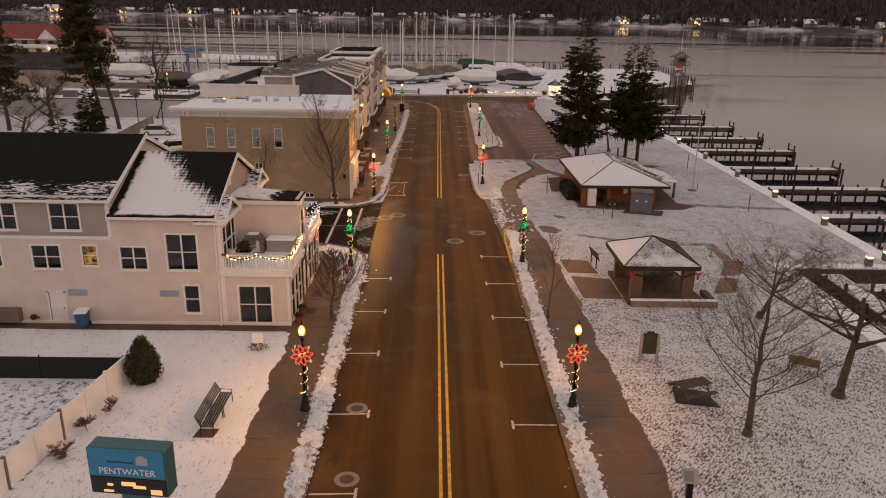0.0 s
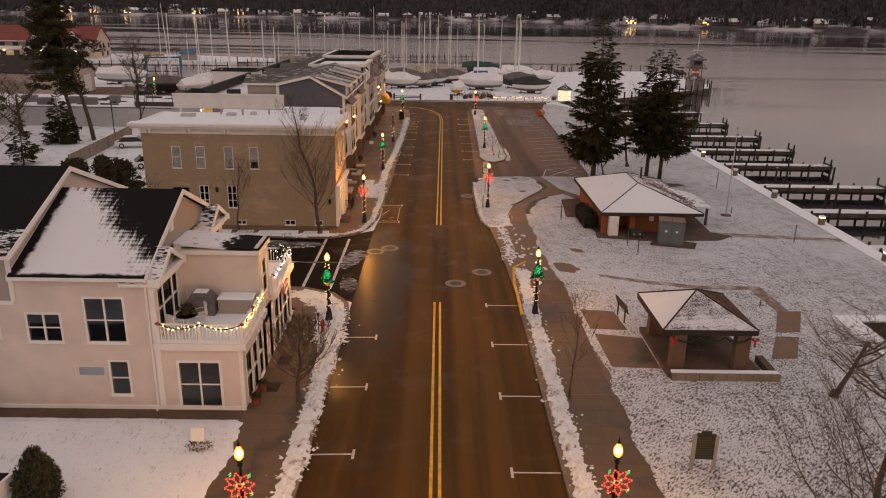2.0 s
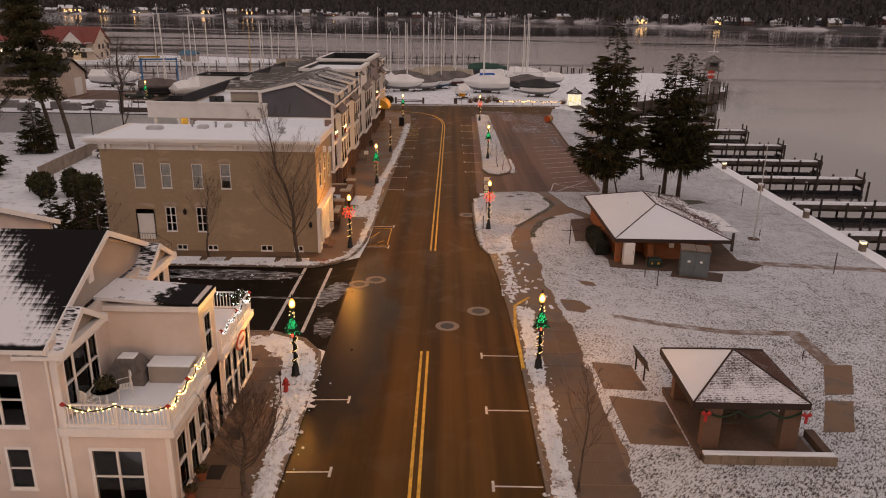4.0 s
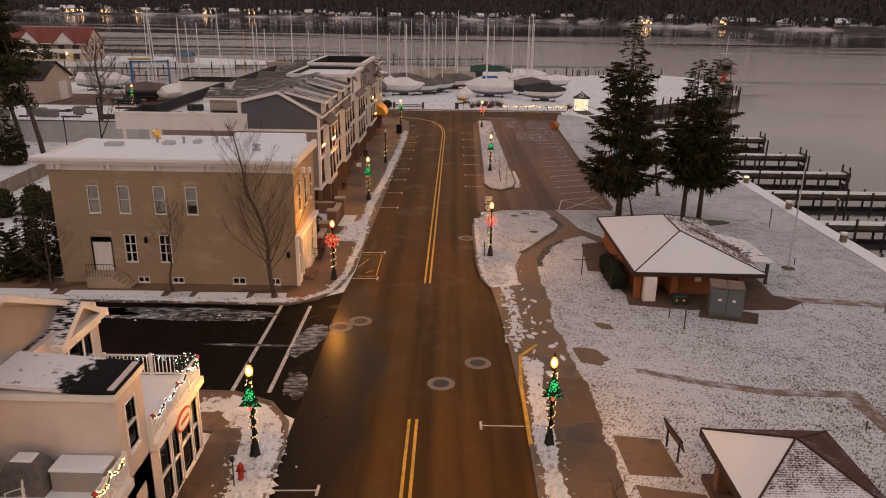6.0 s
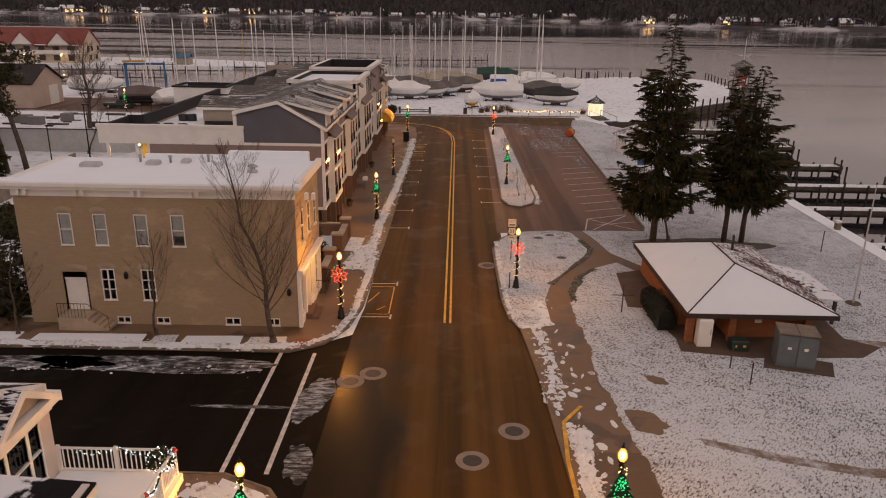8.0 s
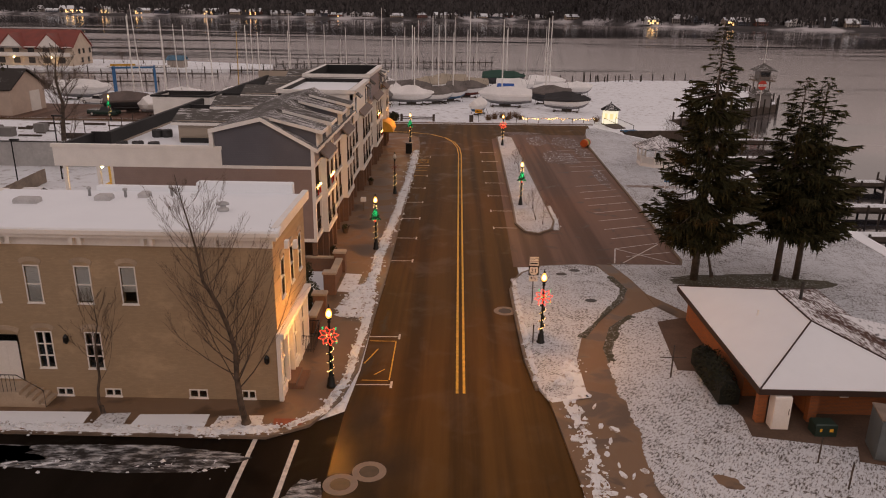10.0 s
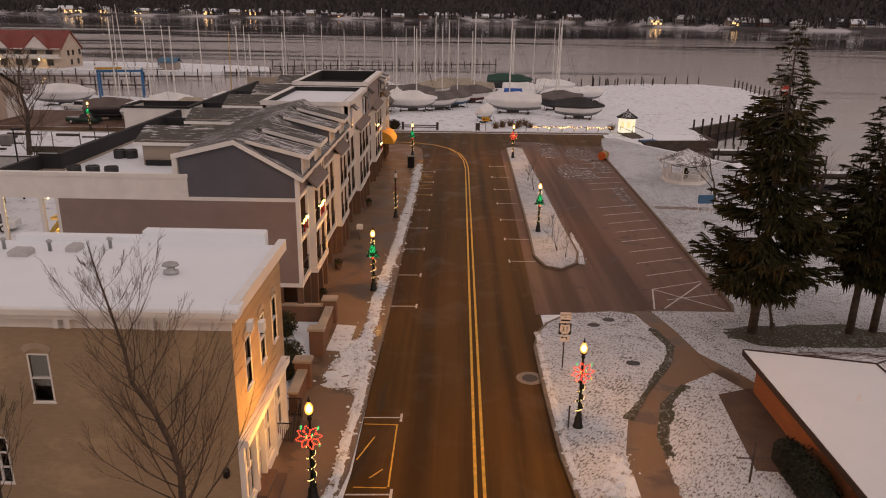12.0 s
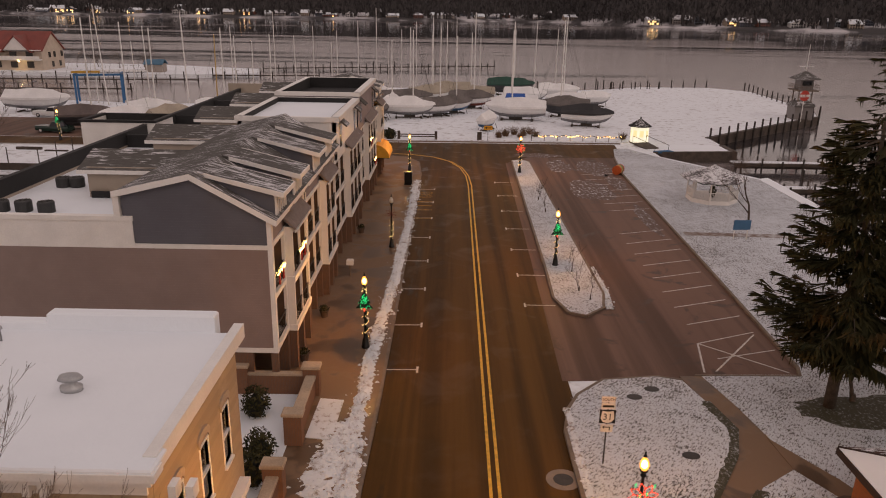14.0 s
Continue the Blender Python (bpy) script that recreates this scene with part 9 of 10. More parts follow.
# ---- far shore ----
def far_shore():
    rnd = random.Random(17)
    line = [(-2600, 2300), (-1300, 2050), (-700, 1950), (-350, 1920), (-60, 1830), (120, 1900), (200, 1880), (255, 1500), (330, 1430), (420, 1390), (560, 1340), (800, 1280), (1100, 1220), (2400, 1000)]
    def shore(x):
        for (a, b), (c, d) in zip(line, line[1:]):
            if a <= x <= c:
                return b + (d - b) * (x - a) / (c - a)
        return line[-1][1]
    g, xs = Geo(), list(range(-2600, 2401, 25))
    rows = ((-6, -2.0), (0, 0.2), (18, 2.5), (60, 7), (140, 24), (260, 62), (420, 100), (800, 130))
    for x in xs:
        for d, z in rows:
            g.v.append((x + d * 0.05, shore(x) + d, z + (noise.noise(Vector((x * 0.006, d * 0.01, 0))) * 0.35 * z if z > 2 else 0) + (rnd.uniform(-0.4, 0.4) if z > 0 else 0)))
    n = len(rows)
    for i in range(len(xs) - 1):
        for k in range(n - 1):
            g.f.append((i * n + k, (i + 1) * n + k, (i + 1) * n + k + 1, i * n + k + 1))
    part("far_hills", g, snowy_far(), None, "distant wooded hillside with patches of snow", True, "structure")
    # woods: thin trunks with twiggy heads
    t = Geo()
    for i in range(15000):
        x = rnd.uniform(-1100, 1000)
        d = rnd.uniform(60, 420) if rnd.random() < 0.86 else rnd.uniform(10, 60)
        y = shore(x) + d
        zz = np.interp(d, [r[0] for r in rows], [r[1] for r in rows]) - 1
        h, w = rnd.uniform(11, 24), rnd.uniform(2.5, 5.5)
        if rnd.random() < 0.25:
            w *= 0.75
            for k in range(3):
                a = rnd.uniform(0, 3.14)
                q = Vector((math.cos(a), math.sin(a), 0)) * w
                t.add([(x - q.x, y - q.y, zz + 1 + h * 0.25 * k), (x + q.x, y + q.y, zz + 1 + h * 0.25 * k), (x, y, zz + h * (0.6 + 0.2 * k))], [(0, 1, 2)])
        else:
            t.add([(x - 0.35, y, zz), (x + 0.35, y, zz), (x + 0.12, y, zz + h), (x - 0.12, y, zz + h)], [(0, 1, 2, 3)])
            for k in range(6):
                b = zz + h * rnd.uniform(0.25, 0.75)
                s = rnd.choice((-1, 1))
                t.add([(x, y, b), (x + s * w * rnd.uniform(0.3, 1.0), y + rnd.uniform(-2, 2), b + h * rnd.uniform(0.12, 0.3)), (x + s * w * 0.2, y, b + h * 0.3)], [(0, 1, 2)])
    m = Mat("winter_woods", (0.05, 0.045, 0.045), 1.0, 0, 0.1)
    # Tree colours are greyed and lightened to paint in distance haze.
    m.color(m.mix(m.island(), (0.038, 0.035, 0.036), (0.115, 0.105, 0.102)))
    part("far_woods", t, m.m, None, "bare and evergreen woods on the far shore", kind="stuff")
    # houses along the water
    walls = [siding("far_wall", c, 0.4) for c in ((0.62, 0.6, 0.58), (0.36, 0.31, 0.28), (0.20, 0.22, 0.26), (0.45, 0.36, 0.28), (0.08, 0.09, 0.12), (0.25, 0.10, 0.07))]
    roofs = [M_SNOW, roof_snow("far_roof", (0.08, 0.07, 0.07), 0.55), M_SNOW]
    dark, glow = plain("far_dark_glass", (0.03, 0.03, 0.035), 0.2), light_mat("far_lit_glass", (1.0, 0.55, 0.18), 3.0)
    for i in range(64):
        x = -760 + i * 24.5 + rnd.uniform(-9, 9)
        if 205 < x < 262:
            continue
        d = rnd.choice((12, 14, 18, 30, 50)) if i % 3 else 14
        y = shore(x) + d + 4
        z = float(np.interp(d, [r[0] for r in rows], [r[1] for r in rows])) - 0.5
        w, dep, e = rnd.uniform(13, 26), rnd.uniform(9, 12), rnd.choice((4.2, 6.2, 6.6, 7.2))
        b = gabled("lake_house", rnd.choice(("distant lake house with a snowy roof", "distant shore house with snow on its roof", "far lakeside cottage with snowy roof")), -w / 2, w / 2, 0, dep, e, e + rnd.uniform(3.2, 5.6), walls[i % 6], roofs[i % 3], "y" if i % 4 == 0 else "x", (x, y, z), rnd.uniform(-12, 12))
        tagged(b, group="far shore houses")
        lit = rnd.random() < 0.26
        for k in range(int(w / 3.2)):
            for f in range(1 if e < 4 else 2):
                u = -w / 2 + 1.2 + k * 3.0
                part("window", Geo().box(u, -0.12, 0.8 + 2.8 * f, u + 2.0, -0.02, 2.6 + 2.8 * f), glow if lit and rnd.random() < 0.45 else dark, b)
    return shore


def snowy_far():
    m = Mat("far_ground", (0.2, 0.2, 0.2), 0.95)
    f = m.math("ADD", m.noise(0.02, 5), m.math("MULTIPLY", m.ramp(m.axis(2), 4, 16), 0.3))
    m.color(m.mix(m.ramp(f, 0.40, 0.56), (0.55, 0.53, 0.54), (0.055, 0.050, 0.050)))
    return m.m


far_shore()


# ---- yard south of the house ----
def vinyl_fence():
    f = thing("white_fence", "white vinyl privacy fence in the snow", "fence")
    a, b = Vector((-15.35, 51.3)), Vector((-17.9, 24.0))
    n = 11
    for i in range(n):
        p, q = a.lerp(b, i / n), a.lerp(b, (i + 1) / n)
        d = (q - p).normalized()
        s = Vector((-d.y, d.x)) * 0.03
        part("panel", Geo().prism([(p.x - s.x, p.y - s.y), (q.x - s.x, q.y - s.y), (q.x + s.x, q.y + s.y), (p.x + s.x, p.y + s.y)], 0.12, 1.45), M_TRIM, f)
        part("rail", Geo().prism([(p.x - s.x * 2, p.y - s.y * 2), (q.x - s.x * 2, q.y - s.y * 2), (q.x + s.x * 2, q.y + s.y * 2), (p.x + s.x * 2, p.y + s.y * 2)], 1.45, 1.54), M_TRIM, f)
        part("post", Geo().chamfer(p.x - 0.08, p.y - 0.08, 0.05, p.x + 0.08, p.y + 0.08, 1.66, 0.04), M_KERB if i in (3, 5) else M_TRIM, f)
    return f


vinyl_fence()
f = thing("screen_fence", "low fence hung with black mesh screen", "fence")
for i in range(7):
    x = -15.6 - i * 4.2
    part("screen", Geo().box(x - 4.15, 51.6, 0.15, x, 51.66, 1.35), plain("black_mesh", (0.012, 0.012, 0.013), 0.9), f)
    part("post", Geo().tube([(x, 51.7, 0.0), (x, 51.7, 1.45)], 0.04, 6), M_IRON, f)
slab("courtyard", [(-60, -60), (-21, -60), (-15.7, 51.2), (-60, 51.2)], 0.0, 0.14, snowy_ground("patchy_snow", 0.60, (0.09, 0.095, 0.10), (1, 1, 1)), "patchy snow in the fenced court")


def arborvitae():
    t = thing("evergreen_shrub", "dense tapering dark arborvitae at the fence end", "shrub", (-14.5, 51.4, 0.12))
    g = leafy((0, 0, 1.2), (0.95, 0.9, 1.3), 4600, 77, 0.08)
    g.v = [(x * (1.15 - 0.26 * z), y * (1.15 - 0.26 * z), z) for x, y, z in g.v]
    part("crown", g, M_NEEDLE, t)
    # Core coloured almost black for the shade within the crown.
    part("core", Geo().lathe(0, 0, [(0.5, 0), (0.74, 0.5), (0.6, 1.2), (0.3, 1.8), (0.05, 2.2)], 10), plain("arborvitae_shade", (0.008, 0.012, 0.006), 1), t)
    return t


arborvitae()
for i, (x, y) in enumerate(((-15.0, 47.3), (-15.3, 44.8), (-15.5, 42.0))):
    t = thing("shrub", "small bare reddish shrub along the fence", "shrub", (x, y, 0.12), group="bare shrubs")
    w, fine = branch_tree(80 + i, 0.8, 0.8, 4, 0.02, 0.05, 0.2, (4, 6), 0.005)
    part("brush", fine, plain("red_twigs", (0.16, 0.06, 0.045), 0.9), t)
    part("stem", w, M_BARK, t)


def town_sign():
    s = thing("welcome_sign", "blue village sign cabinet with a black message screen", "sign", (-10.05, 33.9, 0.0), -6)
    teal = plain("teal_steel", (0.05, 0.15, 0.15), 0.5, 0.2)
    part("cabinet", Geo().chamfer(-1.35, -0.05, 2.62, 1.35, 0.62, 4.4, 0.05), teal, s)
    part("face", Geo().box(-1.30, -0.075, 3.32, 1.30, -0.052, 4.36), plain("sky_blue_face", (0.03, 0.23, 0.42), 0.4), s, "sky-blue printed face")
    part("screen", Geo().box(-1.30, -0.08, 2.64, 1.30, -0.052, 3.28), plain("black_screen", (0.006, 0.006, 0.007), 0.12), s)
    g = Geo()
    for x, z, w, h in ((-0.25, 2.98, 0.5, 0.16), (0.15, 2.9, 0.45, 0.12), (-0.9, 2.7, 0.35, 0.09), (0.75, 2.7, 0.4, 0.2), (-0.75, 2.95, 0.2, 0.1)):
        g.box(x, -0.086, z, x + w, -0.081, z + h)
    part("screen_glow", g, light_mat("amber_pixels", (1.0, 0.42, 0.04), 0.7), s, "amber shapes on the screen")
    part("column", Geo().chamfer(-0.4, 0.1, 0.0, 0.4, 0.5, 2.62, 0.02), teal, s)
    letters("PENTWATER", 0.34, s, (0.0, -0.085, 3.52), (90, 0, 0), M_TRIM)
    part("script_line", Geo().box(-0.7, -0.08, 3.86, 0.25, -0.076, 3.92), plain("navy_ink", (0.01, 0.03, 0.09), 0.5), s)
    part("emblem", Geo().box(0.35, -0.082, 3.82, 0.75, -0.076, 4.1).box(0.42, -0.085, 4.1, 0.66, -0.078, 4.18), plain("pale_emblem", (0.45, 0.42, 0.45), 0.5), s)
    return s


town_sign()


def wheelie_bin(x, y, z, turn, label):
    b = thing("wheelie_bin", label, "bin", (x, y, z), turn)
    m = plain("blue_plastic", (0.02, 0.09, 0.19), 0.45)
    part("body", Geo().loft([[(-w, -d, zz), (w, -d, zz), (w, d, zz), (-w, d, zz)] for w, d, zz in ((0.26, 0.3, 0.05), (0.30, 0.36, 0.6), (0.33, 0.4, 0.98))]), m, b)
    part("lid", Geo().chamfer(-0.36, -0.44, 0.98, 0.36, 0.42, 1.08, 0.04), M_SNOW, b, "snow-dusted blue lid")
    for s in (-1, 1):
        part("wheel", Geo().tube([(s * 0.27, 0.36, 0.11), (s * 0.34, 0.36, 0.11)], 0.11, 10), M_BLACK, b)
    part("handle", Geo().tube([(-0.28, 0.46, 0.95), (0.28, 0.46, 0.95)], 0.02, 5), m, b)
    return b


wheelie_bin(-20.55, 60.6, 0.14, 8, "blue wheeled bin against the house wall")
hp = thing("heat_pump", "pale wall condenser and pipes beside the door", "condenser", (-25.0, 60.95, 0.14))
part("body", Geo().chamfer(-1.1, -0.25, 0.2, 0.7, 0.25, 1.0, 0.04), M_KERB, hp)
part("meter", Geo().lathe(1.45, 0.0, [(0.05, 0.3), (0.16, 0.35), (0.16, 0.6), (0.05, 0.65)], 10).tube([(1.2, 0, 0.45), (1.8, 0, 0.45)], 0.05, 5), M_IRON, hp)


# ---- deck furniture and lights ----
def deck_lights(pts, name, mat, seed, label, n=26):
    f = thing(name, label, "string lights")
    rnd, g, path = random.Random(seed), Geo(), []
    for a, b in zip(pts, pts[1:]):
        a, b = Vector(a), Vector(b)
        L = (b - a).length
        k = max(1, round(L / 1.6))
        for i in range(k * 8):
            u = i / (k * 8)
            p = a.lerp(b, u)
            p.z -= 0.26 * abs(math.sin(u * k * math.pi))
            path.append(p)
            for j in range(3):
                q = p + Vector((rnd.uniform(-0.06, 0.06), rnd.uniform(-0.06, 0.06), rnd.uniform(-0.07, 0.07)))
                g.lathe(q.x, q.y, [(0.002, q.z - 0.03), (0.03, q.z), (0.002, q.z + 0.03)], 4)
    part("garland", Geo().tube(path, 0.032, 5), M_GARLAND, f)
    part("string_light", g, mat, f, "tiny bulbs", kind="stuff")
    M_BOW2 = plain("red_bow", (0.4, 0.03, 0.015), 0.5)
    for p in path[::16]:
        part("bow", Geo().lathe(p.x, p.y, [(0.02, p.z - 0.1), (0.13, p.z), (0.02, p.z + 0.1)], 6), M_BOW2, f, "red bow")
    return f


M_BULB = light_mat("warm_bulbs", (1.0, 0.60, 0.18), 8.0)
M_COOL = light_mat("cool_bulbs", (0.75, 0.9, 1.0), 3.0)
deck_lights([(-12.1, 61.1, 4.62), (-8.24, 61.1, 4.62), (-8.24, 67.0, 4.62)], "rail_lights", M_BULB, 1, "warm string lights and garland draped on the deck railing")
deck_lights([(-8.24, 70.3, 4.62), (-8.24, 77.0, 4.62), (-12.0, 77.15, 4.62)], "rail_lights", M_COOL, 2, "cool white string lights on the corner deck railing")
w = thing("wreath", "bushy evergreen with cool white lights at the deck corner", "wreath", (-8.6, 76.6, 4.3))
part("crown", leafy((0, 0, 0.1), (0.45, 0.45, 0.45), 260, 91, 0.09), M_NEEDLE, w)
g = Geo()
rnd = random.Random(6)
for i in range(46):
    a, u = rnd.uniform(0, 6.28), rnd.uniform(-1, 1)
    r = 0.46 * (1 - u * u) ** 0.5
    g.lathe(r * math.cos(a), r * math.sin(a), [(0.002, 0.1 + 0.46 * u - 0.022), (0.022, 0.1 + 0.46 * u), (0.002, 0.1 + 0.46 * u + 0.022)], 4)
part("string_light", g, M_COOL, w, "cool white bulbs", kind="stuff")


def deck_chair(x, y, turn):
    c = thing("patio_chair", "white slatted patio chair on the snowy deck", "chair", (x, y, 3.68), turn, "deck chairs")
    for k in range(5):
        part("slat", Geo().box(-0.25, -0.22 + k * 0.1, 0.40, 0.25, -0.15 + k * 0.1, 0.43), M_TRIM, c)
        part("back_slat", Geo().box(-0.24 + k * 0.11, 0.24, 0.45, -0.19 + k * 0.11, 0.28, 0.95), M_TRIM, c)
    for sx in (-0.27, 0.27):
        part("leg", Geo().tube([(sx, -0.24, 0), (sx, -0.24, 0.62), (sx, 0.28, 0.66), (sx, 0.3, 0)], 0.025, 5), M_TRIM, c)
    part("back_rail", Geo().tube([(-0.27, 0.28, 0.95), (0, 0.30, 1.0), (0.27, 0.28, 0.95)], 0.025, 5), M_TRIM, c)
    return c


deck_chair(-10.9, 64.4, -60)
deck_chair(-11.7, 62.7, 150)
t = thing("patio_table", "round glass patio table with dark evergreen pot", "table", (-11.3, 63.4, 3.68))
part("top", Geo().lathe(0, 0, [(0.5, 0.68), (0.52, 0.70), (0.5, 0.72)], 18), M_GLASS, t)
part("pedestal", Geo().lathe(0, 0, [(0.3, 0), (0.05, 0.05), (0.05, 0.68)], 10), M_TRIM, t)
p = thing("potted_plant", "dark evergreen in a pot on the table", "plant", (-11.3, 63.4, 4.40))
part("crown", leafy((0, 0, 0.25), (0.4, 0.4, 0.25), 220, 15, 0.08), M_NEEDLE, p)
part("pot", Geo().lathe(0, 0, [(0.12, 0), (0.18, 0.2)], 10), M_CONC, p)
c = thing("covered_grill", "grill under a grey-brown fabric cover with snow on top", "grill", (-11.2, 66.2, 3.68))
part("cover", Geo().loft([[(-a, -b, z), (a, -b, z), (a, b, z), (-a, b, z)] for a, b, z in ((0.75, 0.5, 0), (0.72, 0.48, 0.6), (0.5, 0.42, 0.95), (0.4, 0.3, 1.12))]), C_GREY, c)
part("snow_cap", Geo().chamfer(-0.35, -0.26, 1.1, 0.35, 0.26, 1.18, 0.05), M_SNOW, c)
c = thing("storage_chest", "long greige deck storage chest with snow on its lid", "chest", (-9.5, 66.5, 3.68))
part("body", Geo().box(-0.85, -0.4, 0, 0.85, 0.4, 0.75), M_GREIGE, c)
part("lid", Geo().chamfer(-0.88, -0.43, 0.75, 0.88, 0.43, 0.85, 0.03), M_SNOW, c)
s = thing("shop_sign", "oval orange-rimmed shop sign on the white front", "sign", (-8.08, 73.6, 3.1), 0)
part("oval", Geo().loft([[(xx, 0.75 * math.cos(2 * math.pi * i / 24), 0.42 * math.sin(2 * math.pi * i / 24)) for i in range(24)] for xx in (-0.06, 0.02)]), plain("sign_orange", (0.55, 0.10, 0.03), 0.5), s)
part("face", Geo().loft([[(xx, 0.66 * math.cos(2 * math.pi * i / 24), 0.34 * math.sin(2 * math.pi * i / 24)) for i in range(24)] for xx in (0.02, 0.03)]), M_TRIM, s)
part("script", Geo().box(0.031, -0.42, -0.08, 0.036, 0.42, 0.08), plain("script_red", (0.4, 0.06, 0.03), 0.5), s)
for x, y in ((-8.0, 62.0), (-8.0, 63.8)):
    p = thing("flower_pot", "red clay flower pot with winter greens by the door", "pot", (x, y, 0.13), group="door pots")
    part("pot", Geo().lathe(0, 0, [(0.16, 0), (0.24, 0.4), (0.26, 0.42)], 12), plain("clay", (0.22, 0.07, 0.03), 0.8), p)
    part("foliage", leafy((0, 0, 0.5), (0.26, 0.26, 0.18), 120, 4, 0.07), M_NEEDLE, p)
for x, y in ((-8.05, 64.5), (-8.05, 68.6)):
    m = thing("door_mat", "dark door mat on the sidewalk", "mat", (x + 0.45, y, 0.13))
    part("mat", Geo().chamfer(-0.35, -0.5, 0, 0.35, 0.5, 0.02, 0.01), M_BLACK, m)
gs = thing("garden_sign", "small white post sign in the snowy yard", "sign", (-9.6, 56.6, 0.13))
part("panel", Geo().quad((-0.3, -0.05, 0.45), (0.3, -0.05, 0.45), (0.3, 0.1, 1.0), (-0.3, 0.1, 1.0), 0.05), M_TRIM, gs)
part("post", Geo().tube([(0, 0.05, -0.1), (0, 0.05, 0.6)], 0.04, 5), M_TRIM, gs)
part("planting", leafy((0, 0.1, 0.15), (0.55, 0.4, 0.2), 120, 5, 0.07), M_GRASS, gs)


# ---- ploughed snow along the kerbs ----
def snow_bank(name, pts, w0, h, seed, label="lumpy ploughed snow along the kerb", z=0.13, step=0.22, crumbs=1.0):
    """A ridge of broken snow along a line."""
    g, rnd = Geo(), random.Random(seed)
    prev, rows = None, []
    for (x0, y0), (x1, y1) in zip(pts, pts[1:]):
        L = math.hypot(x1 - x0, y1 - y0)
        n = max(1, int(L / step))
        for i in range(n):
            u = i / n
            rows.append((x0 + (x1 - x0) * u, y0 + (y1 - y0) * u, -(y1 - y0) / L, (x1 - x0) / L))
    rows.append((*pts[-1], rows[-1][2], rows[-1][3]))
    K, o = 13, 0
    for i, (x, y, nx, ny) in enumerate(rows):
        a = 1 + 0.45 * noise.noise(Vector((x * 0.5, y * 0.35, seed))) + 0.2 * rnd.uniform(-1, 1)
        b = 1 + 0.45 * noise.noise(Vector((x * 0.5, y * 0.35, seed + 9))) + 0.2 * rnd.uniform(-1, 1)
        end = min(1, i / 3, (len(rows) - 1 - i) / 3)
        for k in range(K):
            s = k / (K - 1) * 2 - 1
            off = s * w0 / 2 * (a if s < 0 else b)
            lump = noise.noise(Vector((x * 2.2 + off * 3, y * 2.2, seed))) + 0.6 * noise.noise(Vector((x * 5 + off * 6, y * 5, seed + 4)))
            zz = h * max(0, 1 - abs(s) ** 2.4) * max(0.02, 0.55 + 0.75 * lump + rnd.uniform(-0.18, 0.18)) * end
            g.v.append((x + nx * off, y + ny * off, z - 0.02 + zz))
    for i in range(len(rows) - 1):
        for k in range(K - 1):
            g.f.append((i * K + k + 1, i * K + k, (i + 1) * K + k, (i + 1) * K + k + 1))
    for i in range(int(len(rows) * 5 * crumbs)):
        x, y, nx, ny = rnd.choice(rows)
        d, r = rnd.gauss(0, w0 * 0.31), 0.03 + 0.10 * rnd.random() ** 2
        c = Vector((x + nx * d, y + ny * d, z + h * 0.45 * max(0, 1 - abs(d) / w0 * 2)))
        ring = [c + Vector((r * rnd.uniform(0.6, 1.4) * math.cos(t), r * rnd.uniform(0.6, 1.4) * math.sin(t), rnd.uniform(-0.02, 0.03))) for t in (0, 1.26, 2.51, 3.77, 5.03)]
        g.add(ring + [c + Vector((rnd.uniform(-0.3, 0.3) * r, rnd.uniform(-0.3, 0.3) * r, r * rnd.uniform(0.6, 1.1))), c - Vector((0, 0, r * 0.5))], [(k, (k + 1) % 5, 5) for k in range(5)] + [((k + 1) % 5, k, 6) for k in range(5)])
    return part(name, g, M_BANK, None, label, False, "structure")


def ragged_edge(name, pts, w, seed, z, side, material=M_LAWN, label="ragged edge of snow over the walk"):
    """A thin sheet of snow with a torn rim along a line; side tells where the rim lies."""
    g, n = Geo(), 0
    for (x0, y0), (x1, y1) in zip(pts, pts[1:]):
        L = math.hypot(x1 - x0, y1 - y0)
        k = int(L / 0.12)
        nx, ny = -(y1 - y0) / L * side, (x1 - x0) / L * side
        for i in range(k + 1):
            x, y = x0 + (x1 - x0) * i / k, y0 + (y1 - y0) * i / k
            d = w * max(0.0, 0.45 + 0.8 * noise.noise(Vector((x * 0.35, y * 0.35, seed))) + 0.3 * noise.noise(Vector((x * 1.6, y * 1.6, seed))) + 0.22 * noise.noise(Vector((x * 6, y * 6, seed))))
            g.v += [(x - nx * 0.25, y - ny * 0.25, z), (x + nx * d * 0.7, y + ny * d * 0.7, z + 0.012), (x + nx * d, y + ny * d, z - 0.02)]
            if n:
                for a in (0, 1):
                    q = (3 * n - 3 + a, 3 * n + a, 3 * n + a + 1, 3 * n - 2 + a)
                    g.f.append(q if side < 0 else q[::-1])
            n += 1
    return part(name, g, material, None, label, True, "structure")


ragged_edge("snow_edge", [(-8.4, 10), (-8.4, 59.7)], 0.5, 1, 0.146, -1, M_THICK)
ragged_edge("snow_edge_2", [(10.0, 20), (10.0, 64), (9.6, 88), (9.3, 91.6), (9.1, 95.9), (9.2, 101.7), (9.1, 107.0), (9.2, 112)], 0.45, 2, 0.156, 1)
ragged_edge("snow_edge_3", [(7.0, 110), (6.95, 107.0), (7.2, 106.4), (5.2, 105.6)], 0.9, 3, 0.166, -1, M_BANK)
ragged_edge("verge", [(9.25, 111.5), (9.25, 114.2), (10.2, 118.4), (11.8, 121.2)], 0.55, 11, 0.1535, -1, M_MUD, "bare muddy verge inside the path's bend")
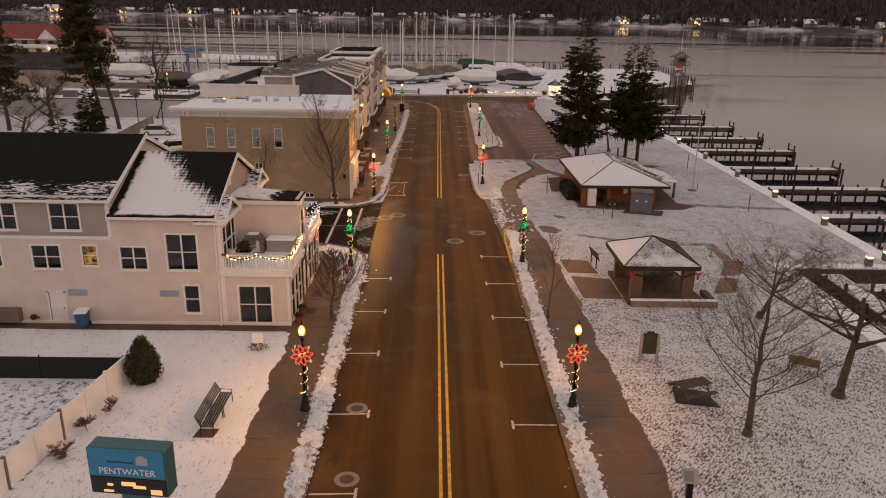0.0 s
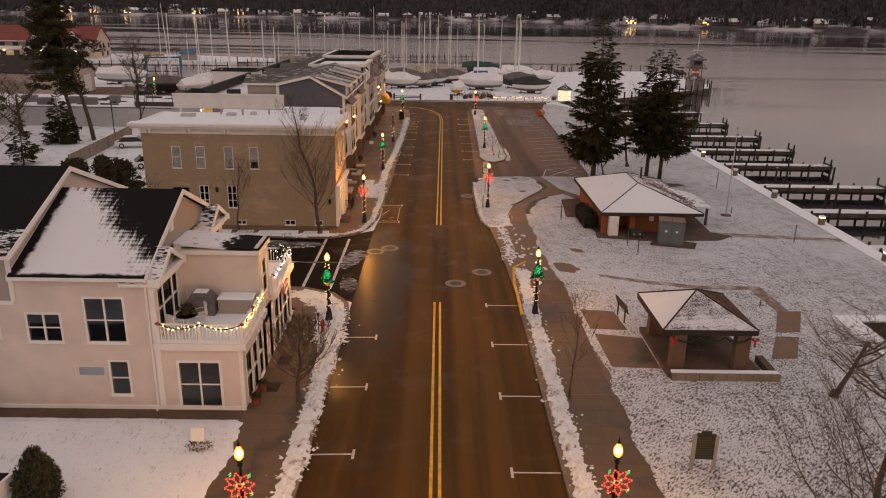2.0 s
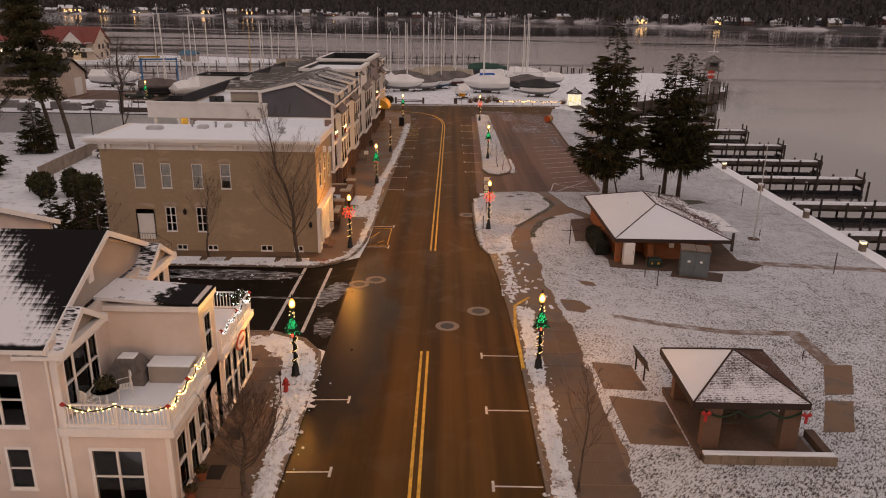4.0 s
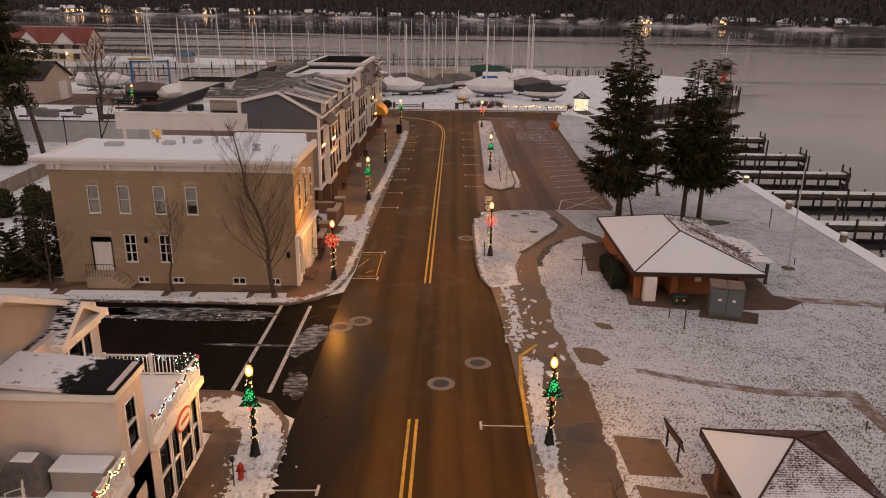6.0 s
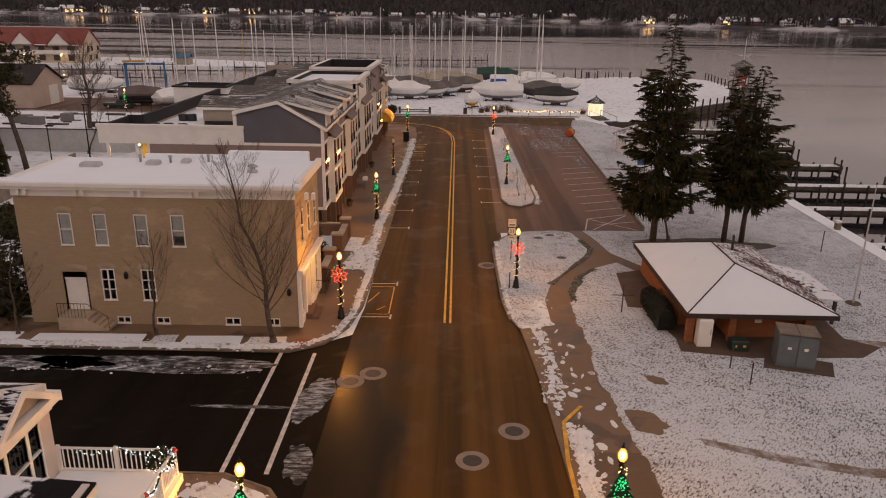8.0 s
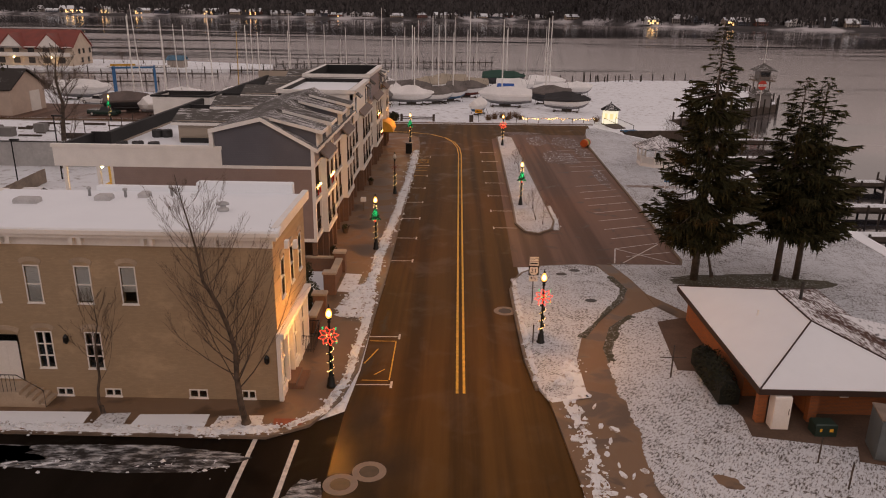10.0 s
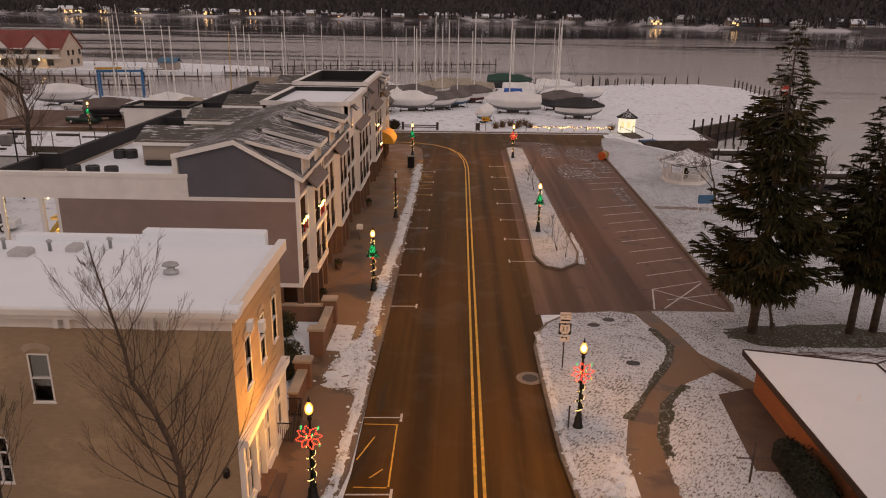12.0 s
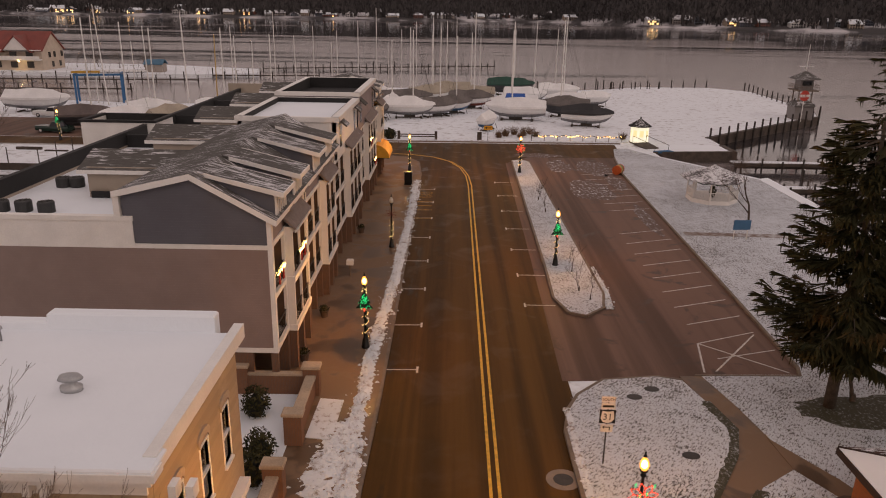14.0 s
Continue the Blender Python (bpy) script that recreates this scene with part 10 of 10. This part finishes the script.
ragged_edge("verge_2", [(8.0, 116.2), (9.45, 120.1), (11.45, 124.6), (12.3, 127.8), (11.8, 131.4)], 0.5, 12, 0.1635, 1, M_MUD, "bare muddy verge of the island")
ragged_edge("snow_edge_4", [(-30, 59.9), (-8.5, 59.9)], 0.25, 4, 0.150, 1, M_THICK)
snow_bank("snow_bank", [(-5.3, 8), (-5.3, 60), (-5.35, 72), (-5.6, 77), (-6.0, 80)], 1.0, 0.26, 1)
snow_bank("snow_bank_2", [(-5.75, 72), (-5.75, 76), (-6.2, 79.2), (-7.8, 81.8), (-9.8, 82.6)], 2.1, 0.17, 2, "thin ploughed snow on the corner")
slab("snow_bed_6", [(-5.12, 66), (-5.12, 77.4), (-5.42, 80.2), (-6.5, 82.3), (-8.4, 83.6), (-8.5, 82.6), (-7.6, 81.4), (-7.0, 79.2), (-6.75, 76), (-6.3, 73), (-6.0, 70), (-5.8, 66)], 0.1, 0.175, M_BANK, "trodden snow filling the corner of the sidewalk")
snow_bank("snow_bank_3", [(6.65, 8), (6.7, 45), (6.75, 66), (6.75, 78), (6.9, 90)], 0.95, 0.24, 3)
snow_bank("snow_bank_4", [(-40, 101.0), (-20, 101.0), (-10, 100.95), (-7.6, 101.5)], 1.1, 0.2, 4)
snow_bank("snow_bank_5", [(-7.4, 101.5), (-6.0, 103.6), (-5.3, 108), (-5.1, 120), (-5.2, 126)], 0.55, 0.16, 5)
snow_bank("snow_bank_6", [(-5.4, 119), (-5.6, 126), (-5.5, 140), (-5.1, 156), (-4.95, 175), (-4.95, 200)], 0.85, 0.15, 6)
snow_bank("snow_bank_7", [(6.2, 93), (6.5, 98), (6.4, 104), (5.8, 108)], 1.1, 0.07, 7, "trodden slush on the crossing", 0.12, crumbs=0.5)
snow_bank("snow_bank_8", [(4.75, 108.5), (4.65, 120), (4.65, 130)], 0.35, 0.14, 8)
snow_bank("snow_bank_9", [(9.5, 148.5), (9.8, 153), (9.7, 160)], 0.5, 0.12, 9, z=0.02)
snow_bank("snow_bank_10", [(-6.6, 119.5), (-6.3, 125), (-5.9, 128)], 1.6, 0.12, 10)
snow_bank("snow_bank_11", [(5.6, 107.6), (6.6, 109.6), (7.0, 112.4)], 1.0, 0.2, 12)
snow_bank("snow_bank_12", [(-10, 237.6), (-5, 238.4), (2, 239), (12, 239.6), (26, 240)], 0.9, 0.16, 13, z=0.0)
snow_bank("snow_bank_13", [(-8.6, 97.2), (-14, 97.4), (-24, 97.0), (-30, 97.2)], 1.6, 0.03, 14, "thin slush streak on the side street", 0.005, crumbs=0.1)


# ---- street details ----
def manhole(x, y, r=0.42, ring=True):
    m = thing("manhole_cover", "round iron manhole cover in a pale concrete ring", "manhole cover", (x, y, 0.0), group="manhole covers")
    part("collar", Geo().lathe(0, 0, [(r * 1.75, -0.01), (r * 1.75, 0.006), (r * 1.02, 0.007), (r * 1.02, -0.01)], 22), plain("pale_collar", (0.24, 0.19, 0.15), 0.8), m)
    part("lid", Geo().lathe(0, 0, [(r, -0.01), (r, 0.009), (r * 0.3, 0.011)], 20), M_IRON, m)
    return m


for x, y in ((1.95, 86.2), (3.95, 89.6), (-3.2, 97.2), (-4.3, 95.9), (3.7, 122.2)):
    manhole(x, y)
for x, y in ((-3.5, 48.2), (-3.35, 40.3)):
    manhole(x, y, 0.3)
g = Geo()
for x, y in ((8.3, 131.8), (9.6, 124.6), (9.4, 133)):
    g.lathe(x, y, [(0.42, 0.1), (0.4, 0.175), (0.05, 0.18)], 14)
part("ground_lid", g, M_IRON, None, "dark utility lids in the snowy island", kind="structure")


def route_sign():
    s = thing("route_sign", "white highway route sign on a post in the snowy island", "sign", (5.55, 123.6, 0.15))
    part("post", Geo().tube([(0, 0, -0.1), (0, 0, 3.3)], 0.035, 6), M_IRON, s)
    white = plain("sign_white", (0.62, 0.60, 0.58), 0.4)
    part("plate", Geo().box(-0.3, -0.05, 3.02, 0.3, -0.03, 3.3), white, s)
    part("plate", Geo().box(-0.3, -0.05, 2.7, 0.3, -0.03, 2.98), white, s)
    sh = part("shield", Geo().box(-0.34, -0.05, 2.02, 0.34, -0.03, 2.66), M_BLACK, s)
    part("shield_face", Geo().loft([[(-0.26, y, 2.5), (-0.29, y, 2.25), (-0.17, y, 2.08), (0, y, 2.04), (0.17, y, 2.08), (0.29, y, 2.25), (0.26, y, 2.5), (0.24, y, 2.61), (0, y, 2.58), (-0.24, y, 2.61)] for y in (-0.056, -0.05)]), white, sh)
    part("plate", Geo().box(-0.26, -0.05, 1.6, 0.26, -0.03, 1.96), white, s)
    letters("31", 0.42, s, (0, -0.062, 2.33), (90, 0, 0), M_BLACK)
    letters("SOUTH", 0.17, s, (0, -0.055, 3.16), (90, 0, 0), M_BLACK)
    part("lettering_bar", Geo().box(-0.24, -0.054, 2.79, 0.24, -0.051, 2.89), M_BLACK, s)
    part("arrow", Geo().box(-0.12, -0.054, 1.82, 0.14, -0.051, 1.86).box(0.10, -0.054, 1.68, 0.14, -0.051, 1.82).add([(-0.2, -0.054, 1.84), (-0.1, -0.054, 1.76), (-0.1, -0.054, 1.92)], [(0, 1, 2)]), M_BLACK, s)
    return s


route_sign()
t = thing("litter_bin", "black street litter bin with a flat lid", "bin", (-5.85, 197.5, 0.13))
part("body", Geo().chamfer(-0.42, -0.42, 0, 0.42, 0.42, 1.25, 0.05), M_BLACK, t)
part("lid", Geo().chamfer(-0.47, -0.47, 1.3, 0.47, 0.47, 1.42, 0.05), M_BLACK, t)
part("neck", Geo().box(-0.36, -0.36, 1.2, 0.36, 0.36, 1.32), M_BLACK, t)
p = thing("mail_box", "white box on a post under the arcade", "mail box", (-8.4, 155.5, 0.13))
part("box", Geo().chamfer(-0.25, -0.2, 0.95, 0.25, 0.2, 1.35, 0.06), M_TRIM, p)
part("post", Geo().tube([(0, 0, 0), (0, 0, 0.96)], 0.06, 6), M_KERB, p)
for x, y in ((-9.2, 136.6), (-9.1, 145.2), (-8.9, 171)):
    p = thing("planter", "small planter with dry greens beside a pier", "planter", (x, y, 0.13), group="arcade planters")
    part("pot", Geo().lathe(0, 0, [(0.2, 0), (0.3, 0.45), (0.32, 0.48)], 10), M_CONC, p)
    part("foliage", leafy((0, 0, 0.55), (0.3, 0.3, 0.25), 140, int(y), 0.08), M_NEEDLE, p)
for y, z, x0 in ((132.2, 3.8, -9.75), (136.9, 3.95, -9.3), (187.5, 3.7, -9.3), (192.6, 0.95, -9.3)):
    f = thing("balcony_lights", "lit garland with red bows along a balcony rail", "string lights")
    rnd, g = random.Random(int(y)), Geo()
    for i in range(70):
        u = rnd.random() * 2.6
        g.lathe(x0 + 0.05 + rnd.uniform(-0.08, 0.08), y + u, [(0.002, z + 2.45 + rnd.uniform(-0.1, 0.1)), (0.03, z + 2.5), (0.002, z + 2.55)], 4)
    part("garland", Geo().tube([(x0, y, z + 2.45), (x0, y + 2.6, z + 2.45)], 0.1, 5), M_GARLAND, f)
    part("string_light", g, M_BULB, f, "warm bulbs", kind="stuff")
    for q in (0.6, 1.8):
        part("bow", Geo().loft([[(x0 + 0.08, y + q - w, z + h), (x0 + 0.15, y + q - w, z + h), (x0 + 0.15, y + q + w, z + h), (x0 + 0.08, y + q + w, z + h)] for w, h in ((0.16, 1.9), (0.07, 2.2), (0.05, 2.32), (0.16, 2.44))]), plain("red_ribbon_2", (0.42, 0.02, 0.015), 0.5), f, "red bow")
for y in (203.5, 206.8):
    a = thing("awning", "yellow rounded shop awning", "awning", (-9.8, y, 2.4))
    part("fabric", Geo().loft([[(0.0, -1.2, 1.3 * 0), (1.6 * math.cos(k * math.pi / 12), -1.2, 1.5 * math.sin(k * math.pi / 12)), (1.6 * math.cos(k * math.pi / 12), 1.2, 1.5 * math.sin(k * math.pi / 12)), (0.0, 1.2, 0)] for k in range(7)]), plain("yellow_canvas", (0.7, 0.36, 0.03), 0.6), a)
    part("frame", Geo().tube([(-0.2, -1.2, 0), (1.6, -1.2, 0), (1.6, 1.2, 0), (-0.2, 1.2, 0)], 0.03, 5), M_IRON, a)


slab("tactile_pad", [(-8.1, 101.75), (-6.75, 101.85), (-6.85, 102.65), (-8.15, 102.6)], 0.1, 0.139, plain("red_tactile", (0.26, 0.075, 0.035), 0.8, 0, 0.15, 8), "red textured kerb-ramp pad")
M_BED = snowy_ground("planted_bed_snow", 0.62, (0.07, 0.055, 0.045), (1.2, 1.2, 1.0), 0.07, 0.62, 0.78, 5.0)
for k, (x0, x1) in enumerate(((-40.0, -24.2), (-23.4, -16.9), (-16.5, -15.0), (-14.7, -11.2), (-10.9, -8.6))):
    slab("snow_bed_%d" % (k + 1), [(x0, 100.9), (x1, 100.9), (x1 - 0.1, 102.9), (x0 + 0.1, 102.7)], 0.1, 0.17, M_BED if k in (2, 4) else M_SNOW, "snow on the strip between kerb and sidewalk")
rnd = random.Random(61)
for k in range(34):
    y = rnd.uniform(84, 106)
    blob("slush_%d" % (k + 30), rnd.uniform(6.15, 8.9) - 0.02 * (y - 84), y, rnd.uniform(0.05, 0.24), rnd.uniform(0.12, 0.55), 0.1, 0.141 + 0.0006 * k, M_BANK, 70 + k, "trodden slush on the walk", rnd.uniform(-0.4, 0.4))
blob("drain_hollow", 11.9, 96.6, 0.45, 0.8, 0.1, 0.155, M_WALK, 41, "bare wet hollow in the snow", 0.5)
blob("bare_patch", 10.2, 90.8, 0.9, 1.6, 0.1, 0.1585, M_WALK, 42, "bare concrete beside the walk", 0.3)


# sunken court between brick building and apartments
def court():
    m = brick_mat("court_brick", (0.20, 0.095, 0.05), (0.15, 0.10, 0.07), "x")
    c = thing("garden_wall", "low red-brown brick garden wall with stone caps", "wall")
    for a, b, d, e in ((-8.3, 116.2, -7.9, 119.6), (-8.3, 125.6, -7.9, 131.6), (-11.6, 131.4, -8.3, 131.8)):
        part("wall", Geo().box(a, b, 0.0, d, e, 1.15), m, c)
        part("cap", Geo().chamfer(a - 0.06, b - 0.05, 1.15, d + 0.06, e + 0.05, 1.27, 0.03), M_LIME, c)
    for x, y in ((-8.1, 119.9), (-8.1, 125.3), (-8.1, 131.6), (-11.7, 131.6)):
        part("pier", Geo().box(x - 0.4, y - 0.4, 0.0, x + 0.4, y + 0.4, 1.6), m, c)
        part("pier_cap", Geo().chamfer(x - 0.48, y - 0.48, 1.6, x + 0.48, y + 0.48, 1.76, 0.05), M_LIME, c)
    slab("court_floor", [(-14.9, 115.2), (-8.4, 115.2), (-8.4, 131.3), (-14.9, 131.3)], 0.131, 0.15, M_SNOW, "snow in the narrow court")
    slab("tree_bed", [(-7.7, 125.8), (-6.5, 125.6), (-6.4, 130.6), (-7.6, 130.8)], 0.131, 0.17, M_BANK, "snow on a planting bed")
    for i, (x, y) in enumerate(((-9.2, 121.0), (-9.3, 123.2), (-10.4, 128.5))):
        t = thing("shrub", "dark evergreen shrub in the court", "shrub", (x, y, 0.14), group="court shrubs")
        part("crown", leafy((0, 0, 0.7), (0.7, 0.8, 0.8), 520, 40 + i, 0.1), M_NEEDLE, t)
        # Painted-dark core in place of shade among the leaves.
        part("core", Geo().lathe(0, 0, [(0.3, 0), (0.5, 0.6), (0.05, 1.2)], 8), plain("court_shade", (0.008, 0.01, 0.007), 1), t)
    p = thing("court_post", "black lamp post without light in the court", "lamp post", (-9.6, 119.2, 0.14))
    part("shaft", Geo().tube([(0, 0, 0), (0, 0, 3.4)], 0.06, 7), M_BLACK, p)
    part("head", Geo().lathe(0, 0, [(0.1, 3.4), (0.16, 3.6), (0.05, 3.8)], 8), M_BLACK, p)
    f = thing("iron_fence", "black iron railing by the shop steps", "railing", (-7.6, 112.6, 0.13))
    for a, b in (((0, 0), (0, 2.2)), ((0, 2.2), (-0.7, 2.2)), ((0, 0), (-0.7, 0))):
        r = Geo().tube([(*a, 1.0), (*b, 1.0)], 0.025, 4).tube([(*a, 0.15), (*b, 0.15)], 0.02, 4)
        rail = part("rail", r, M_BLACK, f)
        for k in range(9):
            x, y = a[0] + (b[0] - a[0]) * k / 8, a[1] + (b[1] - a[1]) * k / 8
            part("baluster", Geo().tube([(x, y, 0), (x, y, 1.0)], 0.014, 4), M_BLACK, rail)
    s = thing("front_steps", "brown steps at the shop door", "steps", (-7.7, 107.9, 0.13))
    for k in range(2):
        part("step", Geo().chamfer(-0.6, -0.9, 0.0 + 0.17 * k, 0.4 - 0.4 * k, 0.9, 0.17 + 0.17 * k, 0.02), M_BROWNBRICK, s)


court()
s = thing("stoop", "stone stoop with an iron railing at the side door", "steps", (-21.5, 104.1, 0.13))
part("landing", Geo().chamfer(-0.9, -0.5, 0, 0.9, 0.75, 0.8, 0.03), M_LIME, s)
for k in range(4):
    part("step", Geo().chamfer(0.9 + 0.3 * k, -0.5, 0, 1.2 + 0.3 * k, 0.75, 0.64 - 0.16 * k, 0.02), M_LIME, s)
r = Geo().tube([(-0.85, -0.45, 0.8), (-0.85, -0.45, 1.7), (0.9, -0.45, 1.7), (2.1, -0.45, 0.9), (2.1, -0.45, 0.0)], 0.025, 5)
for k in range(9):
    r.tube([(-0.85 + 0.2 * k, -0.45, 0.8), (-0.85 + 0.2 * k, -0.45, 1.7)], 0.014, 4)
part("railing", r, M_BLACK, s)
for x, y, z in ((-18.45, 104.9, 3.3), (-8.75, 104.9, 2.4)):
    l = thing("wall_lantern", "dark unlit lantern on the brick wall", "lantern", (x, y, z))
    part("body", Geo().lathe(0, -0.1, [(0.06, -0.2), (0.13, -0.1), (0.13, 0.15), (0.03, 0.28)], 8), M_BLACK, l)
    part("bracket", Geo().tube([(0, 0.1, 0.0), (0, -0.1, 0.0)], 0.02, 5), M_BLACK, l)
for i, (x, y, h, r) in enumerate(((-26.7, 106.2, 4.6, 1.3), (-28.0, 107.8, 5.6, 1.5), (-29.6, 106.6, 4.2, 1.5), (-27.6, 110.4, 4.8, 1.4))):
    spruce(x, y, 0, 70 + i, h, r, "tall ragged dark evergreen beside the brick wall", 0.2, 2.2, 0.25, 0.22)
M_PALEBOARD = plain("pale_boards", (0.30, 0.24, 0.19), 0.85, 0, 0.25, 2, 0.3)
fence = thing("board_fence", "grey-brown board fence behind the buildings", "fence")
for k in range(14):
    part("panel", Geo().box(-42.9 - 0.13 * k, 138 + 2.27 * k, 0, -42.8 - 0.13 * k, 140.24 + 2.27 * k, 1.5), M_PALEBOARD, fence)
for i, (x, y, r) in enumerate(((-33.6, 127.5, 1.2), (-35.8, 128.8, 1.0), (-38.4, 128.0, 1.15), (-40.6, 131.4, 0.9), (-36.9, 131.6, 1.1))):
    t = thing("shrub", "dark evergreen shrub in the snowy back yard", "shrub", (x, y, 0), group="back yard shrubs")
    part("crown", leafy((0, 0, r * 1.1), (r, r, r * 1.1), 900, 160 + i, 0.17), M_NEEDLE, t)
    # This core's dark colour stands for shade under the foliage.
    part("core", Geo().lathe(0, 0, [(r * 0.5, 0), (r * 0.8, r * 0.8), (r * 0.6, r * 1.6), (0.05, r * 2.0)], 9), plain("yard_shrub_shade", (0.008, 0.01, 0.007), 1), t)
lp = thing("area_lamp", "dark steel lamp post behind the buildings", "lamp", (-45.4, 164.4, 0))
part("pole", Geo().tube([(0, 0, 0), (0, 0, 5.3)], 0.07, 6), M_BLACK, lp)
part("head", Geo().chamfer(-0.1, -0.18, 5.25, 0.75, 0.18, 5.42, 0.04), M_BLACK, lp, "flat unlit lamp head")
stair = thing("outside_stair", "yellow-lit timber stair behind the apartments", "stair", (-27.5, 132.8, 0))
# Strong yellow in the wood carries part of the lamp's warm light.
M_STAIR = plain("stair_wood", (0.62, 0.44, 0.12), 0.7)
for k in range(14):
    part("tread", Geo().box(0.5 + 0.2 * k, 1.2, 3.6 + 0.24 * k, 0.78 + 0.2 * k, 3.0, 3.66 + 0.24 * k), M_STAIR, stair)
for y in (1.12, 3.0):
    part("stringer", Geo().quad((0.3, y, 3.3), (3.3, y, 6.9), (3.3, y, 7.3), (0.3, y, 3.7), 0.08), M_STAIR, stair)
part("landing", Geo().box(0.4, 3.2, 5.2, 3.2, 4.6, 5.34), M_STAIR, stair)
part("back_wall", Geo().box(0.4, 4.6, 3.0, 3.2, 4.7, 7.3), M_STAIR, stair)
part("post", Geo().box(0.5, 1.0, 0, 0.62, 1.12, 3.6), M_STAIR, stair)
bulb = thing("wall_lamp", "bright wall lamp above the back stair", "lamp", (-26.1, 135.0, 7.2))
part("bulb", Geo().lathe(0, 0, [(0.02, -0.12), (0.14, 0), (0.02, 0.12)], 10), light_mat("stair_lamp", (1.0, 0.68, 0.25), 60), bulb)
part("bracket", Geo().tube([(0, 0, 0.1), (0.3, 0.3, 0.3)], 0.03, 5), M_IRON, bulb)


# ---- flags of the two sidewalks ----
def flags(walk, x0, x1, y0, y1, z, cols=2, pitch=2.1):
    w = (x1 - x0) / cols
    flag = Geo().chamfer(0.012, 0.016, -0.02, w - 0.012, pitch - 0.016, 0.012, 0.006)
    one = None
    for k in range(int((y1 - y0) / pitch)):
        for i in range(cols):
            at = pose(x0 + i * w, y0 + k * pitch, z)
            if one:
                share(one, walk, at)
            else:
                one = part("flag", flag, M_FLAG, walk)
                settle(one, at)


flags(WALK_W, -8.38, -5.6, 21, 78, 0.13)
flags(WALK_E, 7.0, 9.98, 24, 64, 0.13)
flags(WALK_E, 7.0, 9.62, 64, 88, 0.13)

stair_light = new("stair_light", bpy.data.lights.new("stair_light", "POINT"))
stair_light.data.energy, stair_light.data.color, stair_light.data.shadow_soft_size = 160, (1.0, 0.66, 0.22), 0.12
stair_light.location = (-26.1, Y_FIT * 134.7, 6.9)


# ---- footprints across the park lawn ----
def footprints(name, pts, seed, step=0.85):
    g, rnd = Geo(), random.Random(seed)
    for (x0, y0), (x1, y1) in zip(pts, pts[1:]):
        L = math.hypot(x1 - x0, y1 - y0)
        dx, dy = (x1 - x0) / L, (y1 - y0) / L
        for i in range(int(L / step)):
            s = 0.11 if i % 2 else -0.11
            wob = 0.35 * noise.noise(Vector((i * 0.12, seed, 0)))
            x, y = x0 + dx * i * step - dy * (s + wob), y0 + dy * i * step + dx * (s + wob)
            a, w = rnd.uniform(0.13, 0.19), rnd.uniform(0.05, 0.075)
            ring = [(x + dx * a * math.cos(t) - dy * w * math.sin(t), y + dy * a * math.cos(t) + dx * w * math.sin(t)) for t in [k * math.pi / 4 for k in range(8)]]
            g.prism(ring, 0.12, 0.1545)
    return part(name, g, M_PRINT, None, "trail of footprints through the thin snow", kind="stuff")


M_PRINT = plain("trodden_grass", (0.10, 0.078, 0.06), 0.9, 0, 0.3, 4)
footprints("footprint", [(25.8, 103.2), (25.1, 93.4), (24.9, 82.8)], 1)
footprints("footprint", [(27.7, 103.2), (27.5, 89.2), (29.5, 70)], 2)
footprints("footprint", [(28.5, 112), (30.5, 96), (31.5, 80)], 3)
footprints("footprint", [(10.4, 99.5), (14.0, 96.0), (17.5, 95.0)], 4)
footprints("footprint", [(5.2, 131.5), (9.0, 124.0), (8.0, 118.5)], 5)
footprints("footprint", [(19.0, 62), (21.5, 48), (22.5, 34)], 6)
footprints("footprint", [(16.0, 60), (18.0, 40), (18.5, 28)], 7)
